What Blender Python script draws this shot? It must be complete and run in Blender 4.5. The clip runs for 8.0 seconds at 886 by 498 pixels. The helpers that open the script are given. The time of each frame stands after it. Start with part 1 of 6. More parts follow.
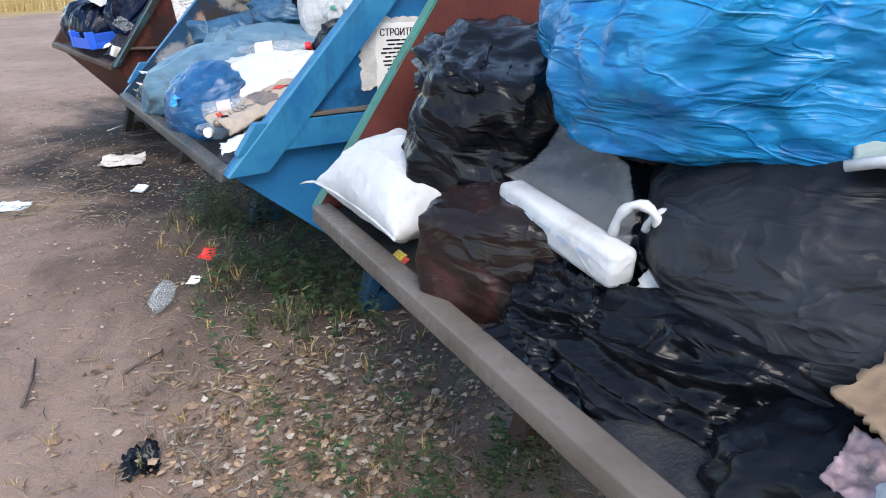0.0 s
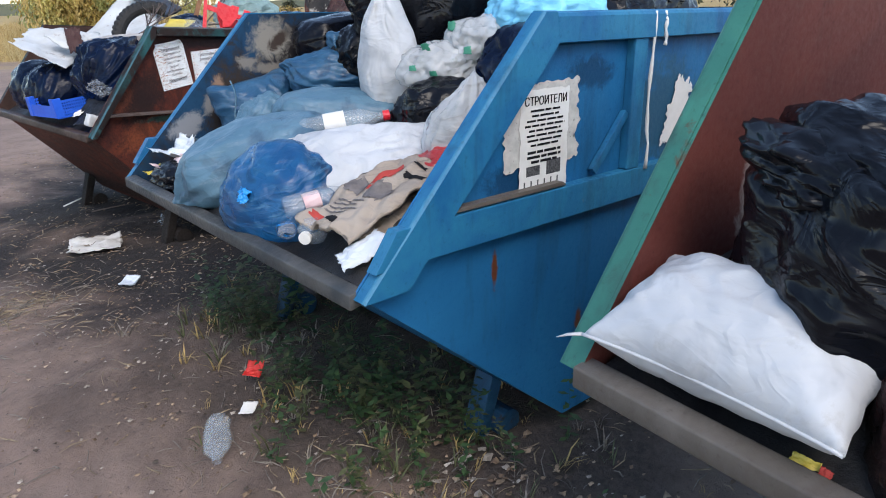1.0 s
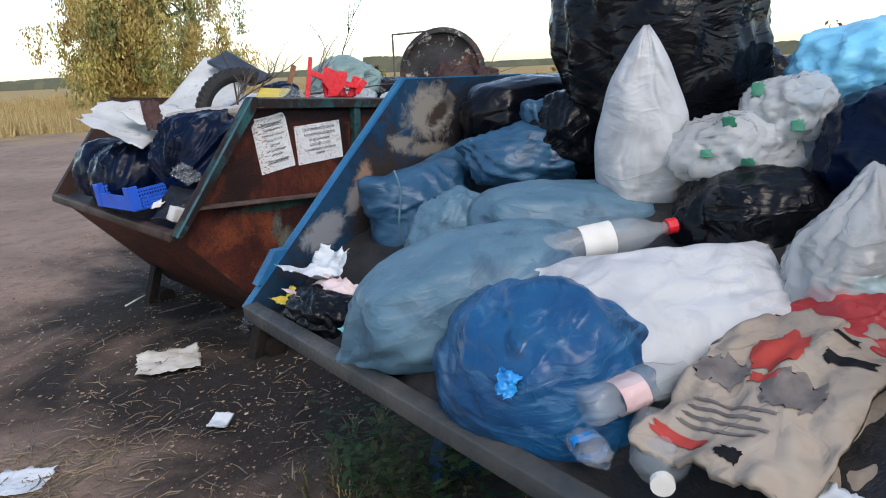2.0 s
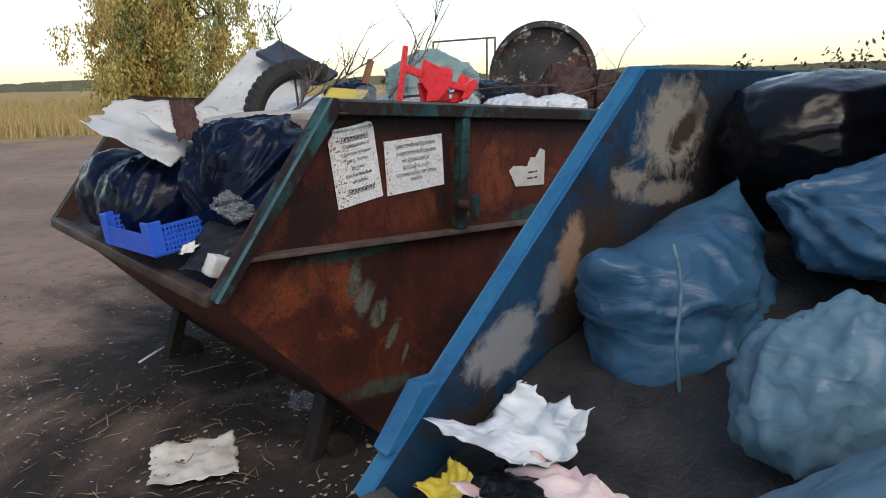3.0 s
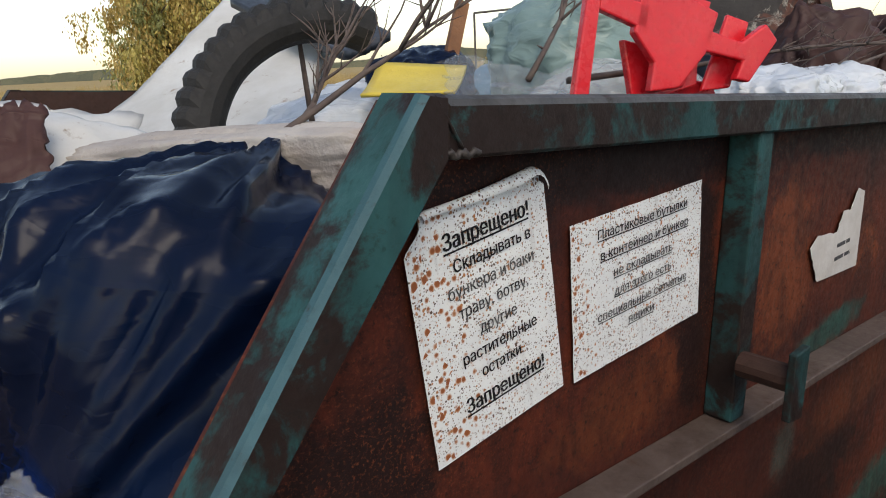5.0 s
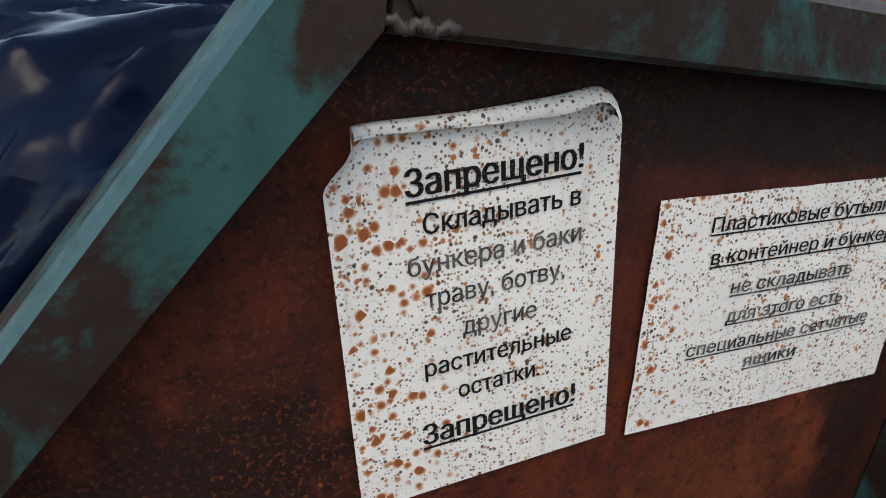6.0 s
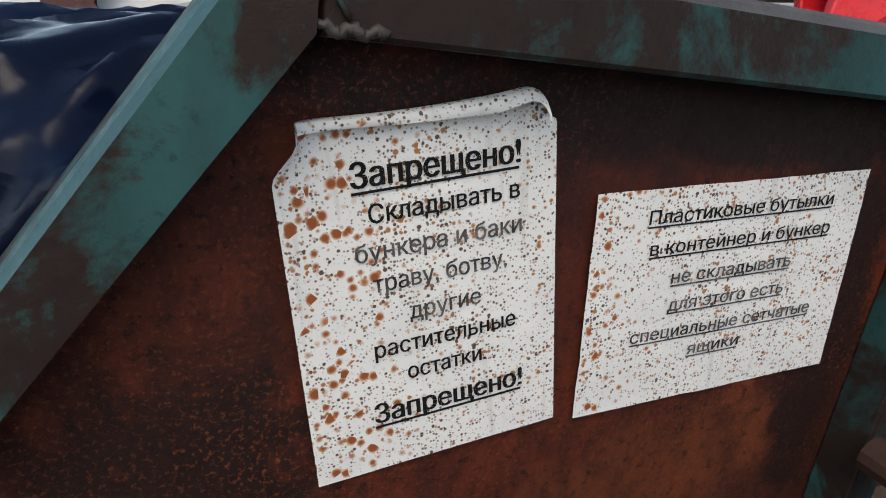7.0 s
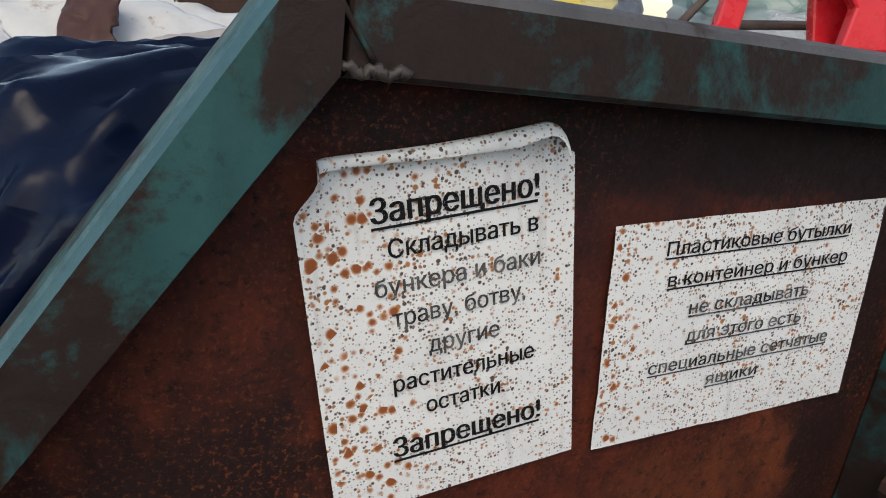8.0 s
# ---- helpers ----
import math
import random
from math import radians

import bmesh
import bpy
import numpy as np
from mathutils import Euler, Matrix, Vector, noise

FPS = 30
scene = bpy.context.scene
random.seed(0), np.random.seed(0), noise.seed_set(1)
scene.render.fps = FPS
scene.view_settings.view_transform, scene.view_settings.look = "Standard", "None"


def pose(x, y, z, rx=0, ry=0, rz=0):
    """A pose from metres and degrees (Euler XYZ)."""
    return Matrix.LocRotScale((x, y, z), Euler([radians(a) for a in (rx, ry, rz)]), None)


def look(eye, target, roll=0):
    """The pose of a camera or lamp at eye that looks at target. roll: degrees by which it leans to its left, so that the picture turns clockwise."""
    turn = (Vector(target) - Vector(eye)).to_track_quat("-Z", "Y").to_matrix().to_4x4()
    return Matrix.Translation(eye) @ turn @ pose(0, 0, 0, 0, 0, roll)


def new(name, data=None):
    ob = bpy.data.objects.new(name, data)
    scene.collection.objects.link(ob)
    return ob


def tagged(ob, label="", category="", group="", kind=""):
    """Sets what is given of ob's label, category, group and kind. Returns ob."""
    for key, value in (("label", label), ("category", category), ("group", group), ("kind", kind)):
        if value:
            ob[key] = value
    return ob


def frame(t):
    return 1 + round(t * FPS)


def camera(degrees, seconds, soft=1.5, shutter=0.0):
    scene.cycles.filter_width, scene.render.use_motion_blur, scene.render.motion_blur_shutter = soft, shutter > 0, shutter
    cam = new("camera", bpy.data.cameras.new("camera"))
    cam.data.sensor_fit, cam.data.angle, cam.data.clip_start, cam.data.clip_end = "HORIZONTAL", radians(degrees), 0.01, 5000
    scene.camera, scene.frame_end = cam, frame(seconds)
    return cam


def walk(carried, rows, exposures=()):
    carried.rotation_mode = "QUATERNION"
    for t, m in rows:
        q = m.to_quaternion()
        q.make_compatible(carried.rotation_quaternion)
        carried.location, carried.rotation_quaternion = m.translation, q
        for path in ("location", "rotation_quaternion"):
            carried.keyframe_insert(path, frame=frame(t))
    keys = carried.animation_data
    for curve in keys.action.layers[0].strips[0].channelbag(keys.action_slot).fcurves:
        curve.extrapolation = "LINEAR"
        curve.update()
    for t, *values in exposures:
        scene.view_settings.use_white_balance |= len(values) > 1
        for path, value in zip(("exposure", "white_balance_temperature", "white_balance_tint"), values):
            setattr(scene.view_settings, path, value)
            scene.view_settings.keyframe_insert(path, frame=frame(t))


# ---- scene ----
cam = camera(65.9, 8.0, soft=1.0)
PATH = [
    (0, (0.396, 0.139, 1.435), (1.555, 1.571, 0.657), -0.3),
    (0.3, (0.351, 0.411, 1.461), (1.562, 1.861, 0.803), -1.3),
    (0.5, (0.317, 0.599, 1.453), (1.568, 2.015, 0.797), -0.9),
    (1, (0.245, 1.07, 1.483), (1.591, 2.38, 0.795), -1.6),
    (1.5, (0.313, 1.595, 1.46), (1.588, 2.998, 0.821), -4.9),
    (2, (0.446, 2.215, 1.477), (1.779, 3.613, 0.96), -2.7),
    (2.2, (0.487, 2.437, 1.471), (1.792, 3.841, 0.901), -2.7),
    (3.3, (0.979, 3.617, 1.42), (2.286, 5.058, 0.958), -0.8),
    (3.4, (1.016, 3.714, 1.443), (2.341, 5.113, 0.905), -1.4),
    (3.5, (1.047, 3.795, 1.449), (2.382, 5.179, 0.901), -0.6),
    (4, (1.306, 4.235, 1.447), (2.673, 5.605, 0.947), -3.3),
    (4.2, (1.385, 4.384, 1.461), (2.743, 5.74, 0.897), -2.2),
    (5.3, (1.922, 4.89, 1.375), (3.016, 6.48, 0.85), -1.1),
    (5.5, (2.004, 4.927, 1.363), (2.961, 6.587, 0.79), 1.5),
    (6, (2.04, 4.913, 1.343), (2.766, 6.63, 0.618), 4.3),
    (6.5, (2.056, 4.884, 1.342), (2.765, 6.6, 0.597), 5.7),
    (7, (2.063, 4.866, 1.345), (2.783, 6.595, 0.643), 4.2),
    (7.5, (2.052, 4.874, 1.352), (2.739, 6.625, 0.672), 3.8),
    (8, (2.055, 4.873, 1.355), (2.763, 6.625, 0.7), 3.8),
]
EXPOSURES = [(0, 1.68, 6800, 11), (0.5, 1.6, 6800, 11), (1, 1.22, 6600, 11), (1.5, 1.45, 6700, 11), (2, 0.92, 6900, 11), (3.5, 0.62, 7500, 11), (4, 1.12, 7500, 11), (4.2, 1.0, 7550, 11), (5.5, 0.72, 7750, 11), (6.5, 0.78, 7750, 11), (8, 0.80, 7750, 11)]
walk(cam, [(t, look(eye, target, roll)) for t, eye, target, roll in PATH], EXPOSURES)

# ---- light ----
world = bpy.data.worlds.new("sky")
scene.world = world
world.use_nodes = True
wt = world.node_tree
sky = wt.nodes.new("ShaderNodeTexSky")
sky.sky_type = 'NISHITA'
sky.sun_disc = False
sky.sun_elevation = radians(46)
sky.sun_rotation = radians(200)
sky.air_density, sky.dust_density, sky.ozone_density = 1.0, 1.0, 0.6
wt.nodes["Background"].inputs[1].default_value = 0.15
wt.links.new(sky.outputs[0], wt.nodes["Background"].inputs[0])
sun_data = bpy.data.lights.new("sun", "SUN")
sun_data.energy, sun_data.angle, sun_data.color = 0.8, radians(30), (1.0, 0.96, 0.90)
sun = new("sun", sun_data)
sun.matrix_world = look((0, 0, 20), (8.2, 15.0, -2))


# ---- materials ----
def nodes_of(name):
    m = bpy.data.materials.new(name)
    m.use_nodes = True
    nt = m.node_tree
    return m, nt, nt.nodes["Principled BSDF"]


def noise_tex(nt, scale, detail=5.0, rough=0.6, stretch=None, dist=0.0):
    co = nt.nodes.new("ShaderNodeTexCoord")
    mp = nt.nodes.new("ShaderNodeMapping")
    if stretch:
        mp.inputs["Scale"].default_value = stretch
    nt.links.new(co.outputs["Object"], mp.inputs["Vector"])
    n = nt.nodes.new("ShaderNodeTexNoise")
    n.inputs["Scale"].default_value = scale
    n.inputs["Detail"].default_value = detail
    n.inputs["Roughness"].default_value = rough
    n.inputs["Distortion"].default_value = dist
    nt.links.new(mp.outputs[0], n.inputs["Vector"])
    return n.outputs["Fac"]


def step(nt, fac, lo, hi):
    r = nt.nodes.new("ShaderNodeMapRange")
    r.inputs[1].default_value, r.inputs[2].default_value = lo, hi
    nt.links.new(fac, r.inputs[0])
    return r.outputs[0]


def mixed(nt, fac, a, b):
    m = nt.nodes.new("ShaderNodeMix")
    m.data_type = 'RGBA'
    nt.links.new(fac, m.inputs[0])
    for sock, v in ((m.inputs[6], a), (m.inputs[7], b)):
        if isinstance(v, tuple):
            sock.default_value = (*v, 1)
        else:
            nt.links.new(v, sock)
    return m.outputs[2]


def bumped(nt, bsdf, facs, strength, distance):
    total = facs[0]
    for f in facs[1:]:
        a = nt.nodes.new("ShaderNodeMath")
        a.operation = 'ADD'
        nt.links.new(total, a.inputs[0])
        nt.links.new(f, a.inputs[1])
        total = a.outputs[0]
    b = nt.nodes.new("ShaderNodeBump")
    b.inputs["Strength"].default_value, b.inputs["Distance"].default_value = strength, distance
    nt.links.new(total, b.inputs["Height"])
    nt.links.new(b.outputs[0], bsdf.inputs["Normal"])


def blob(nt, cx, cz, rx, rz, turn=0.0):
    """1 inside a ragged patch round (cx, cz) of the wall, 0 outside."""
    co = nt.nodes.new("ShaderNodeTexCoord")
    mp = nt.nodes.new("ShaderNodeMapping")
    mp.vector_type = 'TEXTURE'
    mp.inputs["Location"].default_value = (cx, 0, cz)
    mp.inputs["Rotation"].default_value = (0, -radians(turn), 0)
    mp.inputs["Scale"].default_value = (rx, 1000, rz)
    nt.links.new(co.outputs["Object"], mp.inputs["Vector"])
    ln = nt.nodes.new("ShaderNodeVectorMath")
    ln.operation = 'LENGTH'
    nt.links.new(mp.outputs[0], ln.inputs[0])
    n = noise_tex(nt, 20, 8, 0.72, dist=0.6)
    a = nt.nodes.new("ShaderNodeMath")
    a.operation, a.inputs[1].default_value = 'MULTIPLY_ADD', 2.2
    nt.links.new(n, a.inputs[0])
    nt.links.new(ln.outputs["Value"], a.inputs[2])
    return step(nt, a.outputs[0], 2.25, 1.75)


def paint(name, base, second, dark, rust=None, rust_amount=0.6, rough=0.5, scale=3.0, patch=None, patch_amount=0.6, speckle=None, blobs=(), mottle=None):
    """Old paint on steel: two tones, streaks, dirt, rust patches and bared undercoat."""
    m, nt, b = nodes_of(name)
    big = noise_tex(nt, scale, 4, 0.6, dist=0.6)
    fine = noise_tex(nt, 60, 5, 0.7)
    streak = noise_tex(nt, 9, 4, 0.65, (1, 1, 0.18))
    col = mixed(nt, step(nt, big, 0.38, 0.64), base, second)
    col = mixed(nt, step(nt, streak, 0.52, 0.78), col, dark)
    if patch:
        p = noise_tex(nt, scale * 0.8, 6, 0.62, dist=0.9)
        col = mixed(nt, step(nt, p, patch_amount, patch_amount + 0.05), col, patch)
    if rust:
        r = noise_tex(nt, scale * 2.1, 8, 0.7, dist=0.4)
        col = mixed(nt, step(nt, r, rust_amount, rust_amount + 0.09), col, rust)
    col = mixed(nt, step(nt, fine, 0.58, 0.85), col, dark)
    for colour, *spot in blobs:
        col = mixed(nt, blob(nt, *spot), col, colour)
    if mottle:
        cloud = step(nt, noise_tex(nt, 13, 8, 0.72, (1, 1, 0.55), dist=0.5), 0.46, 0.60)
        part_of = nt.nodes.new("ShaderNodeMath")
        part_of.operation, part_of.inputs[1].default_value = 'MULTIPLY', 0.55
        nt.links.new(cloud, part_of.inputs[0])
        col = mixed(nt, part_of.outputs[0], col, mottle[0])
        pits = step(nt, noise_tex(nt, 85, 6, 0.75), 0.53, 0.66)
        col = mixed(nt, pits, col, mottle[1])
    if speckle:
        zone = step(nt, noise_tex(nt, 5, 3), 0.36, 0.66)
        dots = step(nt, noise_tex(nt, 230, 4, 0.7), 0.53, 0.70)
        both = nt.nodes.new("ShaderNodeMath")
        both.operation = 'MULTIPLY'
        nt.links.new(zone, both.inputs[0])
        nt.links.new(dots, both.inputs[1])
        col = mixed(nt, both.outputs[0], col, speckle)
    nt.links.new(col, b.inputs["Base Color"])
    nt.links.new(step_range(nt, fine, rough - 0.12, rough + 0.2), b.inputs["Roughness"])
    b.inputs["Specular IOR Level"].default_value = 0.28
    bumped(nt, b, [fine, big], 0.35, 0.004)
    return m


def step_range(nt, fac, lo, hi):
    r = nt.nodes.new("ShaderNodeMapRange")
    r.inputs[1].default_value, r.inputs[2].default_value = 0.3, 0.7
    r.inputs[3].default_value, r.inputs[4].default_value = lo, hi
    nt.links.new(fac, r.inputs[0])
    return r.outputs[0]


def film_plastic(name, base, second, rough=0.3, wrinkle=0.5, stretch=(1, 1, 2.2), see=0.0, dirt=None, gloss=0.4, dust=None, inside=None, cover=1.0):
    """Thin creased plastic film: broad folds and a net of sharp crinkles."""
    m, nt, b = nodes_of(name)
    big = noise_tex(nt, 5, 3, 0.5)
    fold = noise_tex(nt, 4.5, 2, 0.4, stretch, dist=1.8)
    co = nt.nodes.new("ShaderNodeTexCoord")
    mp = nt.nodes.new("ShaderNodeMapping")
    mp.inputs["Scale"].default_value = stretch
    nt.links.new(co.outputs["Object"], mp.inputs["Vector"])
    warp = nt.nodes.new("ShaderNodeTexNoise")
    warp.inputs["Scale"].default_value = 3.5
    nt.links.new(mp.outputs[0], warp.inputs["Vector"])
    mixv = nt.nodes.new("ShaderNodeMix")
    mixv.data_type = 'VECTOR'
    mixv.inputs[0].default_value = 0.28
    nt.links.new(mp.outputs[0], mixv.inputs[4])
    nt.links.new(warp.outputs["Color"], mixv.inputs[5])
    heights = [fold]
    for scale, weight, width, way in ((2.2, 0.14, 0.05, (1, 1, 1.0)), (5.0, 0.12, 0.05, (0.4, 1.3, 1.2)), (9.0, 0.07, 0.06, (1.4, 1, 0.3)), (20.0, 0.028, 0.08, (1, 0.7, 1))):
        w = nt.nodes.new("ShaderNodeTexNoise")
        w.inputs["Scale"].default_value = scale
        w.inputs["Detail"].default_value = 2.0
        w.inputs["Distortion"].default_value = 0.5
        wm = nt.nodes.new("ShaderNodeMapping")
        wm.inputs["Scale"].default_value = way
        nt.links.new(mixv.outputs[1], wm.inputs["Vector"])
        nt.links.new(wm.outputs[0], w.inputs["Vector"])
        away = nt.nodes.new("ShaderNodeMath")
        away.operation, away.inputs[1].default_value = 'SUBTRACT', 0.5
        nt.links.new(w.outputs["Fac"], away.inputs[0])
        size = nt.nodes.new("ShaderNodeMath")
        size.operation = 'ABSOLUTE'
        nt.links.new(away.outputs[0], size.inputs[0])
        ridge = step(nt, size.outputs[0], width, 0.0)
        k = nt.nodes.new("ShaderNodeMath")
        k.operation, k.inputs[1].default_value = 'MULTIPLY', weight
        nt.links.new(ridge, k.inputs[0])
        heights.append(k.outputs[0])
    for scale, weight in ((6.0, -0.12), (17.0, -0.03)):
        v = nt.nodes.new("ShaderNodeTexVoronoi")
        v.inputs["Scale"].default_value = scale
        nt.links.new(mixv.outputs[1], v.inputs["Vector"])
        k = nt.nodes.new("ShaderNodeMath")
        k.operation, k.inputs[1].default_value = 'MULTIPLY', weight
        nt.links.new(v.outputs["Distance"], k.inputs[0])
        heights.append(k.outputs[0])
    col = mixed(nt, step(nt, big, 0.35, 0.65), base, second)
    if dirt:
        col = mixed(nt, step(nt, noise_tex(nt, 9, 6, 0.7), 0.56, 0.75), col, dirt)
    if inside:
        col = mixed(nt, step(nt, noise_tex(nt, 6.5, 4, 0.6, dist=0.7), 0.52, 0.68), col, inside)
    if dust:
        col = mixed(nt, step(nt, noise_tex(nt, 11, 5, 0.65, (1, 1, 4.5), dist=0.8), 0.54, 0.80), col, dust)
    nt.links.new(col, b.inputs["Base Color"])
    nt.links.new(step_range(nt, fold, rough - 0.08, rough + 0.12), b.inputs["Roughness"])
    b.inputs["Specular IOR Level"].default_value = gloss
    b.inputs["Alpha"].default_value = cover
    b.inputs["Transmission Weight"].default_value = see
    b.inputs["IOR"].default_value = 1.45 if not see else 1.1
    bumped(nt, b, heights, wrinkle, 0.022)
    return m


def plain(name, base, second, rough=0.6, scale=12.0, metal=0.0, bump=0.2, see=0.0, speck=None, speck_at=0.62, cover=1.0, gloss=0.5):
    m, nt, b = nodes_of(name)
    big = noise_tex(nt, scale, 5, 0.6)
    fine = noise_tex(nt, scale * 8, 4, 0.6)
    col = mixed(nt, step(nt, big, 0.35, 0.65), base, second)
    if speck:
        col = mixed(nt, step(nt, noise_tex(nt, scale * 2.4, 6, 0.7), speck_at, speck_at + 0.08), col, speck)
    nt.links.new(col, b.inputs["Base Color"])
    nt.links.new(step_range(nt, fine, rough - 0.08, min(1, rough + 0.1)), b.inputs["Roughness"])
    b.inputs["Metallic"].default_value = metal
    b.inputs["Alpha"].default_value = cover
    b.inputs["Specular IOR Level"].default_value = gloss
    b.inputs["Transmission Weight"].default_value = see
    if see:
        b.inputs["IOR"].default_value = 1.2
    bumped(nt, b, [big, fine], bump, 0.004)
    return m


RUST = (0.10, 0.032, 0.014)
BLUE = paint("blue_paint", (0.009, 0.095, 0.23), (0.014, 0.125, 0.28), (0.010, 0.06, 0.13), RUST, 0.72, 0.42, 2.2, blobs=[((0.006, 0.045, 0.11), 0.56, 0.98, 0.10, 0.06, 0), ((0.006, 0.05, 0.12), 0.92, 1.27, 0.12, 0.05, 0), (RUST, 0.50, 0.72, 0.012, 0.07, 0), (RUST, 0.92, 0.42, 0.018, 0.05, 0), ((0.02, 0.08, 0.14), 1.35, 1.1, 0.2, 0.2, 0)])
BLUE_FRAME = paint("blue_frame_paint", (0.009, 0.10, 0.235), (0.022, 0.165, 0.29), (0.012, 0.06, 0.12), (0.17, 0.12, 0.09), 0.66, 0.45, 4)
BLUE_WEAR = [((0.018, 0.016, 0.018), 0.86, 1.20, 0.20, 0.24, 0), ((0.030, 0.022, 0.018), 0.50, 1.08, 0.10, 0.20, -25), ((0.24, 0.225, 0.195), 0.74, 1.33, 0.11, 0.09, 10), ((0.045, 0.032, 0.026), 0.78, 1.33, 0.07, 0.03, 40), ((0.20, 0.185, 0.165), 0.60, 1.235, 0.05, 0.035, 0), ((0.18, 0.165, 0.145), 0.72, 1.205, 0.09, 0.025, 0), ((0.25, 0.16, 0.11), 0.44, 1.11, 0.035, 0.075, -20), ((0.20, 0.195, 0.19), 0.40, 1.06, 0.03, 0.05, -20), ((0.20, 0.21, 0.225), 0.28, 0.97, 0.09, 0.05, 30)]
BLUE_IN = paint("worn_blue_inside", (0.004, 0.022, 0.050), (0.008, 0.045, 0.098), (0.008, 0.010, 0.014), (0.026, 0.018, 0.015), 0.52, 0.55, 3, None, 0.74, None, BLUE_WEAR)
RED_IN = paint("dull_red_inside", (0.085, 0.022, 0.017), (0.115, 0.030, 0.022), (0.05, 0.018, 0.014), (0.25, 0.22, 0.20), 0.76, 0.6, 3, blobs=[((0.30, 0.26, 0.24), 0.62, 1.16, 0.12, 0.05, 0), ((0.30, 0.26, 0.24), 0.50, 1.08, 0.05, 0.12, 0)])
GREEN = paint("green_paint", (0.03, 0.14, 0.11), (0.045, 0.19, 0.14), (0.03, 0.07, 0.06), RUST, 0.62, 0.5, 4)
OLD_GREEN, GREY_DRIP, ORANGE, RUST_AND_SHADE = (0.026, 0.082, 0.066), (0.115, 0.125, 0.100), (0.17, 0.042, 0.016), (0.016, 0.006, 0.005)
# The first dark blobs deepen the red low on the wall and near its front.
RUST_SHADE_MARKS = [(RUST_AND_SHADE, 0.34, 0.97, 0.20, 0.12, 50), (RUST_AND_SHADE, 1.35, 0.52, 0.50, 0.24, 20), ((0.060, 0.014, 0.009), 1.15, 0.70, 0.30, 0.12, 10), (RUST_AND_SHADE, 0.75, 0.22, 0.55, 0.10, 0),
              (ORANGE, 0.33, 0.77, 0.20, 0.075, 25), (ORANGE, 0.50, 0.74, 0.07, 0.10, 10), ((0.13, 0.034, 0.014), 0.20, 0.97, 0.06, 0.10, -35), (ORANGE, 1.27, 1.10, 0.12, 0.16, 0), ((0.12, 0.030, 0.012), 0.84, 0.99, 0.18, 0.06, 10), ((0.11, 0.028, 0.012), 1.75, 0.75, 0.30, 0.08, 8), ((0.12, 0.030, 0.013), 2.45, 1.10, 0.25, 0.15, 0),
              (OLD_GREEN, 1.45, 0.25, 0.22, 0.07, 18), (OLD_GREEN, 1.85, 0.36, 0.30, 0.09, 18), (OLD_GREEN, 2.22, 0.43, 0.22, 0.10, 28), (OLD_GREEN, 2.62, 0.62, 0.20, 0.16, 45), (OLD_GREEN, 2.85, 0.80, 0.16, 0.09, 10), (OLD_GREEN, 1.52, 0.93, 0.16, 0.035, 6), (OLD_GREEN, 0.55, 0.855, 0.22, 0.022, 3),
              (GREY_DRIP, 0.545, 0.760, 0.030, 0.075, -10), (GREY_DRIP, 0.590, 0.680, 0.040, 0.070, -25), (GREY_DRIP, 0.655, 0.610, 0.035, 0.055, -32), (GREY_DRIP, 0.725, 0.510, 0.022, 0.065, -30), (GREY_DRIP, 0.790, 0.420, 0.012, 0.045, -20), ((0.050, 0.062, 0.050), 0.68, 0.31, 0.16, 0.035, 0), ((0.055, 0.060, 0.050), 1.35, 0.72, 0.05, 0.07, 0),
              # Shade painted into the wall under the top rail and beside both ribs.
              (RUST_AND_SHADE, 0.80, 1.31, 0.45, 0.045, 0), (RUST_AND_SHADE, 1.70, 1.315, 0.60, 0.035, 0), (RUST_AND_SHADE, 0.975, 1.10, 0.05, 0.24, 0), (RUST_AND_SHADE, 2.12, 1.10, 0.05, 0.24, 0)]
RUSTY = paint("rust_red_paint", (0.040, 0.0098, 0.0070), (0.110, 0.0215, 0.0098), (0.010, 0.0055, 0.005), (0.22, 0.055, 0.019), 0.60, 0.6, 2.4, (0.030, 0.080, 0.070), 0.74, (0.22, 0.062, 0.022), RUST_SHADE_MARKS, ((0.014, 0.0055, 0.005), (0.009, 0.0045, 0.004)))
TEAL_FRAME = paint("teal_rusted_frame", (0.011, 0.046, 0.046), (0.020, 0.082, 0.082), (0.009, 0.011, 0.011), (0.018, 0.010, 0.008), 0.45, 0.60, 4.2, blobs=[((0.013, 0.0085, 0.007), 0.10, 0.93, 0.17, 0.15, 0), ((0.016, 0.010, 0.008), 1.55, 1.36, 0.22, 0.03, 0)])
DARK_IN = paint("dark_rust_inside", (0.035, 0.018, 0.014), (0.06, 0.028, 0.02), (0.02, 0.014, 0.012), RUST, 0.64, 0.65, 4)
# Near-black tone for the rusty skip's legs and rollers.
FOOT_DARK = paint("near_black_steel", (0.010, 0.008, 0.007), (0.018, 0.013, 0.011), (0.006, 0.005, 0.005), None, 0.6, 0.8, 5)
# Blue leg paint darkened so its colour holds the shade below the skip.
FOOT_BLUE = paint("shaded_dark_blue_paint", (0.006, 0.035, 0.075), (0.010, 0.055, 0.11), (0.012, 0.014, 0.016), (0.03, 0.02, 0.015), 0.55, 0.6, 6)
# Edge tones: worn paint, made paler to carry the sky's light in the colour.
TEAL_EDGE = paint("worn_sky_lit_teal_edge", (0.030, 0.085, 0.100), (0.048, 0.115, 0.135), (0.020, 0.040, 0.045), (0.030, 0.022, 0.020), 0.58, 0.45, 9)
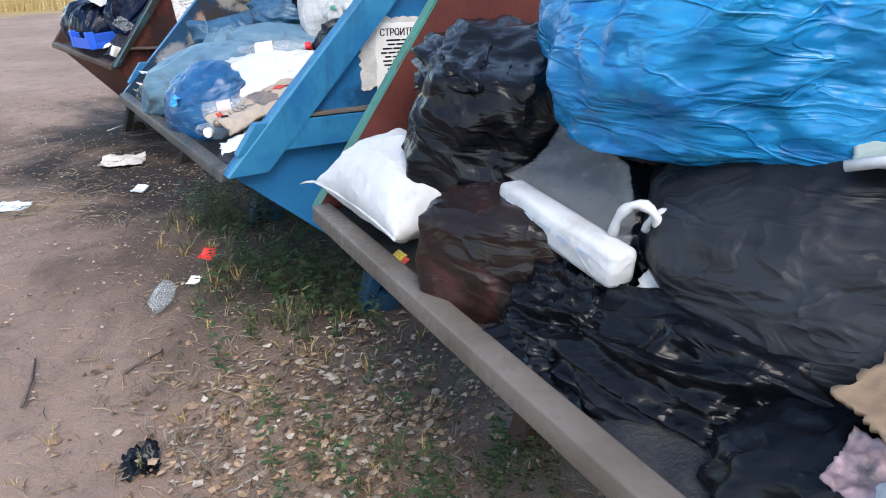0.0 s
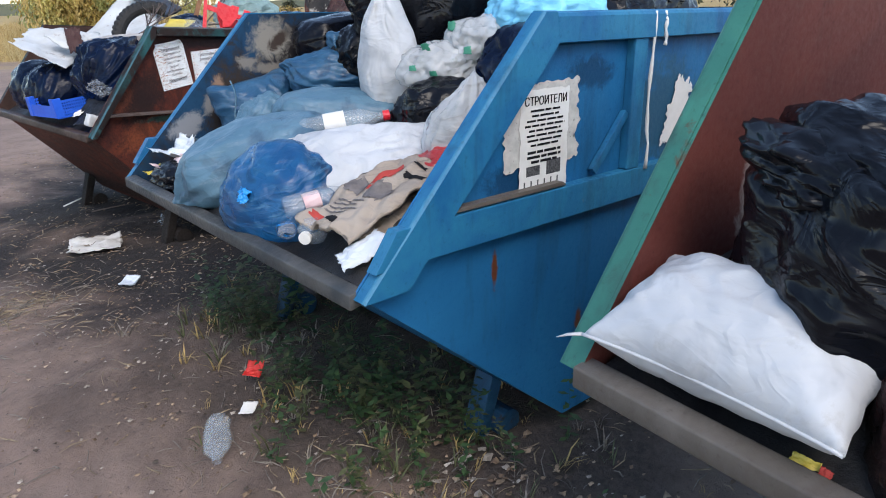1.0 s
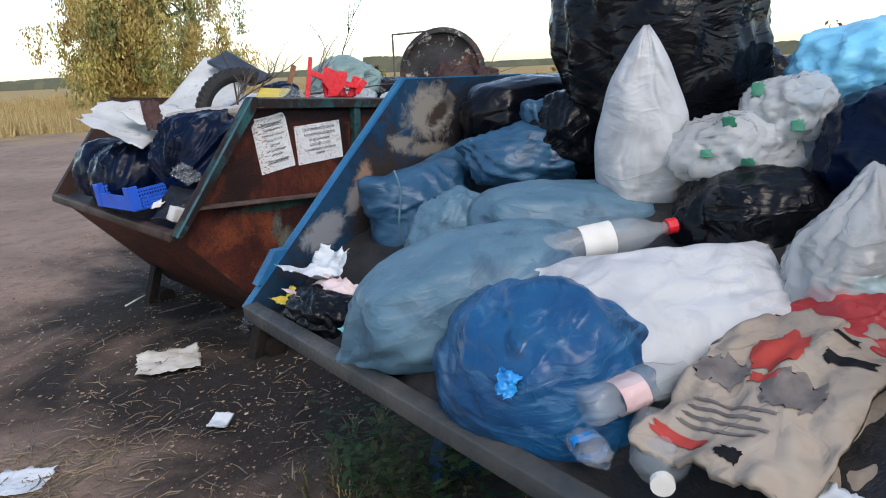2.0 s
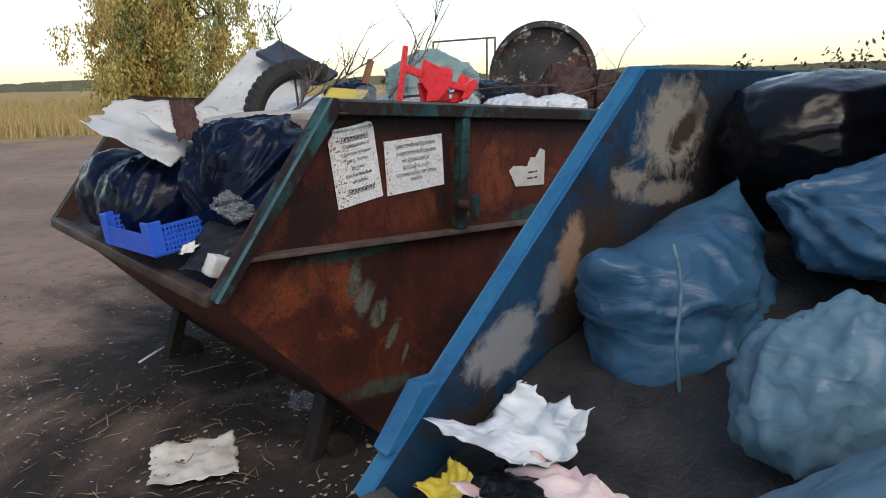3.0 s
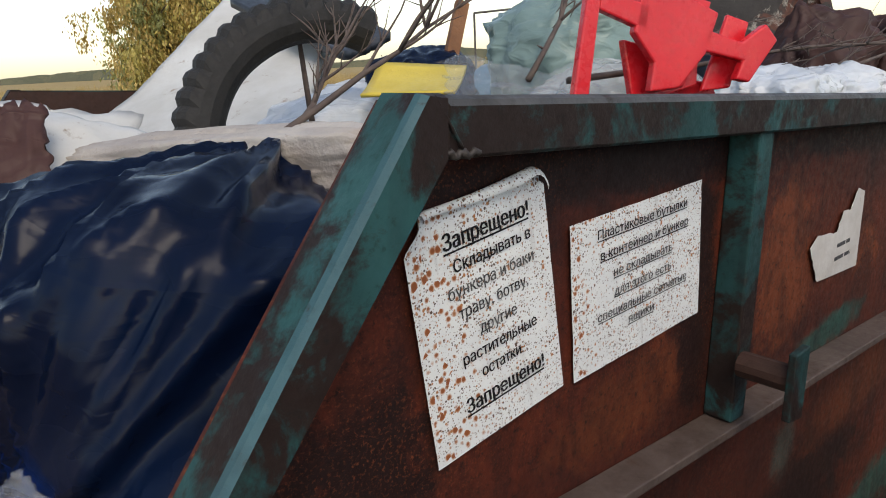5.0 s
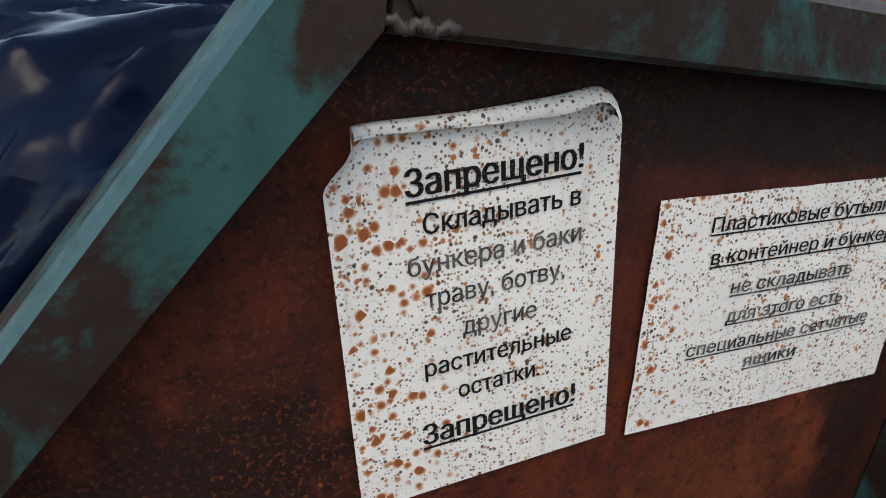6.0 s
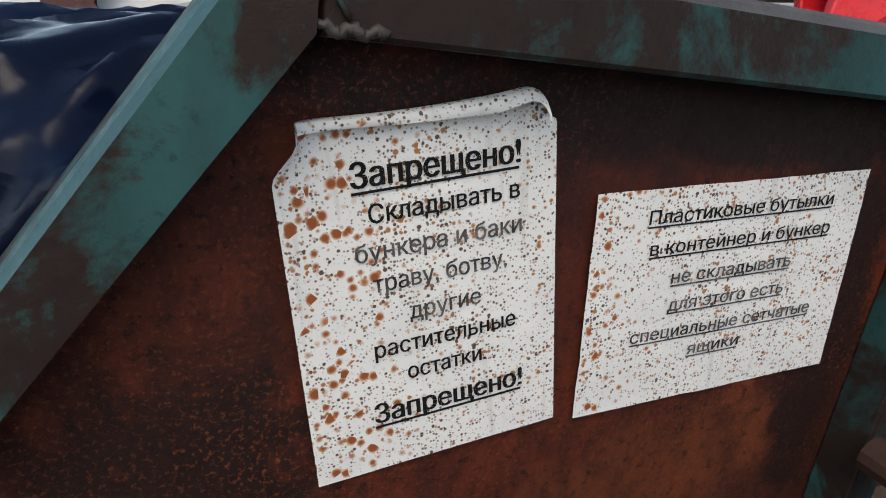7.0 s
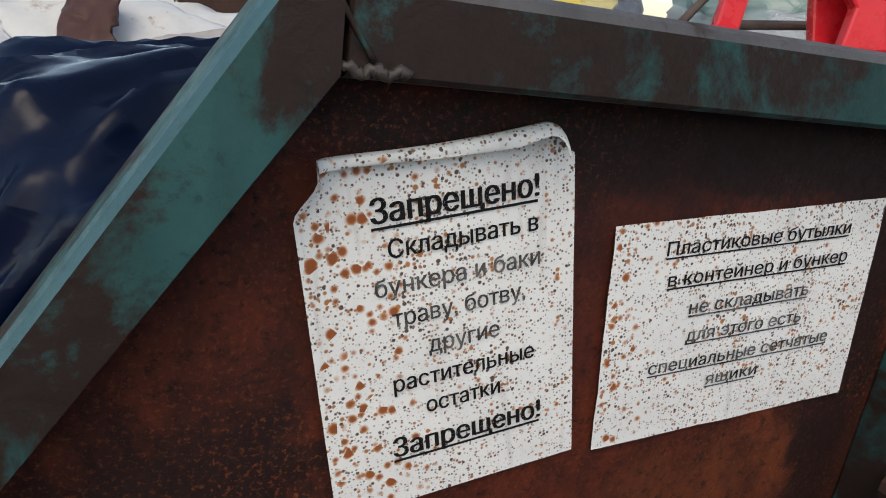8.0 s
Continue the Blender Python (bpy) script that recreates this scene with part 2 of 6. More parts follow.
GREY_EDGE = paint("bare_sky_lit_grey_edge", (0.055, 0.055, 0.056), (0.085, 0.085, 0.086), (0.030, 0.026, 0.024), (0.030, 0.020, 0.016), 0.56, 0.5, 8)
BLUE_EDGE = paint("worn_sky_lit_blue_edge", (0.030, 0.155, 0.270), (0.050, 0.190, 0.300), (0.015, 0.07, 0.12), (0.10, 0.07, 0.05), 0.64, 0.45, 7)
LIP = paint("bare_worn_lip", (0.10, 0.085, 0.070), (0.14, 0.122, 0.105), (0.08, 0.06, 0.05), (0.10, 0.05, 0.03), 0.64, 0.5, 5)
LIP_BLUE = paint("blue_grey_worn_lip", (0.036, 0.042, 0.046), (0.085, 0.083, 0.078), (0.05, 0.05, 0.05), (0.10, 0.05, 0.03), 0.64, 0.5, 5)
LEDGE = paint("scuffed_brown_ledge", (0.075, 0.054, 0.046), (0.12, 0.09, 0.078), (0.04, 0.025, 0.02), (0.06, 0.03, 0.02), 0.60, 0.5, 8)
LIP_RUST = paint("rusty_lip", (0.030, 0.018, 0.014), (0.075, 0.052, 0.044), (0.04, 0.025, 0.02), (0.06, 0.10, 0.10), 0.68, 0.5, 5)

BLACK_BAG = film_plastic("black_bag_film", (0.003, 0.0035, 0.005), (0.005, 0.006, 0.009), 0.22, 0.62, gloss=0.22)
DULL_BLACK = film_plastic("dusty_dull_black_film", (0.008, 0.009, 0.012), (0.016, 0.018, 0.023), 0.40, 0.8, gloss=0.34, dust=(0.022, 0.024, 0.030))
SMOOTH_BLACK = film_plastic("taut_black_film", (0.003, 0.0035, 0.006), (0.006, 0.008, 0.014), 0.24, 0.22, gloss=0.24)
NAVY_BAG = film_plastic("navy_black_film", (0.0014, 0.0042, 0.015), (0.0022, 0.0080, 0.028), 0.24, 0.16, gloss=0.16)
BLUE_BAG = film_plastic("bright_blue_film", (0.004, 0.15, 0.36), (0.008, 0.21, 0.45), 0.26, 1.0, stretch=(1.6, 0.5, 2.6), inside=(0.004, 0.11, 0.32), dust=(0.05, 0.36, 0.60))
LIGHT_BLUE_BAG = film_plastic("light_blue_film", (0.16, 0.50, 0.72), (0.22, 0.58, 0.78), 0.35, 0.5)
SLATE_BAG = film_plastic("dusty_slate_blue_film", (0.065, 0.14, 0.20), (0.10, 0.19, 0.25), 0.42, 0.42, dirt=(0.10, 0.15, 0.19), dust=(0.15, 0.215, 0.27), inside=(0.045, 0.09, 0.14))
ROYAL_BAG = film_plastic("dusty_royal_blue_film", (0.005, 0.055, 0.155), (0.012, 0.10, 0.23), 0.28, 0.5, dirt=(0.02, 0.08, 0.15), dust=(0.07, 0.19, 0.31), inside=(0.003, 0.020, 0.06))
DENIM_BAG = film_plastic("dull_blue_film", (0.018, 0.070, 0.14), (0.035, 0.11, 0.19), 0.36, 0.45, dirt=(0.05, 0.09, 0.14), dust=(0.07, 0.13, 0.20), inside=(0.008, 0.02, 0.05))
WHITE_SACK = film_plastic("white_woven_sack", (0.44, 0.45, 0.46), (0.51, 0.52, 0.53), 0.6, 0.36, dirt=(0.34, 0.325, 0.30), inside=(0.36, 0.37, 0.385))
CLEAR_BAG = film_plastic("cloudy_clear_film", (0.58, 0.60, 0.60), (0.70, 0.72, 0.72), 0.16, 0.8, dirt=(0.40, 0.47, 0.43), gloss=0.6, cover=0.52)
THIN_FILM = film_plastic("thin_clear_film", (0.34, 0.37, 0.39), (0.46, 0.49, 0.51), 0.10, 1.0, gloss=0.9, cover=0.16)
BROWN_BAG = film_plastic("thin_maroon_black_film", (0.010, 0.0075, 0.0075), (0.022, 0.014, 0.013), 0.24, 0.55, inside=(0.055, 0.022, 0.022), gloss=0.26)
GREEN_BAG = film_plastic("grey_green_film", (0.16, 0.24, 0.23), (0.22, 0.31, 0.29), 0.35, 0.7)
PALE_CLOTH = film_plastic("pale_green_cloth", (0.21, 0.27, 0.25), (0.28, 0.34, 0.31), 0.7, 0.5)
DARK_BROWN = film_plastic("dark_brown_cloth", (0.035, 0.014, 0.012), (0.055, 0.022, 0.018), 0.6, 0.5)
WHITE_FILM = film_plastic("white_film", (0.52, 0.56, 0.60), (0.62, 0.65, 0.67), 0.3, 0.8)
RED_FILM = film_plastic("red_film", (0.55, 0.02, 0.02), (0.65, 0.04, 0.03), 0.3, 0.7)
HEAP = plain("mixed_dark_rubbish", (0.008, 0.008, 0.009), (0.028, 0.026, 0.024), 0.5, 14, bump=0.6)


# ---- mesh helpers ----
def part(name, bm, material, parent, label="", smooth=False):
    me = bpy.data.meshes.new(name)
    bm.normal_update()
    bm.to_mesh(me)
    bm.free()
    for mm in (material if isinstance(material, (list, tuple)) else [material]):
        me.materials.append(mm)
    if smooth:
        me.polygons.foreach_set("use_smooth", [True] * len(me.polygons))
    ob = new(name, me)
    if parent:
        ob.parent = parent
    return tagged(ob, label)


def thing(name, label, category, m, group="", kind=""):
    e = new(name)
    e.matrix_world = m
    e.empty_display_size = 0.1
    return tagged(e, label, category, group, kind)


def prism(bm, pts, y0, y1, mat_lo=0, mat_hi=0, bevel=0.0):
    """A plate: the outline pts in (x, z), from y0 to y1."""
    a = [bm.verts.new((x, y0, z)) for x, z in pts]
    c = [bm.verts.new((x, y1, z)) for x, z in pts]
    n = len(pts)
    made = [bm.faces.new(a), bm.faces.new(c[::-1])]
    made[0].material_index, made[1].material_index = mat_lo, mat_hi
    for i in range(n):
        j = (i + 1) % n
        made.append(bm.faces.new((a[j], a[i], c[i], c[j])))
    bmesh.ops.recalc_face_normals(bm, faces=made)
    if bevel:
        edges = {e for f in made for e in f.edges}
        bmesh.ops.bevel(bm, geom=list(edges), offset=bevel, segments=2, affect='EDGES', profile=0.5)
    return made


def loft(bm, rings, worn=0):
    """Closed outlines in (x, z), each at its own y, joined in turn; the first side of the last bands is the worn edge,
    coloured as if sky-lit.
    """
    rows = [[bm.verts.new((x, y, z)) for x, z in pts] for pts, y in rings]
    made = [bm.faces.new(rows[0]), bm.faces.new(rows[-1][::-1])]
    n = len(rows[0])
    for k, (a, c) in enumerate(zip(rows, rows[1:])):
        for i in range(n):
            j = (i + 1) % n
            made.append(bm.faces.new((a[j], a[i], c[i], c[j])))
            if i == 0 and k >= len(rows) - 1 - worn:
                made[-1].material_index = 1
    bmesh.ops.recalc_face_normals(bm, faces=made)


def bar(bm, p, q, w, h, up=(0, 0, 1), bevel=0.0):
    """A square bar from p to q, w across and h along up."""
    p, q, up = Vector(p), Vector(q), Vector(up)
    d = (q - p).normalized()
    s = d.cross(up).normalized()
    u = s.cross(d)
    vs = [bm.verts.new(o + s * sx * w / 2 + u * sz * h / 2) for o in (p, q) for sx, sz in ((-1, -1), (1, -1), (1, 1), (-1, 1))]
    fs = [bm.faces.new([vs[i] for i in f]) for f in ((0, 1, 2, 3), (7, 6, 5, 4), (0, 4, 5, 1), (1, 5, 6, 2), (2, 6, 7, 3), (3, 7, 4, 0))]
    bmesh.ops.recalc_face_normals(bm, faces=fs)
    if bevel:
        bmesh.ops.bevel(bm, geom=list({e for f in fs for e in f.edges}), offset=bevel, segments=2, affect='EDGES', profile=0.5)


def tube(bm, pts, radii, sides=8):
    """A round rod along pts, with closed ends."""
    rings = []
    for i, p in enumerate(pts):
        p = Vector(p)
        d = (Vector(pts[min(i + 1, len(pts) - 1)]) - Vector(pts[max(i - 1, 0)])).normalized()
        s = d.cross(Vector((0.31, 0.2, 0.93)) if abs(d.z) < 0.9 else Vector((1, 0.1, 0))).normalized()
        u = s.cross(d)
        r = radii[i] if isinstance(radii, (list, tuple)) else radii
        rings.append([bm.verts.new(p + (s * math.cos(a) + u * math.sin(a)) * r) for a in (2 * math.pi * k / sides for k in range(sides))])
    for a, c in zip(rings, rings[1:]):
        for k in range(sides):
            bm.faces.new((a[k], a[(k + 1) % sides], c[(k + 1) % sides], c[k]))
    bm.faces.new(rings[0][::-1])
    bm.faces.new(rings[-1])


# ---- ground ----
def graded(lo, hi, a, b, fine):
    """Lines that lie close between a and b and spread out to lo and hi."""
    out = list(np.arange(a, b, fine))
    d, v = fine, b
    while v < hi:
        out.append(v)
        d *= 1.14
        v += d
    out.append(hi)
    d, v = fine, a
    while v > lo:
        d *= 1.14
        v -= d
        out.insert(0, max(v, lo))
    return out


def ground_z(x, y):
    near = math.exp(-((x - 2) ** 2 + (y - 4) ** 2) / 120.0)
    p = Vector((x, y, 0))
    return near * (0.03 * noise.noise(p * 0.9) + 0.014 * noise.noise(p * 3.7) + 0.006 * noise.noise(p * 11)) - 0.012


def build_ground():
    xs, ys = graded(-2500, 2500, -1.5, 6.5, 0.045), graded(-2500, 2500, 0.2, 9.0, 0.045)
    verts = [(x, y, ground_z(x, y)) for y in ys for x in xs]
    n = len(xs)
    faces = [(j * n + i, j * n + i + 1, (j + 1) * n + i + 1, (j + 1) * n + i) for j in range(len(ys) - 1) for i in range(n - 1)]
    me = bpy.data.meshes.new("ground")
    me.from_pydata(verts, [], faces)
    me.polygons.foreach_set("use_smooth", [True] * len(me.polygons))
    m, nt, b = nodes_of("trodden_earth_and_dry_grass")
    big = noise_tex(nt, 0.55, 6, 0.62, dist=0.5)
    mid = noise_tex(nt, 4.5, 6, 0.68)
    fine = noise_tex(nt, 38, 6, 0.75)
    co = nt.nodes.new("ShaderNodeTexCoord")
    xyz = nt.nodes.new("ShaderNodeSeparateXYZ")
    nt.links.new(co.outputs["Object"], xyz.inputs[0])
    earth = mixed(nt, step(nt, big, 0.36, 0.66), (0.21, 0.142, 0.108), (0.31, 0.218, 0.168))
    earth = mixed(nt, step(nt, mid, 0.50, 0.80), earth, (0.12, 0.082, 0.062))
    earth = mixed(nt, step(nt, fine, 0.60, 0.80), earth, (0.27, 0.20, 0.15))
    earth = mixed(nt, step(nt, fine, 0.42, 0.25), earth, (0.05, 0.036, 0.028))
    grass = mixed(nt, step(nt, mid, 0.3, 0.7), (0.26, 0.17, 0.055), (0.38, 0.27, 0.10))
    mm = nt.nodes.new("ShaderNodeMath")
    mm.operation = 'MULTIPLY_ADD'
    mm.inputs[1].default_value = 14.0
    nt.links.new(big, mm.inputs[0])
    nt.links.new(xyz.outputs[1], mm.inputs[2])
    col = mixed(nt, step(nt, mm.outputs[0], 30, 34), earth, grass)
    # Colour falls to near black around (4.6, 5.7), with a noisy edge.
    dark_reach = nt.nodes.new("ShaderNodeMath")
    dark_reach.operation, dark_reach.inputs[1].default_value = 'MULTIPLY_ADD', 5.0
    nt.links.new(big, dark_reach.inputs[0])
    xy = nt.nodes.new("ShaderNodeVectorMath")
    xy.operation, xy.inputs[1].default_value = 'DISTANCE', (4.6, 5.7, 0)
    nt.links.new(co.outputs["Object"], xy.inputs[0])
    nt.links.new(xy.outputs["Value"], dark_reach.inputs[2])
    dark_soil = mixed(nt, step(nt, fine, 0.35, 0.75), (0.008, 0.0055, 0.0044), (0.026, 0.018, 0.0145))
    col = mixed(nt, step(nt, dark_reach.outputs[0], 6.5, 5.4), col, dark_soil)
    # Colour darkens to brown around (2.6, 3.0), with a noisy edge.
    brown_reach = nt.nodes.new("ShaderNodeVectorMath")
    brown_reach.operation, brown_reach.inputs[1].default_value = 'DISTANCE', (2.6, 3.0, 0)
    nt.links.new(co.outputs["Object"], brown_reach.inputs[0])
    soft = nt.nodes.new("ShaderNodeMath")
    soft.operation, soft.inputs[1].default_value = 'MULTIPLY_ADD', 4.0
    nt.links.new(big, soft.inputs[0])
    nt.links.new(brown_reach.outputs["Value"], soft.inputs[2])
    brown_soil = mixed(nt, step(nt, fine, 0.35, 0.75), (0.045, 0.032, 0.025), (0.115, 0.085, 0.066))
    col = mixed(nt, step(nt, soft.outputs[0], 3.8, 2.8), col, brown_soil)
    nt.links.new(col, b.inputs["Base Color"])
    b.inputs["Roughness"].default_value = 0.95
    bumped(nt, b, [mid, fine], 0.7, 0.02)
    me.materials.append(m)
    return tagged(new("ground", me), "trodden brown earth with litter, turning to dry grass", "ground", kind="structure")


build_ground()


# ---- waste skips ----
def make_skip(label, m, W, P, outer, inner, frame, lip_mat, ribs, rail_h, post_w, proud, ledge_h, feet_mat=None, post_low=None, rib_half=0.035, post_edge=None, rail_edge=None):
    """P: lip_z, top_x, top_z, length, back_x, rail_z, bottom x from and to, bottom_z."""
    lz, tx, tz, L, bx, rz, b0, b1, bz = P
    e = thing("waste_skip", label, "waste skip", m, "row of open waste skips")
    outline = [(0, lz), (tx, tz), (L, tz), (bx, rz), (b1, bz), (b0, bz)]
    for y0, y1, lo, hi in ((0, 0.008, 0, 1), (W - 0.008, W, 1, 0)):
        bm = bmesh.new()
        prism(bm, outline, y0, y1, lo, hi)
        part("side_wall", bm, [outer, inner], e)
    def plate(name, p, q, t=0.008):
        d = Vector((q[0] - p[0], 0, q[1] - p[1])).normalized()
        n = Vector((d.z, 0, -d.x)) * t
        bm = bmesh.new()
        prism(bm, [p, q, (q[0] + n.x, q[1] + n.z), (p[0] + n.x, p[1] + n.z)], 0.0085, W - 0.0085)
        for f in bm.faces:
            f.material_index = 0 if f.normal.dot(n) < 0 else 1
        return part(name, bm, [outer, inner], e)
    plate("front_plate", (b0, bz), (0, lz))
    plate("floor_plate", (b1, bz), (b0, bz))
    plate("back_plate", (bx, rz), (b1, bz))
    plate("back_wall", (L, tz), (bx, rz))
    sl = Vector((tx, 0, tz - lz)).normalized()
    nn = Vector((sl.z, 0, -sl.x))
    xr = tx * (1 - rail_h / (tz - lz)) + post_w / sl.z
    for side in (0, 1):
        ya, yb = (-proud, -0.0005) if side == 0 else (W + 0.0005, W + proud)
        # top rail with a rolled upper edge, cut on the mitre at the front post
        out, inn = (ya, yb) if side == 0 else (yb, ya)
        o = -1 if side == 0 else 1
        r = 0.17 * rail_h
        bm = bmesh.new()
        mitre_x = tx + post_w * 0.5 + 0.002
        loft(bm, [([(mitre_x, tz + 0.004), (L + 0.02, tz + 0.004), (L + 0.02, tz - rail_h), (xr + 0.001, tz - rail_h)], inn),
                  ([(mitre_x, tz + 0.004), (L + 0.02, tz + 0.004), (L + 0.02, tz - rail_h), (xr + 0.001, tz - rail_h)], out - o * r),
                  ([(mitre_x + r * 0.2, tz + 0.004 - r * 0.35), (L + 0.02, tz + 0.004 - r * 0.35), (L + 0.02, tz - rail_h + 0.001), (xr + 0.002, tz - rail_h + 0.001)], out - o * r * 0.35),
                  ([(mitre_x + r * 0.5, tz + 0.004 - r), (L + 0.016, tz + 0.004 - r), (L + 0.016, tz - rail_h + 0.004), (xr + 0.003, tz - rail_h + 0.004)], out)], 2)
        part("top_rail", bm, [frame, rail_edge or frame], e)
        low = post_low if post_low else post_w / sl.z
        bm = bmesh.new()
        rings = []
        for inset, y in ((0.0, inn), (0.0, out - o * 0.008), (0.002, out - o * 0.002), (0.007, out + o * 0.004)):
            dx, dz = inset * nn.x, inset * nn.z
            rings.append(([(-0.006 + dx, lz - 0.01 + dz), (tx + dx, tz + 0.006 + dz * 0.6), (tx + post_w * 0.5, tz + 0.006 - inset * 0.6), (xr - 0.001, tz - rail_h + 0.002), (low - 0.006, lz - 0.012)], y))
        loft(bm, rings, 2)
        part("front_post", bm, [frame, post_edge or frame], e)
        # ledge round the middle
        bm = bmesh.new()
        x0 = 0.11
        prism(bm, [(x0, rz - 0.004), (bx, rz - 0.004), (bx, rz - ledge_h), (x0 - ledge_h * 0.7, rz - ledge_h)], ya if side == 0 else W + 0.0005, -0.0005 if side == 0 else yb, bevel=0.002)
        part("mid_ledge", bm, LEDGE if frame is TEAL_FRAME else frame, e)
        for rx in ribs:
            bm = bmesh.new()
            prism(bm, [(rx - rib_half, rz - 0.002), (rx + rib_half, rz - 0.002), (rx + rib_half, tz - rail_h + 0.001), (rx - rib_half, tz - rail_h + 0.001)], ya + 0.008, yb if side == 0 else yb - 0.008, bevel=0.003)
            part("rib", bm, frame, e)
            if ledge_h < 0.05 or rx > 1.5:
                o = -1 if side == 0 else 1
                yw = ya if side == 0 else yb
                bm = bmesh.new()
                tube(bm, [(rx - 0.025, yw, rz + 0.10), (rx - 0.025, yw + o * 0.075, rz + 0.10)], 0.02, 12)
                pin = part("lifting_pin", bm, inner, e, "round steel lifting pin", smooth=False)
                bm = bmesh.new()
                prism(bm, [(rx - 0.05, rz + 0.045), (rx - 0.008, rz + 0.04), (rx - 0.008, rz + 0.15), (rx - 0.05, rz + 0.145)], min(yw + o * 0.075, yw + o * 0.087), max(yw + o * 0.075, yw + o * 0.087), bevel=0.002)
                part("pin_plate", bm, frame, pin)
    bm = bmesh.new()
    prism(bm, [(-0.018, lz - 0.040), (-0.008, lz - 0.040), (0.030, lz - 0.030), (0.030, lz + 0.010), (-0.018, lz + 0.004)], 0.0, W, bevel=0.005)
    part("lip", bm, lip_mat, e, smooth=True)
    bm = bmesh.new()
    bar(bm, (L + 0.022, -0.04, tz - rail_h / 2), (L + 0.022, W + 0.04, tz - rail_h / 2), 0.04, rail_h, bevel=0.004)
    part("back_rail", bm, frame, e)
    for fy in (0.18, W - 0.17):
        # front leg: a leaning plate under the sloping front, with a roller behind it
        fx = b0 * 0.68
        fz = lz + (bz - lz) * (fx + 0.07) / b0
        bm = bmesh.new()
        prism(bm, [(fx - 0.03, -0.03), (fx + 0.025, -0.03), (fx + 0.10, fz - 0.03), (fx + 0.05, fz + 0.01)], fy - 0.042, fy + 0.042, bevel=0.005)
        leg = part("foot", bm, feet_mat or frame, e)
        bm = bmesh.new()
        tube(bm, [(fx + 0.10, fy - 0.08, 0.045), (fx + 0.10, fy + 0.08, 0.045)], 0.055, 16)
        part("roller", bm, feet_mat or outer, leg)
        bm = bmesh.new()
        fx = b1 - 0.12
        prism(bm, [(fx - 0.05, bz + 0.03), (fx + 0.05, bz + 0.03), (fx + 0.11, -0.03), (fx, -0.03)], fy - 0.05, fy + 0.05, bevel=0.006)
        part("foot", bm, feet_mat or outer, e)
    if frame is TEAL_FRAME:
        for jx, z0 in ((2.293, 0.22),):
            bm = bmesh.new()
            prism(bm, [(jx - 0.003, z0), (jx + 0.003, z0), (jx + 0.004, rz - ledge_h - 0.01), (jx - 0.002, rz - ledge_h - 0.01)], -0.003, -0.0005)
            part("panel_joint", bm, DARK_IN, e)
    if ledge_h > 0.05:
        bm = bmesh.new()
        prism(bm, [(0.25, rz + 0.0005), (0.78, rz + 0.0005), (0.76, rz + 0.014), (0.27, rz + 0.012)], -proud + 0.006, -0.001, bevel=0.002)
        part("ledge_strip", bm, LIP, e, "rusty dirt-caked strip")
    return e


SKIP_NEAR = pose(0.862, -0.158, 0, 0, 0.8, -10.5)
SKIP_BLUE = pose(1.215, 2.345, 0, 0, 1.0, -5.5)
SKIP_RUST = pose(1.612, 5.285, 0.008, 0, 3.7, 0)
make_skip("open waste skip, green outside, dull red inside, overfull", SKIP_NEAR, 1.86, (0.84, 0.44, 1.475, 3.1, 3.05, 0.92, 0.85, 2.4, 0.10), GREEN, RED_IN, GREEN, LIP, (1.1, 2.1), 0.06, 0.07, 0.045, 0.03, DARK_IN)
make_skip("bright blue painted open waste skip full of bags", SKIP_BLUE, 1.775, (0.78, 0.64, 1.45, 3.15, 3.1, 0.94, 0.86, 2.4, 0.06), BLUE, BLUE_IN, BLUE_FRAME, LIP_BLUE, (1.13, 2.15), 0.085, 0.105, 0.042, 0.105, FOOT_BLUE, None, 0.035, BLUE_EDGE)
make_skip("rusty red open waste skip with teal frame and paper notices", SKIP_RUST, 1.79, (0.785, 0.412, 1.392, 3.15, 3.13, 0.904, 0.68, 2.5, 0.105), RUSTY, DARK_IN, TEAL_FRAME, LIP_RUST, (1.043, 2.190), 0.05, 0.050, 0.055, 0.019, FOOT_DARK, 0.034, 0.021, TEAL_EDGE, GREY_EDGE)


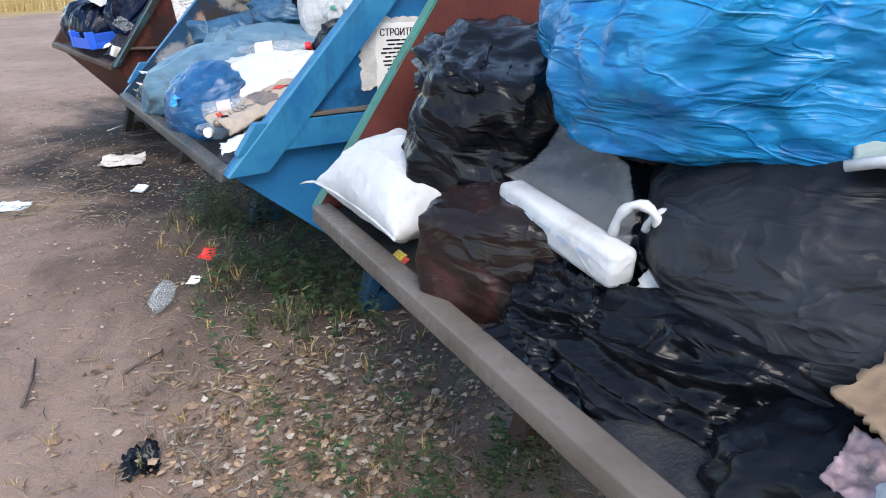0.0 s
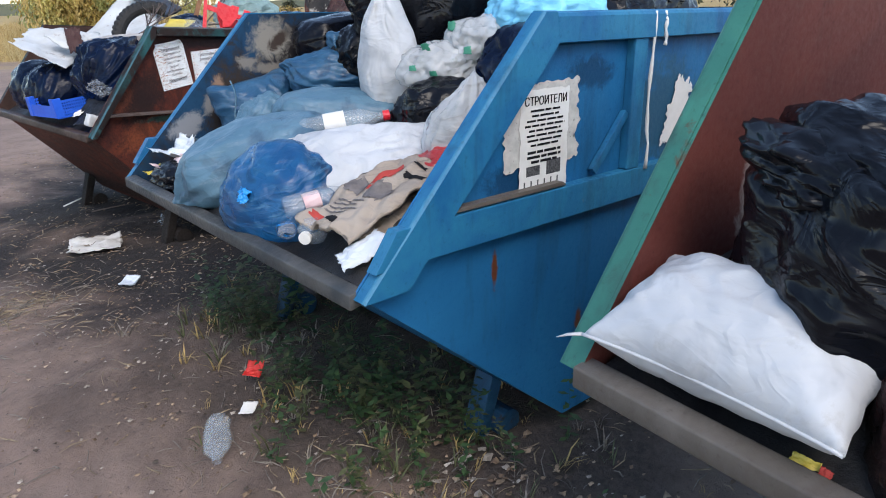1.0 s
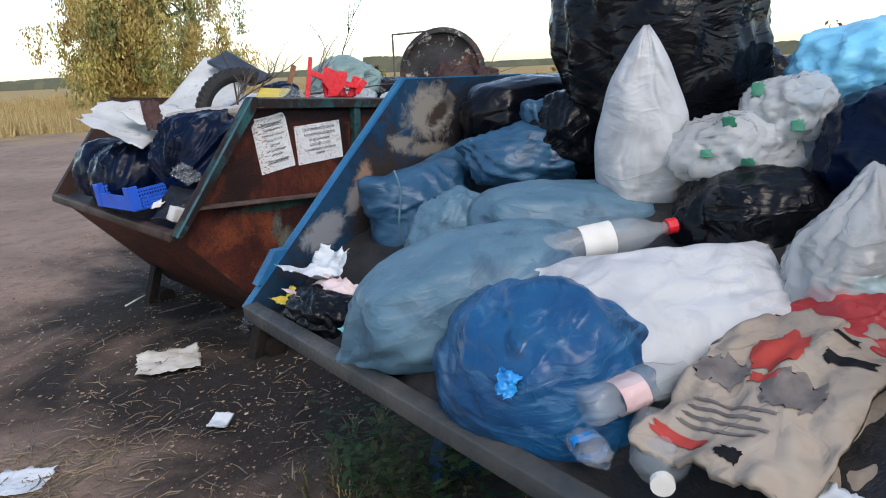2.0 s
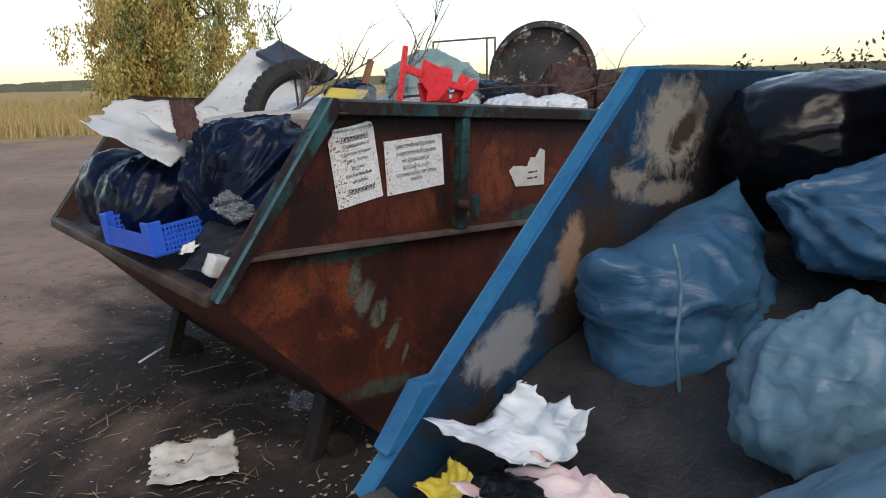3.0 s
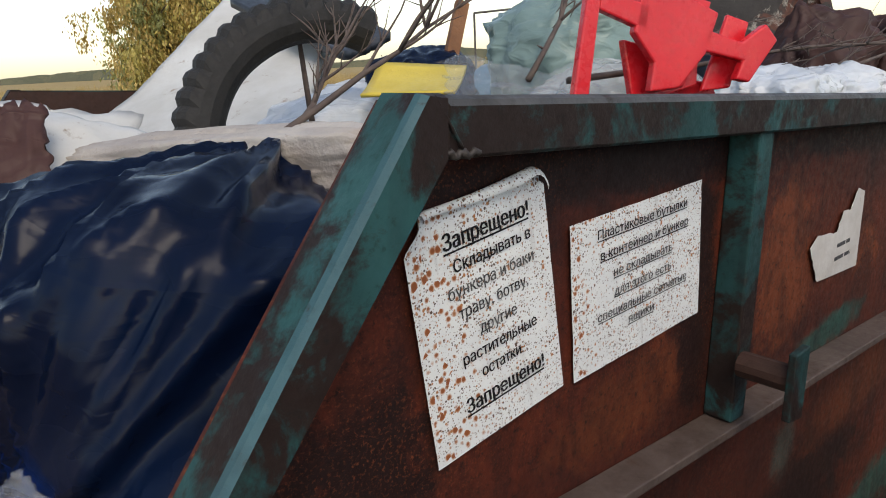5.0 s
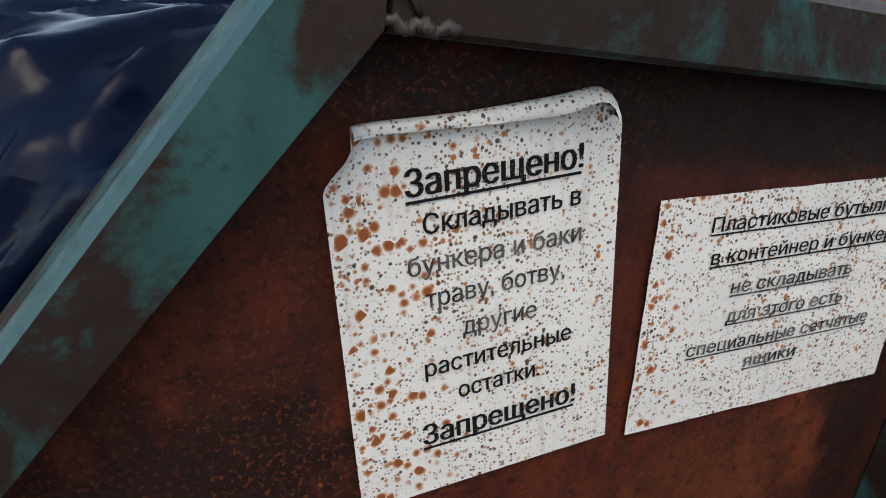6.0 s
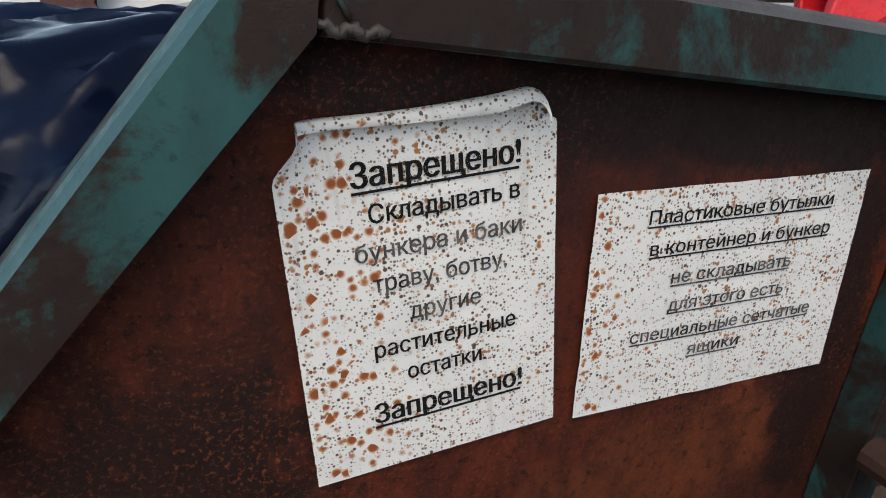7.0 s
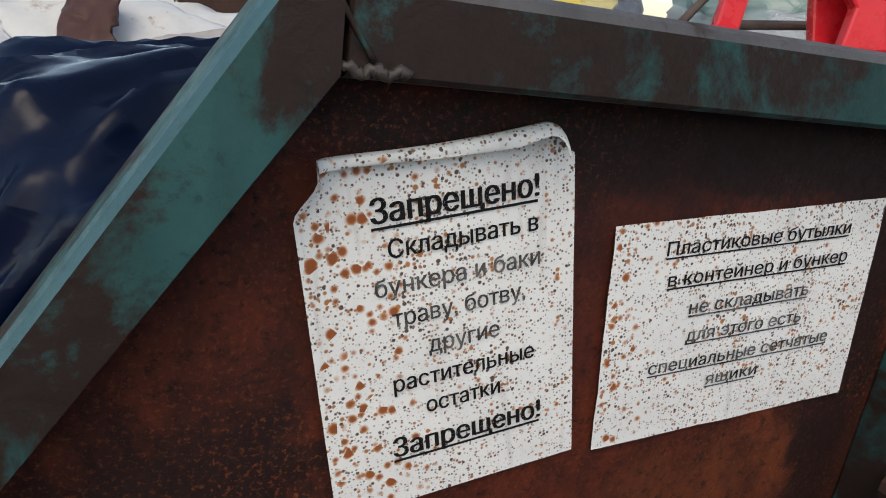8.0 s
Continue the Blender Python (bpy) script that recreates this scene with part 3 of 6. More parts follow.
# ---- bags ----
def bag(name, label, at, size, turn=(0, 0, 0), material=BLACK_BAG, seed=1, square=0.0, lump=0.10, crease=0.06, tip=None, category="rubbish bag", detail=5, droop=0.0, cells=3.2, knot=False, group="", folds=None):
    """A filled bag: a soft body with lumps, creases and, where asked, a gathered tip (direction in the bag's own axes, length)."""
    bm = bmesh.new()
    bmesh.ops.create_icosphere(bm, subdivisions=detail, radius=1.0)
    off = Vector((seed * 7.31, seed * 3.17, seed * 5.73))
    crease *= 0.75
    tipd = Vector(tip[0]).normalized() if tip else None
    axis = Vector(folds).normalized() if folds else (tipd if tip else Vector((0.35, 0.2, 1)).normalized())
    for v in bm.verts:
        n = v.co.normalized()
        p = n.copy()
        if square:
            k = max(abs(n.x), abs(n.y), abs(n.z))
            p = n.lerp(n / k * 0.86, square)
        q = n * 1.25 + off
        d = lump * noise.noise(q * 1.3) + lump * 0.45 * noise.noise(q * 3.1)
        c0 = n.dot(axis)
        s0 = n - axis * c0
        r0 = max(s0.length, 1e-4)
        s0 = s0 / r0
        f1 = noise.noise(s0 * 2.2 + axis * c0 * 0.9 + off)
        f2 = noise.noise(s0 * 5.2 + axis * (c0 * 1.3 + 3) + off * 1.7)
        d += crease * r0 * (0.9 * (1 - min(1, abs(f1) * 3.2)) ** 2 + 0.45 * (1 - min(1, abs(f2) * 2.8)) ** 2 - 0.35)
        if cells:
            ds = noise.voronoi(q * cells)[0]
            d += crease * 0.3 - crease * 0.8 * min(0.55, ds[1] - ds[0]) ** 0.8
        else:
            f3 = noise.noise(s0 * 3.4 + axis * (c0 * 0.6 - 2) + off * 0.7)
            d += crease * r0 * 0.8 * (1 - min(1, abs(f3) * 2.4)) ** 1.3
        p *= 1 + d
        if tipd is not None:
            c = n.dot(tipd)
            w = max(0.0, (c - 0.55) / 0.45)
            side = n - tipd * c
            ang = math.atan2(side.dot(tipd.orthogonal()), side.dot(tipd.cross(tipd.orthogonal())))
            p += tipd * tip[1] * w ** 2.2 - side * 0.5 * w ** 1.2
            p += side * 0.10 * w * math.cos(ang * 9 + seed)
        if p.z < -0.55:
            p.z = -0.55 + (p.z + 0.55) * 0.35
        p.z -= droop * p.x * p.x
        v.co = Vector((p.x * size[0], p.y * size[1], p.z * size[2]))
    ob = part(name, bm, material, None, smooth=True)
    ob.matrix_world = pose(*at, *turn)
    tagged(ob, label, category, group)
    if knot:
        bm = bmesh.new()
        bmesh.ops.create_icosphere(bm, subdivisions=3, radius=1.0)
        for v in bm.verts:
            n = v.co.normalized()
            f = 1 + 0.35 * noise.noise(n * 3 + off) + 0.2 * math.cos(math.atan2(n.y, n.x) * 7)
            v.co = Vector((n.x * f * 0.045, n.y * f * 0.045, n.z * 0.05 + 0.03 * abs(n.x)))
        k = part("knot", bm, material, ob, smooth=True)
        top = max(ob.data.vertices, key=lambda w: w.co.z).co
        k.location = top
    return ob


def pillow(name, label, category, at, along, up, length, height, thick, material, seed=1, taper=(1.0, 1.0), ears=0.12, wrinkle=0.02, group="", n=44, belly=0.0):
    """A filled woven sack or flat bag: two sheets joined round the rim, full in the middle, with drawn-in sides and pointed corners."""
    a = Vector(along).normalized()
    b = (Vector(up) - a * Vector(up).dot(a)).normalized()
    c = a.cross(b)
    off = Vector((seed * 5.1, seed * 2.7, seed * 3.3))
    bm = bmesh.new()
    sides = []
    for sgn in (1, -1):
        rows = []
        for j in range(n + 1):
            row = []
            for i in range(n + 1):
                u, v = i * 2 / n - 1, j * 2 / n - 1
                if sgn < 0 and (i in (0, n) or j in (0, n)):
                    row.append(sides[0][j][i])
                    continue
                w = taper[0] + (taper[1] - taper[0]) * (u + 1) / 2 + belly * (1 - u * u)
                full = ((1 - abs(u) ** 2.6) * (1 - abs(v) ** 2.6)) ** 0.55
                q = Vector((u * 1.4, v * 1.4, sgn * 0.7)) + off
                x = u * (1 - ears * (1 - v * v)) * length / 2
                y = v * w * (1 - ears * (1 - u * u)) * height / 2
                fan = noise.noise(Vector((math.atan2(v, u + 1.2) * 7, seed, sgn)))
                fan2 = noise.noise(Vector((math.atan2(v, u - 1.2) * 7, seed + 9, sgn)))
                edge = 1 - full * 0.75
                z = sgn * thick / 2 * full * (1 + 0.22 * noise.noise(q)) + wrinkle * edge * (fan * max(0, -u) + fan2 * max(0, u)) + wrinkle * 0.6 * noise.noise(q * 2.6)
                z += wrinkle * 0.5 * (1 - min(1, abs(noise.noise(q * 1.7 + off)) * 4)) ** 2
                x += wrinkle * 0.5 * noise.noise(Vector((v * 3, seed, 1)))
                y += wrinkle * 0.5 * noise.noise(Vector((u * 3, seed, 2)))
                row.append(bm.verts.new(a * x + b * y + c * z))
            rows.append(row)
        sides.append(rows)
    for k, rows in enumerate(sides):
        for j in range(n):
            for i in range(n):
                f = (rows[j][i], rows[j][i + 1], rows[j + 1][i + 1], rows[j + 1][i])
                bm.faces.new(f if k == 0 else f[::-1])
    ob = part(name, bm, material, None, smooth=True)
    ob.matrix_world = Matrix.Translation(at)
    tagged(ob, label, category, group)
    rim = [a * ((2 * t / 24 - 1) * length / 2 * 0.99) - b * (taper[0] + (taper[1] - taper[0]) * t / 24) * (1 - ears * (1 - (2 * t / 24 - 1) ** 2)) * height / 2 + c * thick * 0.02 for t in range(25)]
    return ob, rim


def heap(label, m, W, P, level, seed):
    """The lumpy mass of rubbish that the visible bags lie on."""
    lz, tx, tz, L, bx, rz, b0, b1, bz = P
    nx, ny = 60, 36
    bm = bmesh.new()
    grid = []
    for i in range(nx + 1):
        x = 0.03 + (L - 0.10) * i / nx
        row = []
        for j in range(ny + 1):
            y = 0.02 + (W - 0.04) * j / ny
            h = lz - 0.04 + (level - lz + 0.04) * min(1.0, x / 0.8)
            h += 0.05 * noise.noise(Vector((x * 4 + seed, y * 4, 0))) + 0.03 * abs(noise.noise(Vector((x * 11, y * 11 + seed, 1))))
            row.append(bm.verts.new((x, y, h)))
        grid.append(row)
    for i in range(nx):
        for j in range(ny):
            bm.faces.new((grid[i][j], grid[i + 1][j], grid[i + 1][j + 1], grid[i][j + 1]))
    ob = part("rubbish_heap", bm, HEAP, None, smooth=True)
    ob.matrix_world = m
    return tagged(ob, label, "rubbish", kind="stuff")


heap("dark mixed rubbish filling the green skip", SKIP_NEAR, 1.86, (0.84, 0.44, 1.475, 3.1, 3.05, 0.92, 0.85, 2.4, 0.10), 1.10, 3)
heap("dark mixed rubbish filling the blue skip", SKIP_BLUE, 1.775, (0.78, 0.64, 1.45, 3.15, 3.1, 0.94, 0.86, 2.4, 0.06), 1.10, 5)
heap("dark mixed rubbish filling the rusty skip", SKIP_RUST, 1.79, (0.785, 0.412, 1.392, 3.15, 3.13, 0.904, 0.68, 2.5, 0.105), 1.22, 9)

from mathutils import geometry

# bags in the near skip
def seam(ob, pts, material, label="raised stitched seam"):
    bm = bmesh.new()
    tube(bm, pts, 0.0035, 6)
    return part("seam", bm, material, ob, label, smooth=True)


IN_GREEN, IN_BLUE, IN_RUST = "bags in the green skip", "bags in the blue skip", "bags in the rusty skip"
sack, rim = pillow("rubbish_sack", "white woven sack leaning on the skip's lip", "sack", (1.305, 1.42, 0.945), (-0.13, -0.96, -0.02), (0.90, -0.10, 0.28), 0.45, 0.28, 0.19, WHITE_SACK, 2, ears=0.08, wrinkle=0.011, group=IN_GREEN)
seam(sack, rim, WHITE_SACK)
bm = bmesh.new()
tube(bm, [rim[0], rim[0] + Vector((-0.012, 0.022, -0.004)), rim[0] + Vector((-0.020, 0.040, -0.012))], [0.004, 0.003, 0.001], 5)
part("loose_thread", bm, WHITE_SACK, sack, smooth=True)
bag("rubbish_bag", "large crumpled glossy black bin bag", (1.53, 1.26, 1.055), (0.27, 0.26, 0.25), (8, -10, 40), BLACK_BAG, 3, 0.40, 0.12, 0.075, folds=(1, 0.2, 0.1), cells=1.5, group=IN_GREEN, detail=6)
bag("rubbish_bag", "loose top of a torn black bag", (1.45, 1.33, 1.20), (0.20, 0.12, 0.07), (0, -8, 52), BLACK_BAG, 44, 0.2, 0.25, 0.28, folds=(1, 0, 0), cells=2.2, group=IN_GREEN)
bag("rubbish_bag", "huge bright blue bin bag on top of the heap", (1.68, 0.745, 1.345), (0.445, 0.42, 0.37), (0, 5, 20), BLUE_BAG, 4, 0.25, 0.12, 0.09, folds=(0.8, -0.5, 0.6), group=IN_GREEN, detail=6)
bag("rubbish_bag", "thin dark maroon bag with things showing through", (1.285, 1.03, 0.87), (0.165, 0.19, 0.17), (0, 0, 30), BROWN_BAG, 5, 0.5, 0.06, 0.07, folds=(0, 0.2, 1), group=IN_GREEN)
bag("rubbish_bag", "big dull black bin bag lying in the skip", (1.58, 0.46, 0.960), (0.36, 0.42, 0.25), (0, 0, 20), DULL_BLACK, 6, 0.1, 0.07, 0.05, group=IN_GREEN)
bag("rubbish_bag", "creased black bag at the skip's lip", (1.265, 0.57, 0.820), (0.17, 0.26, 0.15), (0, 0, 15), BLACK_BAG, 7, 0.1, 0.16, 0.24, detail=6, folds=(0.2, 1, 0.3), cells=2.0, group=IN_GREEN)
bag("rubbish_bag", "small crumpled black bag by the lip", (1.25, 0.78, 0.825), (0.14, 0.16, 0.13), (0, 0, 40), BLACK_BAG, 8, 0.1, 0.2, 0.28, detail=6, folds=(1, 1, 0.3), group=IN_GREEN)
bag("rubbish_bag", "dark bag with white handles", (1.45, 0.84, 0.930), (0.17, 0.17, 0.15), (0, 0, 0), BLACK_BAG, 9, 0.1, 0.15, 0.18, group=IN_GREEN)
bag("rubbish_bag", "crumpled black bag under the white sack", (1.18, 0.24, 0.820), (0.16, 0.24, 0.14), (0, 0, 10), BLACK_BAG, 10, 0.1, 0.18, 0.2, group=IN_GREEN)
# bags in the blue skip
bag("rubbish_bag", "dusty slate-blue bag lying over the lip", (1.60, 3.33, 0.92), (0.33, 0.21, 0.17), (0, -14, -36), SLATE_BAG, 11, 0.2, 0.09, 0.06, ((-1, 0, -0.35), 0.16), group=IN_BLUE)
bag("rubbish_bag", "round dusty royal-blue tied bag", (1.495, 3.02, 0.84), (0.20, 0.235, 0.21), (0, -20, 10), ROYAL_BAG, 12, 0.05, 0.08, 0.07, folds=(-1, -0.2, -0.1), group=IN_BLUE)
bag("rubbish_bag", "long dusty slate-blue bag lying level", (1.99, 3.33, 1.00), (0.30, 0.18, 0.16), (0, 6, -42), SLATE_BAG, 13, 0.3, 0.08, 0.06, folds=(1, 0, 0), group=IN_BLUE)
standing, rim = pillow("rubbish_bag", "dull blue bag standing against the side wall", "rubbish bag", (1.975, 3.895, 0.975), (1, -0.10, 0.10), (0.05, 0.16, 1), 0.46, 0.47, 0.27, DENIM_BAG, 14, (0.82, 1.0), ears=0.11, wrinkle=0.034, group=IN_BLUE)
seam(standing, [Vector((-0.19 + 0.012 * math.sin(k), -0.075 - 0.025 * math.sin(k / 12 * math.pi), 0.20 - 0.035 * k)) for k in range(12)], SLATE_BAG, "pale strained fold line")
bag("rubbish_bag", "thin grey film bag with dirt", (1.80, 3.58, 0.99), (0.13, 0.10, 0.14), (0, 10, -30), SLATE_BAG, 46, 0.1, 0.16, 0.15, group=IN_BLUE)
bag("rubbish_bag", "creased blue tied bag", (2.22, 3.60, 1.17), (0.23, 0.15, 0.12), (0, 0, -35), DENIM_BAG, 15, 0.0, 0.12, 0.14, ((-1, 0.1, 0.5), 0.3), knot=True, group=IN_BLUE)
bag("rubbish_bag", "smooth black bag at the side wall", (2.50, 3.84, 1.29), (0.34, 0.17, 0.15), (0, 0, -6), SMOOTH_BLACK, 16, 0.3, 0.05, 0.05, folds=(1, 0, 0.1), group=IN_BLUE)
bag("rubbish_bag", "big upright glossy black bin bag", (2.53, 3.36, 1.47), (0.38, 0.32, 0.44), (0, -12, 25), BLACK_BAG, 17, 0.2, 0.12, 0.12, folds=(0.9, 0.1, 0.5), group=IN_BLUE)
bag("rubbish_bag", "folded corner of a black bag", (2.30, 3.50, 1.24), (0.15, 0.15, 0.16), (0, -35, -20), BLACK_BAG, 45, 0.2, 0.14, 0.14, group=IN_BLUE)
pillow("rubbish_sack", "upright white sack with a pointed corner", "sack", (2.13, 3.18, 1.285), (-0.03, -0.03, 1), (0.56, -0.83, 0.0), 0.54, 0.35, 0.20, WHITE_SACK, 18, (0.45, 0.05), 0.0, wrinkle=0.012, group=IN_BLUE, belly=0.44)
bag("rubbish_bag", "cloudy clear bag with green wrappers", (2.20, 2.96, 1.22), (0.16, 0.13, 0.11), (0, 0, -40), CLEAR_BAG, 19, 0.0, 0.14, 0.16, group=IN_BLUE)
bag("rubbish_bag", "cloudy clear bag of green-capped bottles", (2.31, 2.87, 1.32), (0.12, 0.11, 0.10), (0, 0, 10), CLEAR_BAG, 47, 0.0, 0.16, 0.18, group=IN_BLUE)
bag("rubbish_bag", "light blue film bag near the back", (2.64, 2.76, 1.41), (0.30, 0.22, 0.14), (0, 0, 0), LIGHT_BLUE_BAG, 20, 0.1, 0.12, 0.14, group=IN_BLUE)
bag("rubbish_bag", "black bag between white sacks", (2.12, 2.86, 1.06), (0.20, 0.18, 0.16), (0, 0, -30), BLACK_BAG, 21, 0.1, 0.1, 0.14, group=IN_BLUE)
pillow("rubbish_sack", "crumpled white sack lying in the blue skip", "sack", (1.68, 2.86, 0.955), (0.62, -0.66, 0.10), (0.62, 0.55, 0.45), 0.56, 0.46, 0.20, WHITE_SACK, 22, (0.9, 0.75), 0.08, wrinkle=0.020, group=IN_BLUE)
bag("rubbish_bag", "cloudy clear bag with a cyan wrapper inside", (1.92, 2.58, 1.02), (0.16, 0.13, 0.17), (0, 0, 0), CLEAR_BAG, 23, 0.0, 0.12, 0.12, ((0.2, 0, 1), 0.4), group=IN_BLUE)
bag("rubbish_bag", "dark bag by the near wall", (2.32, 2.60, 1.23), (0.22, 0.19, 0.17), (0, 0, 0), NAVY_BAG, 24, 0.1, 0.1, 0.12, group=IN_BLUE)
bag("rubbish_bag", "black bag by the blue skip's back", (2.95, 2.70, 1.36), (0.30, 0.22, 0.20), (0, 0, 0), BLACK_BAG, 25, 0.1, 0.1, 0.12, group=IN_BLUE)
bag("rubbish_bag", "black bag showing over the blue rim", (3.45, 2.85, 1.36), (0.38, 0.30, 0.22), (0, 0, 20), BLACK_BAG, 27, 0.15, 0.1, 0.12, group=IN_BLUE)
bag("rubbish_bag", "dull black bag behind the upright one", (3.10, 3.45, 1.30), (0.34, 0.30, 0.24), (0, 0, 50), BLACK_BAG, 28, 0.15, 0.1, 0.12, group=IN_BLUE)
# bags in the rusty skip
bag("rubbish_bag", "dark blue bag beside the yellow tray", (2.74, 6.02, 1.33), (0.14, 0.12, 0.10), (0, 0, 20), NAVY_BAG, 52, 0.2, 0.12, 0.12, group=IN_RUST)
bag("rubbish_bag", "grey-white film bag behind the chair", (2.98, 5.66, 1.28), (0.20, 0.16, 0.11), (0, 0, 10), CLEAR_BAG, 53, 0.1, 0.15, 0.16, group=IN_RUST)
bag("rubbish_bag", "black bag in the middle of the heap", (3.55, 5.92, 1.24), (0.30, 0.24, 0.18), (0, 0, 30), BLACK_BAG, 54, 0.1, 0.12, 0.12, group=IN_RUST)
bag("rubbish_bag", "dusty slate-blue bag in the heap", (3.60, 6.50, 1.20), (0.34, 0.26, 0.18), (0, 0, -20), SLATE_BAG, 55, 0.1, 0.12, 0.1, group=IN_RUST)
bag("rubbish_bag", "pale film bag under the panel", (2.62, 6.05, 1.22), (0.26, 0.22, 0.14), (0, 0, 0), WHITE_FILM, 56, 0.1, 0.12, 0.12, group=IN_RUST)
bag("rubbish_bag", "large creased navy-black bin bag", (2.04, 5.61, 1.06), (0.25, 0.28, 0.26), (0, 8, 0), NAVY_BAG, 31, 0.12, 0.06, 0.19, ((0.45, 0.25, 1), 0.08), cells=0, group=IN_RUST, folds=(0.80, 0.25, 0.55), detail=6)
bag("rubbish_bag", "round navy-black bag in the far corner", (1.84, 6.14, 0.96), (0.21, 0.25, 0.20), (0, 0, 0), NAVY_BAG, 32, 0.1, 0.06, 0.12, cells=0, group=IN_RUST, folds=(0.5, 0.2, 0.8))
bag("rubbish_bag", "dark bag sunk at the far wall", (1.86, 6.50, 0.96), (0.22, 0.24, 0.20), (0, 0, 0), NAVY_BAG, 38, 0.1, 0.08, 0.04, group=IN_RUST)
bag("rubbish_bag", "grey-green film bag on top of the heap", (3.16, 5.92, 1.38), (0.24, 0.20, 0.18), (0, 0, 0), GREEN_BAG, 33, 0.1, 0.14, 0.16, group=IN_RUST)
bag("rubbish_bag", "white film bag at the skip's rim", (3.62, 5.50, 1.24), (0.20, 0.14, 0.10), (0, 0, 0), WHITE_FILM, 34, 0.1, 0.16, 0.2, group=IN_RUST)
bag("rubbish_bag", "pale blue bag among wrappers", (3.32, 5.50, 1.27), (0.20, 0.13, 0.08), (0, 0, 10), WHITE_FILM, 39, 0.1, 0.16, 0.2, group=IN_RUST)
bag("rubbish_bag", "white bag near the skip's back", (4.14, 5.46, 1.20), (0.20, 0.14, 0.11), (0, 0, 0), WHITE_FILM, 35, 0.1, 0.12, 0.14, group=IN_RUST)
bag("rubbish_bag", "black bag near the skip's back", (4.46, 5.55, 1.19), (0.25, 0.18, 0.14), (0, 0, 0), BLACK_BAG, 36, 0.1, 0.1, 0.1, group=IN_RUST)
bag("rubbish_bag", "small red bag at the rim", (4.74, 5.40, 1.23), (0.12, 0.09, 0.09), (0, 0, 0), RED_FILM, 37, 0.1, 0.16, 0.18, group=IN_RUST)
bag("bundled_cloth", "dark brown knotted cloth with two peaks", (3.86, 5.62, 1.33), (0.17, 0.12, 0.15), (0, -12, -30), DARK_BROWN, 40, 0.1, 0.2, 0.16, ((-0.2, 0, 1), 0.25), "cloth", group=IN_RUST)
bag("bundled_cloth", "dark brown cloth flap standing up", (4.07, 5.52, 1.33), (0.10, 0.09, 0.14), (0, 8, -30), DARK_BROWN, 41, 0.5, 0.16, 0.12, None, "cloth", group=IN_RUST)

# ---- loose flat things ----
PAPER = plain("rain_stained_paper", (0.70, 0.69, 0.66), (0.60, 0.57, 0.52), 0.8, 6, bump=0.3)
NEWS = plain("grey_newsprint", (0.50, 0.47, 0.42), (0.62, 0.60, 0.56), 0.9, 9, bump=0.5)
FOAM = plain("dirty_white_foam", (0.55, 0.56, 0.55), (0.44, 0.44, 0.42), 0.75, 5, bump=0.35, speck=(0.26, 0.21, 0.17), speck_at=0.595)
CARD = plain("brown_cardboard", (0.19, 0.125, 0.075), (0.27, 0.185, 0.115), 0.85, 8, bump=0.3)
KRAFT = film_plastic("pale_kraft_paper", (0.28, 0.23, 0.185), (0.35, 0.295, 0.24), 0.8, 0.9, dirt=(0.20, 0.17, 0.14), gloss=0.2)
RED_INK = plain("dull_red_print", (0.42, 0.06, 0.05), (0.34, 0.05, 0.04), 0.7, 20, gloss=0.1)
DARK_INK = plain("black_print", (0.008, 0.008, 0.009), (0.014, 0.014, 0.016), 0.7, 60, gloss=0.1)
GREY_INK = plain("faded_grey_print", (0.03, 0.03, 0.034), (0.12, 0.12, 0.12), 0.8, 160, gloss=0.1)
FADED_INK = plain("washed_out_black_print", (0.012, 0.012, 0.014), (0.16, 0.16, 0.16), 0.8, 55, gloss=0.1)
NAVY_INK = plain("navy_print", (0.03, 0.05, 0.14), (0.04, 0.07, 0.18), 0.6, 30, gloss=0.1)
YELLOW = plain("yellow_plastic", (0.62, 0.46, 0.05), (0.70, 0.54, 0.09), 0.4, 14)
RED_PLASTIC = plain("glossy_red_plastic", (0.62, 0.012, 0.022), (0.70, 0.02, 0.03), 0.28, 8, bump=0.08)
CRATE_BLUE = plain("blue_crate_plastic", (0.015, 0.09, 0.55), (0.02, 0.12, 0.62), 0.4, 12, bump=0.1)
RUBBER = plain("dusty_black_rubber", (0.008, 0.008, 0.008), (0.018, 0.017, 0.016), 0.75, 16, bump=0.4)
GREY_PAD = plain("stained_grey_padding", (0.30, 0.27, 0.25), (0.42, 0.39, 0.36), 0.95, 9, bump=0.8, speck=(0.14, 0.11, 0.10), speck_at=0.6)
TAR = plain("dark_roof_panel", (0.02, 0.024, 0.03), (0.035, 0.04, 0.05), 0.45, 10)
WOOD = plain("weathered_brown_wood", (0.16, 0.07, 0.03), (0.24, 0.11, 0.05), 0.8, 20, bump=0.5)
TWIG = plain("bare_grey_twig", (0.07, 0.05, 0.045), (0.12, 0.09, 0.075), 0.85, 30)
DRUM = paint("flaked_black_enamel", (0.02, 0.018, 0.018), (0.035, 0.03, 0.028), (0.015, 0.012, 0.012), (0.42, 0.38, 0.33), 0.56, 0.55, 6.0, (0.10, 0.035, 0.022), 0.56)
PET = plain("clear_bottle_plastic", (0.46, 0.50, 0.52), (0.56, 0.60, 0.62), 0.12, 10, bump=0.3, cover=0.28, gloss=0.9)
RED_CLOTH = film_plastic("dull_red_film", (0.30, 0.025, 0.025), (0.40, 0.04, 0.04), 0.4, 0.7)
PINK = film_plastic("pink_printed_film", (0.55, 0.32, 0.32), (0.68, 0.55, 0.54), 0.35, 0.8)
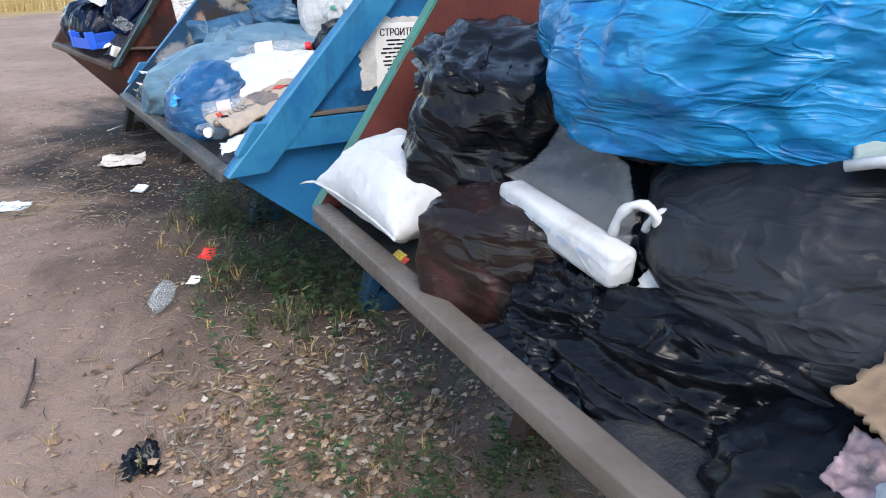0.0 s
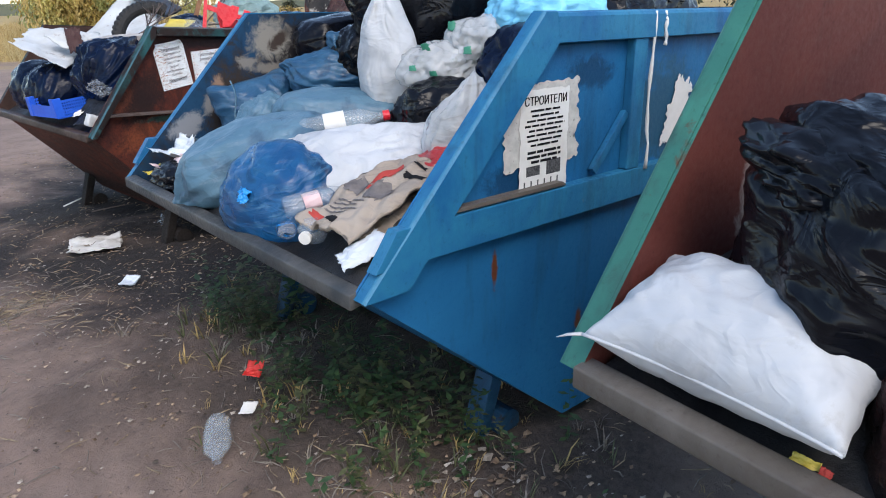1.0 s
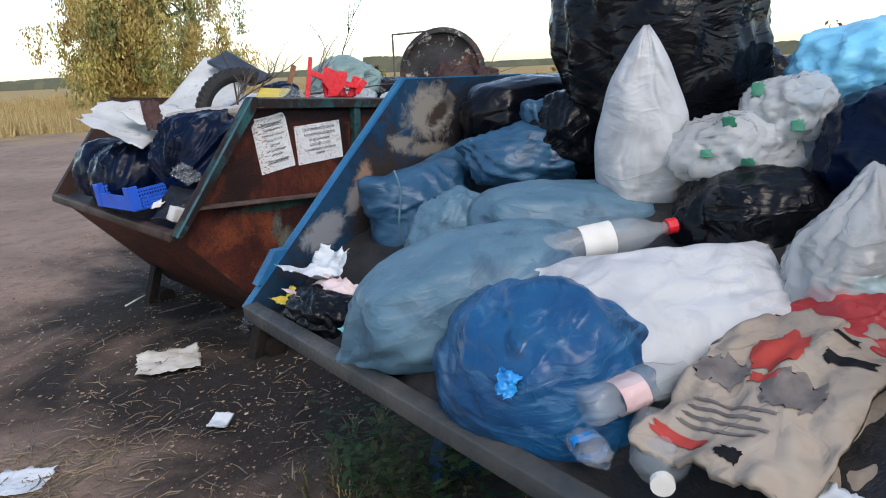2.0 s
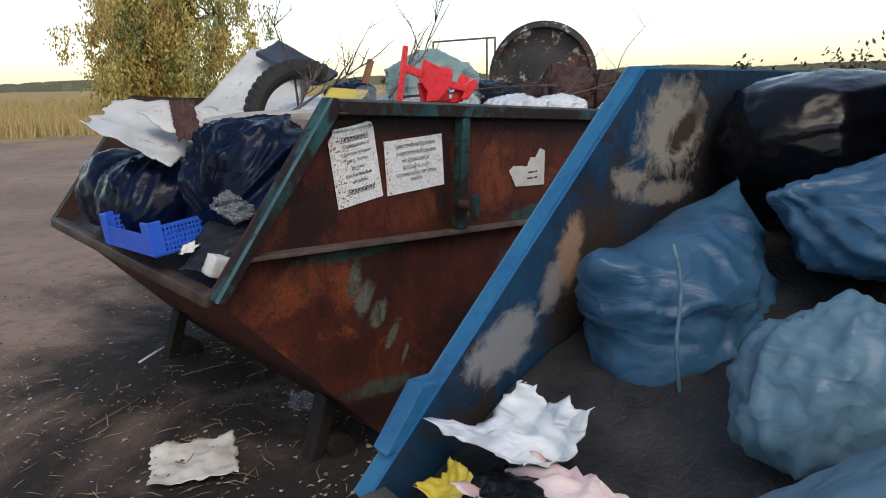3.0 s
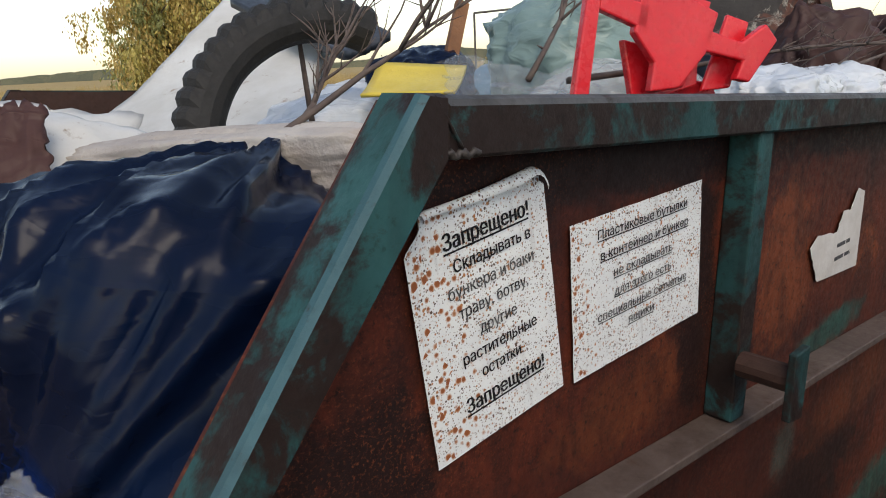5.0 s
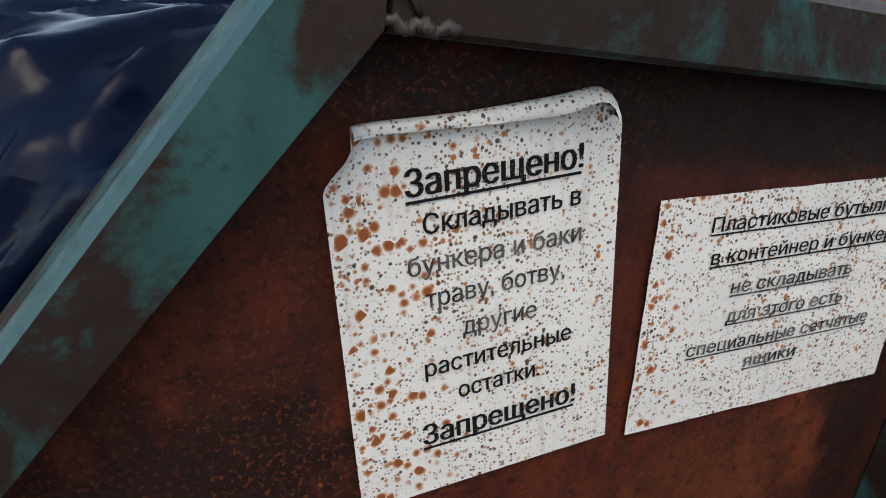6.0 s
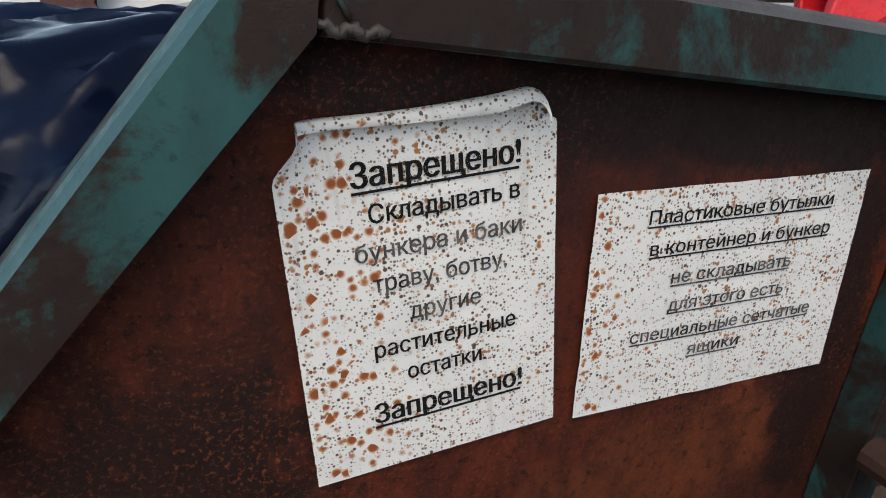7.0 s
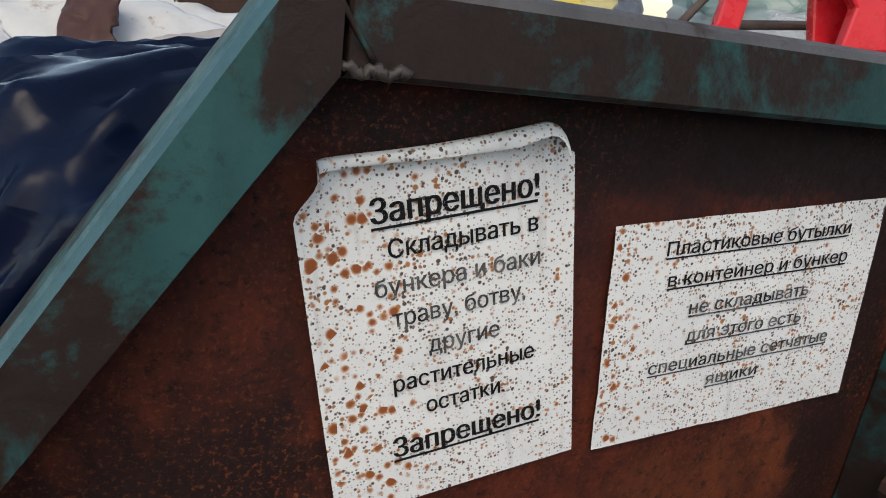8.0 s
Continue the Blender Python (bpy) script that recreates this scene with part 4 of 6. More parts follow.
TEAL_FILM = film_plastic("teal_film", (0.10, 0.42, 0.42), (0.20, 0.55, 0.52), 0.35, 0.8)
TORN_BLUE = film_plastic("torn_sky_blue_film", (0.01, 0.20, 0.55), (0.02, 0.28, 0.65), 0.25, 0.8)
STEEL = plain("thin_dark_steel", (0.08, 0.075, 0.07), (0.12, 0.11, 0.10), 0.5, 20, metal=0.6)


def patch_mesh(bm, corners, thick=0.002, bow=0.0, rough=0.0, rag=0.0, seed=0, nu=20, nv=20):
    """A sheet through four corners (a, b, c, d in turn), bowed, crumpled, with ragged edges, and with a thickness."""
    a, b, c, d = (Vector(p) for p in corners)
    nrm = (b - a).cross(d - a).normalized()
    size = ((b - a).length + (d - a).length) / 2
    off = Vector((seed * 3.7, seed * 1.9, seed * 2.3))
    top, bot = [], []
    for j in range(nv + 1):
        rt, rb = [], []
        for i in range(nu + 1):
            u, v = i / nu, j / nv
            if rag:
                if i in (0, nu):
                    u += rag * noise.noise(Vector((v * 6, seed, i))) + rag * 0.5 * noise.noise(Vector((v * 19, seed, i)))
                if j in (0, nv):
                    v += rag * noise.noise(Vector((u * 6, j, seed))) + rag * 0.5 * noise.noise(Vector((u * 19, j, seed)))
            p = a.lerp(b, u).lerp(d.lerp(c, u), v)
            h = bow * 4 * u * (1 - u) * size
            q = Vector((u * 2.5, v * 2.5, 0)) + off
            ds = noise.voronoi(q * 1.6)[0]
            h += rough * size * (noise.noise(q) + 0.5 * noise.noise(q * 2.7) + 0.6 * (ds[1] - ds[0]))
            rt.append(bm.verts.new(p + nrm * (h + thick / 2)))
            rb.append(bm.verts.new(p + nrm * (h - thick / 2)))
        top.append(rt)
        bot.append(rb)
    for j in range(nv):
        for i in range(nu):
            bm.faces.new((top[j][i], top[j][i + 1], top[j + 1][i + 1], top[j + 1][i]))
            bm.faces.new((bot[j][i], bot[j + 1][i], bot[j + 1][i + 1], bot[j][i + 1]))
    rim = [(0, i) for i in range(nu)] + [(j, nu) for j in range(nv)] + [(nv, i) for i in range(nu, 0, -1)] + [(j, 0) for j in range(nv, 0, -1)]
    for k, (j, i) in enumerate(rim):
        j2, i2 = rim[(k + 1) % len(rim)]
        bm.faces.new((top[j][i], bot[j][i], bot[j2][i2], top[j2][i2]))


def sheet(name, label, category, corners, material, thick=0.002, bow=0.0, rough=0.0, rag=0.0, seed=0, parent=None, n=20, group=""):
    bm = bmesh.new()
    patch_mesh(bm, corners, thick, bow, rough, rag, seed, n, n)
    ob = part(name, bm, material, parent, smooth=True)
    if parent:
        return tagged(ob, label)
    return tagged(ob, label, category, group)


def bottle(label, p, q, r, cap_mat=None, dent=0.15, seed=0, band=None):
    """A plastic bottle from its base p to its cap q."""
    p, q = Vector(p), Vector(q)
    e = thing("plastic_bottle", label, "bottle", Matrix.Translation(p) @ (q - p).to_track_quat("Z", "Y").to_matrix().to_4x4())
    h = (q - p).length
    prof = [(0.0, 0.4), (0.01, 0.85), (0.05, 1), (0.2, 0.96), (0.25, 1), (0.55, 1), (0.62, 0.95), (0.68, 1), (0.78, 0.8), (0.88, 0.42), (0.93, 0.32), (1.0, 0.32)]
    bm = bmesh.new()
    rings = []
    for z, w in prof:
        ring = []
        for k in range(20):
            a = 2 * math.pi * k / 20
            f = 1 + dent * noise.noise(Vector((math.cos(a) * 1.5, math.sin(a) * 1.5, z * 5 + seed * 7)))
            ring.append(bm.verts.new((math.cos(a) * r * w * f, math.sin(a) * r * w * f * (1 - dent * 0.6), z * h)))
        rings.append(ring)
    for a, c in zip(rings, rings[1:]):
        for k in range(20):
            bm.faces.new((a[k], a[(k + 1) % 20], c[(k + 1) % 20], c[k]))
    bm.faces.new(rings[0][::-1])
    part("body", bm, PET, e, smooth=True)
    if cap_mat:
        bm = bmesh.new()
        tube(bm, [(0, 0, h * 0.955), (0, 0, h * 1.03)], r * 0.42, 14)
        part("cap", bm, cap_mat, e)
    if band:
        bm = bmesh.new()
        ra, rb = [], []
        for k in range(21):
            a = 2 * math.pi * k / 20
            f = 1.04 + dent * noise.noise(Vector((math.cos(a) * 1.5, math.sin(a) * 1.5, 0.4 * 5 + seed * 7)))
            for lst, z in ((ra, 0.28), (rb, 0.52)):
                lst.append(bm.verts.new((math.cos(a) * r * f, math.sin(a) * r * f * (1 - dent * 0.6), z * h)))
        for k in range(20):
            bm.faces.new((ra[k], ra[k + 1], rb[k + 1], rb[k]))
        part("paper_band", bm, band, e, smooth=True)
    return e


# loose things in the green skip
def carton(label, a, b, w, h, cat="carton"):
    e = thing("packed_roll", label, cat, Matrix.Identity(4))
    bm = bmesh.new()
    bar(bm, a, b, w, h, bevel=0.012)
    part("box", bm, WHITE_SACK, e, smooth=True)
    return e


PALE_PRINT = plain("pale_blue_print", (0.30, 0.36, 0.43), (0.42, 0.46, 0.50), 0.7, 40)
roll = carton("long white packet in clear film", (1.28, 1.03, 1.020), (1.22, 0.71, 0.990), 0.055, 0.065, "packet")
sheet("film", "cloudy clear film", "", [(1.285, 1.05, 1.055), (1.41, 1.02, 1.150), (1.36, 0.82, 1.110), (1.24, 0.72, 1.025)], THIN_FILM, 0.002, 0.10, 0.03, 0.03, 3, roll)
for k in range(5):
    bm = bmesh.new()
    t0 = 0.12 + k * 0.16
    pa = Vector((1.28, 1.03, 1.020)).lerp(Vector((1.22, 0.71, 0.990)), t0)
    pb = Vector((1.28, 1.03, 1.020)).lerp(Vector((1.22, 0.71, 0.990)), t0 + 0.10)
    bar(bm, pa + Vector((-0.0288, 0.009, 0.006)), pb + Vector((-0.0288, 0.009, 0.006)), 0.002, 0.008)
    part("print_bar", bm, PALE_PRINT, roll)


def loop_handle(p, q, r, height, name="bag_handle"):
    p, q = Vector(p), Vector(q)
    up = Vector((-0.25, -0.2, 1)).normalized()
    pts = []
    for k in range(13):
        a = math.pi * k / 12
        pts.append(p.lerp(q, (1 - math.cos(a)) / 2) + up * math.sin(a) * height)
    bm = bmesh.new()
    tube(bm, pts, [r * (0.7 + 0.5 * abs(math.cos(k * 0.9))) for k in range(13)], 8)
    ob = part(name, bm, WHITE_SACK, None, smooth=True)
    return tagged(ob, "white twisted plastic carrier bag handle", "bag handle")


loop_handle((1.25, 0.76, 1.030), (1.27, 0.69, 1.040), 0.008, 0.06)
loop_handle((1.28, 0.72, 1.040), (1.31, 0.64, 1.040), 0.007, 0.045)
sheet("cloth", "pale green cloth with a white hem", "cloth", [(1.34, 0.47, 1.190), (1.42, 0.51, 1.260), (1.52, 0.40, 1.280), (1.36, 0.34, 1.200)], PALE_CLOTH, 0.008, 0.18, 0.05, 0.03, 5)
bm = bmesh.new()
tube(bm, [(1.335, 0.475, 1.188), (1.345, 0.41, 1.210), (1.355, 0.33, 1.198)], 0.008, 8)
tagged(part("hem_cord", bm, WHITE_SACK, None, smooth=True), "white cord lying along a cloth's edge", "cord")
wrap = sheet("snack_wrapper", "crumpled yellow and red snack wrapper", "wrapper", [(1.17, 1.295, 0.830), (1.20, 1.29, 0.845), (1.195, 1.25, 0.845), (1.165, 1.255, 0.828)], YELLOW, 0.001, 0.15, 0.16, 0.06, 6)
sheet("red_print", "red printed end", "", [(1.165, 1.25, 0.832), (1.19, 1.25, 0.845), (1.188, 1.232, 0.842), (1.163, 1.235, 0.830)], RED_INK, 0.001, 0.1, 0.1, 0.05, 7, wrap)
box = sheet("cardboard_box", "flattened printed cardboard box standing in rubbish", "cardboard box", [(1.60, 1.25, 1.240), (1.72, 1.26, 1.410), (1.76, 1.08, 1.340), (1.62, 1.05, 1.160)], CARD, 0.006, 0.02, 0.01, 0.02, 8)
for k in range(2):
    o = Vector((1.648, 1.205 - 0.055 * k, 1.278 - 0.012 * k))
    sheet("print_bar", "", "", [o, o + Vector((0.03, 0.003, 0.036)), o + Vector((0.033, -0.036, 0.028)), o + Vector((0.004, -0.04, -0.010))], NAVY_INK, 0.002, 0, 0, 0, 0, box, 2)
sheet("cardboard_piece", "torn brown cardboard piece", "cardboard", [(1.15, 0.37, 0.980), (1.26, 0.34, 1.020), (1.18, 0.20, 1.030), (1.09, 0.27, 0.980)], CARD, 0.006, 0.08, 0.06, 0.1, 9)
sheet("film_wrapper", "crumpled pink printed wrapper", "wrapper", [(1.05, 0.33, 0.940), (1.12, 0.33, 0.970), (1.11, 0.26, 0.970), (1.03, 0.27, 0.940)], plain("dark_floral_print", (0.06, 0.05, 0.055), (0.40, 0.27, 0.28), 0.5, 26), 0.002, 0.1, 0.14, 0.08, 10)
bag("rubbish_sack", "white sack corner in the green skip", (1.05, 0.17, 0.950), (0.10, 0.11, 0.06), (0, 0, 30), WHITE_SACK, 49, 0.2, 0.12, 0.1, None, "sack", group=IN_GREEN)
for k, (p, q, r, s) in enumerate((((1.24, 0.70, 0.960), (1.28, 0.66, 0.990), 0, 1), ((1.42, 0.58, 1.200), (1.45, 0.55, 1.210), 0, 2))):
    sheet("paper_scrap", "small pale blue paper scrap", "paper scrap", [p, (p[0], q[1], p[2]), q, (q[0], p[1], q[2])], PAPER, 0.001, 0.1, 0.15, 0.2, s, n=8)

# loose things in the blue skip
bottle("big clear bottle with paper band and red cap", (1.67, 3.165, 1.045), (1.93, 2.98, 1.085), 0.045, RED_PLASTIC, 0.10, 1, PAPER)
bottle("crushed clear bottle with white label", (1.36, 2.84, 0.885), (1.56, 2.75, 0.92), 0.042, None, 0.35, 2, PINK)
bottle("clear bottle seen at its open neck", (1.45, 2.75, 0.85), (1.305, 2.655, 0.845), 0.045, PAPER, 0.2, 3)
bottle("dark blue crushed bottle by the lip", (1.38, 2.86, 0.82), (1.31, 2.76, 0.83), 0.03, None, 0.4, 4, TORN_BLUE)


def paper_sack(label, corners, seed, prints):
    s = sheet("paper_sack", label, "paper sack", corners, KRAFT, 0.012, 0.05, 0.10, 0.04, seed, None, 48)
    a, b, c, d = (Vector(p) for p in corners)
    n = (b - a).cross(d - a).normalized()
    size = ((b - a).length + (d - a).length) / 2
    def on(u, v):
        q = Vector((u * 2.5, v * 2.5, 0)) + Vector((seed * 3.7, seed * 1.9, seed * 2.3))
        ds = noise.voronoi(q * 1.6)[0]
        h = 0.05 * 4 * u * (1 - u) * size + 0.10 * size * (noise.noise(q) + 0.5 * noise.noise(q * 2.7) + 0.6 * (ds[1] - ds[0]))
        return a.lerp(b, u).lerp(d.lerp(c, u), v) + n * (h + 0.0085)
    for (u0, v0, u1, v1), m, round_one in prints:
        bm = bmesh.new()
        k = 12
        def worn(i, j):
            q = Vector((i * 0.55, j * 0.55, seed + u0 * 9))
            edge = 1.0 if i in (0, k) or j in (0, k) else 0.35
            if round_one:
                x, y = i * 2 / k - 1, j * 2 / k - 1
                i, j = (x * math.sqrt(1 - y * y / 2) + 1) * k / 2, (y * math.sqrt(1 - x * x / 2) + 1) * k / 2
                edge *= 1.1
            return on(u0 + (u1 - u0) * i / k + min(0.035, 0.3 * (u1 - u0)) * edge * noise.noise(q), v0 + (v1 - v0) * j / k + min(0.05, 0.25 * (v1 - v0)) * edge * noise.noise(q + Vector((5, 9, 2))))
        g = [[bm.verts.new(worn(i, j)) for i in range(k + 1)] for j in range(k + 1)]
        for j in range(k):
            for i in range(k):
                bm.faces.new((g[j][i], g[j][i + 1], g[j + 1][i + 1], g[j + 1][i]))
        part("print_bar", bm, m, s, smooth=True)
    return s


GREY_BROWN_INK = plain("grey_brown_print", (0.10, 0.085, 0.08), (0.17, 0.15, 0.14), 0.8, 30)
paper_sack("crumpled kraft paper cement sack with red and grey print", [(1.335, 2.73, 0.868), (1.31, 2.46, 0.865), (1.72, 2.43, 1.01), (1.70, 2.70, 0.985)], 11,
           [((0.06, 0.10, 0.40, 0.15), RED_INK, False), ((0.15, 0.20, 0.62, 0.215), GREY_BROWN_INK, False), ((0.15, 0.245, 0.66, 0.26), GREY_BROWN_INK, False), ((0.15, 0.29, 0.58, 0.305), GREY_BROWN_INK, False), ((0.15, 0.335, 0.64, 0.35), GREY_BROWN_INK, False), ((0.5, 0.06, 0.62, 0.12), DARK_INK, False),
            ((0.02, 0.44, 0.34, 0.62), GREY_BROWN_INK, True), ((0.46, 0.38, 0.80, 0.58), GREY_BROWN_INK, True), ((0.24, 0.58, 0.56, 0.84), RED_INK, True), ((0.66, 0.70, 0.92, 0.75), DARK_INK, False), ((0.64, 0.84, 0.76, 0.87), DARK_INK, False), ((0.36, 0.50, 0.52, 0.55), RED_INK, False)])
paper_sack("second kraft paper sack under the first", [(1.42, 2.58, 0.84), (1.38, 2.40, 0.84), (1.80, 2.40, 0.98), (1.80, 2.58, 0.98)], 12, [((0.2, 0.2, 0.5, 0.3), GREY_BROWN_INK, True)])
sheet("film_wrapper", "dull red plastic film", "wrapper", [(1.72, 2.68, 0.985), (1.66, 2.46, 0.99), (1.76, 2.42, 1.03), (1.82, 2.62, 1.03)], RED_CLOTH, 0.003, 0.12, 0.1, 0.08, 13)
sheet("film_wrapper", "white film scrap by the near post", "wrapper", [(1.30, 2.50, 0.82), (1.26, 2.42, 0.81), (1.40, 2.38, 0.86), (1.42, 2.48, 0.87)], WHITE_FILM, 0.002, 0.2, 0.14, 0.08, 14)
sheet("film_wrapper", "torn sky-blue film flap on a bag", "wrapper", [(1.285, 2.98, 0.905), (1.29, 2.94, 0.895), (1.315, 2.935, 0.935), (1.305, 2.98, 0.945)], TORN_BLUE, 0.002, 0.25, 0.25, 0.15, 15)
sheet("film_wrapper", "crumpled white paper in the corner", "wrapper", [(1.48, 4.06, 0.90), (1.60, 3.96, 0.96), (1.60, 3.82, 0.96), (1.49, 3.86, 0.90)], WHITE_FILM, 0.002, 0.15, 0.16, 0.12, 16)
sheet("film_wrapper", "crumpled white printed film", "wrapper", [(1.44, 3.96, 0.85), (1.54, 3.90, 0.90), (1.55, 3.72, 0.90), (1.44, 3.76, 0.85)], PINK, 0.002, 0.15, 0.18, 0.1, 17)
sheet("film_wrapper", "yellow wrapper in the corner", "wrapper", [(1.45, 4.06, 0.80), (1.51, 4.04, 0.84), (1.49, 3.95, 0.84), (1.43, 3.97, 0.81)], YELLOW, 0.002, 0.2, 0.18, 0.1, 18)
sheet("film_wrapper", "teal film scrap by the lip", "wrapper", [(1.42, 3.66, 0.81), (1.46, 3.65, 0.84), (1.45, 3.60, 0.84), (1.41, 3.61, 0.81)], TEAL_FILM, 0.002, 0.2, 0.18, 0.1, 19)
bag("rubbish_bag", "small torn black bag in the corner", (1.50, 3.82, 0.80), (0.10, 0.16, 0.07), (0, 0, 0), BLACK_BAG, 50, 0.1, 0.2, 0.2, group=IN_BLUE)
sheet("film_wrapper", "cyan wrapper inside clear film", "wrapper", [(1.80, 2.58, 1.00), (1.80, 2.50, 1.00), (1.85, 2.47, 1.06), (1.85, 2.56, 1.06)], TEAL_FILM, 0.002, 0.1, 0.1, 0.1, 20)
GREEN_PRINT = plain("green_print", (0.02, 0.17, 0.10), (0.04, 0.24, 0.15), 0.5)
for k, (x, y, z) in enumerate(((2.056, 2.962, 1.243), (2.090, 2.926, 1.318), (2.226, 2.918, 1.385), (2.066, 2.866, 1.228), (2.186, 2.804, 1.303))):
    u, v = Vector((0.42, -0.9, 0)) * 0.016, Vector((0.25 * (-1) ** k, 0.1, 1)) * (0.010 + 0.004 * (k % 3))
    o = Vector((x, y, z))
    sheet("film_wrapper", "small green wrapper in a clear bag", "wrapper", [o - u - v, o + u - v, o + u * 0.7 + v, o - u + v * 0.8], GREEN_PRINT, 0.001, 0.1, 0.06, 0.22, 30 + k, n=8)


# loose things in the rusty skip
def crate(m, lx, ly, h):
    e = thing("plastic_crate", "blue lattice plastic vegetable crate, tilted on the lip", "crate", m)
    def lattice(o, u, v, nu, nv, name):
        """A wall with holes: bars across and along."""
        bm = bmesh.new()
        o, u, v = Vector(o), Vector(u), Vector(v)
        n = u.cross(v).normalized()
        for i in range(nu + 1):
            p = o + u * (i / nu)
            bar(bm, p, p + v, 0.006 if 0 < i < nu else 0.012, 0.006, n)
        for j in range(nv + 1):
            p = o + v * (j / nv)
            bar(bm, p, p + u, 0.007 if 0 < j < nv else 0.012, 0.0062, n)
        return tagged(part(name, bm, CRATE_BLUE, e), kind="stuff")
    lattice((0, 0, 0), (lx, 0, 0), (0, 0, h * 0.8), 22, 5, "long_side")
    lattice((0, ly, 0), (lx, 0, 0), (0, 0, h * 0.8), 22, 5, "long_side")
    lattice((lx, 0, 0), (0, ly, 0), (0, 0, h * 0.8), 16, 5, "short_side")
    lattice((0, 0, 0.003), (lx, 0, 0), (0, ly, 0), 24, 18, "base")
    bm = bmesh.new()
    prism(bm, [(-0.003, 0), (0.004, 0), (0.004, h * 0.62), (-0.003, h * 0.62)], 0.0, ly)
    part("short_side", bm, CRATE_BLUE, e)
    for x in (0, lx):
        for y in (0, ly):
            bm = bmesh.new()
            sx, sy = (1 if x == 0 else -1), (1 if y == 0 else -1)
            bar(bm, (x + sx * 0.018, y - sy * 0.001, 0), (x + sx * 0.018, y - sy * 0.001, h), 0.05, 0.014, (0, 1, 0), 0.003)
            bar(bm, (x - sx * 0.002, y + sy * 0.022, 0), (x - sx * 0.002, y + sy * 0.022, h), 0.012, 0.05, (0, 1, 0), 0.003)
            part("corner_post", bm, CRATE_BLUE, e)
    return e


crate(pose(1.625, 5.615, 0.865, -2, -5, 4), 0.30, 0.40, 0.115)
sheet("foam_panel", "dirty white foam panel leaning on the heap", "foam panel", [(2.15, 6.62, 1.24), (2.67, 6.80, 1.60), (2.80, 6.44, 1.51), (2.36, 6.00, 1.24)], FOAM, 0.035, 0.03, 0.012, 0.03, 21, n=28)
cover = sheet("vinyl_cover", "torn dirty white vinyl cover over bags", "cover", [(1.58, 6.08, 1.31), (1.84, 6.45, 1.38), (2.24, 6.36, 1.31), (1.80, 5.84, 1.13)], FOAM, 0.006, 0.10, 0.05, 0.07, 22, n=30)
sheet("vinyl_cover", "white vinyl flap with a brown torn edge", "cover", [(1.80, 6.12, 1.33), (2.05, 6.20, 1.34), (2.22, 5.98, 1.27), (1.96, 5.90, 1.17)], FOAM, 0.006, -0.06, 0.06, 0.08, 23, n=24)
sheet("brown_tear", "dark brown torn lining", "", [(1.885, 5.968, 1.216), (1.967, 5.915, 1.214), (1.996, 6.046, 1.362), (1.918, 6.096, 1.359)], DARK_BROWN, 0.004, 0.05, 0.08, 0.15, 24, cover)
bag("padding_roll", "stained grey padding roll behind the rim", (2.17, 5.80, 1.265), (0.36, 0.07, 0.055), (0, -3, -66), GREY_PAD, 26, 0.4, 0.12, 0.12, None, "padding", folds=(1, 0, 0))


def tyre(m, R, r, a0, a1):
    """A cut piece of tyre: a thick bent tube with blocks of tread along its outer side."""
    e = thing("bicycle_tyre", "old black rubber tyre standing out of the rubbish", "tyre", m)
    bm = bmesh.new()
    N, K = 64, 14
    rings = []
    for i in range(N + 1):
        a = a0 + (a1 - a0) * i / N
        lug = 1.14 if i % 3 else 0.98
        ring = []
        for k in range(K):
            b = 2 * math.pi * k / K
            rr = r * (lug if math.cos(b) > 0.25 else 1.0) * (1 + 0.05 * noise.noise(Vector((a * 3, b, 1))))
            ring.append(bm.verts.new(((R + rr * math.cos(b)) * math.cos(a), (R + rr * math.cos(b)) * math.sin(a), rr * 0.9 * math.sin(b))))
        rings.append(ring)
    for p, q in zip(rings, rings[1:]):
        for k in range(K):
            bm.faces.new((p[k], q[k], q[(k + 1) % K], p[(k + 1) % K]))
    bm.faces.new(rings[0])
    bm.faces.new(rings[-1][::-1])
    part("tread", bm, RUBBER, e)
    return e


tc, tu, tv = Vector((2.42, 5.88, 1.25)), Vector((0.83, -0.10, 0.22)).normalized(), Vector((-0.15, 0.25, 1)).normalized()
tn = tu.cross(tv).normalized()
tv = tn.cross(tu)
tyre(Matrix.Translation(tc) @ Matrix((tu, tv, tn)).transposed().to_4x4(), 0.235, 0.040, radians(48), radians(205))
sheet("roof_panel", "dark bent roofing panel", "panel", [(2.58, 6.60, 1.57), (2.78, 6.72, 1.64), (2.80, 6.20, 1.46), (2.62, 6.14, 1.42)], TAR, 0.02, 0.02, 0.01, 0.02, 27)
lid = sheet("plastic_tray", "yellow ribbed plastic tray lying on rubbish", "tray", [(2.46, 5.84, 1.345), (2.56, 5.92, 1.40), (2.70, 5.82, 1.385), (2.56, 5.70, 1.345)], YELLOW, 0.006, 0.04, 0.0, 0.0, 28, n=10)
sheet("clear_film", "crumpled clear plastic film at the rim", "film", [(2.42, 5.58, 1.33), (2.62, 5.78, 1.40), (2.92, 5.52, 1.36), (2.62, 5.40, 1.33)], THIN_FILM, 0.003, 0.08, 0.10, 0.1, 29, n=34)
sheet("clear_film", "crumpled clear film over the near bag", "film", [(1.735, 5.40, 1.045), (1.80, 5.35, 0.985), (1.89, 5.35, 1.015), (1.80, 5.40, 1.095)], THIN_FILM, 0.002, 0.10, 0.26, 0.22, 33, n=60)
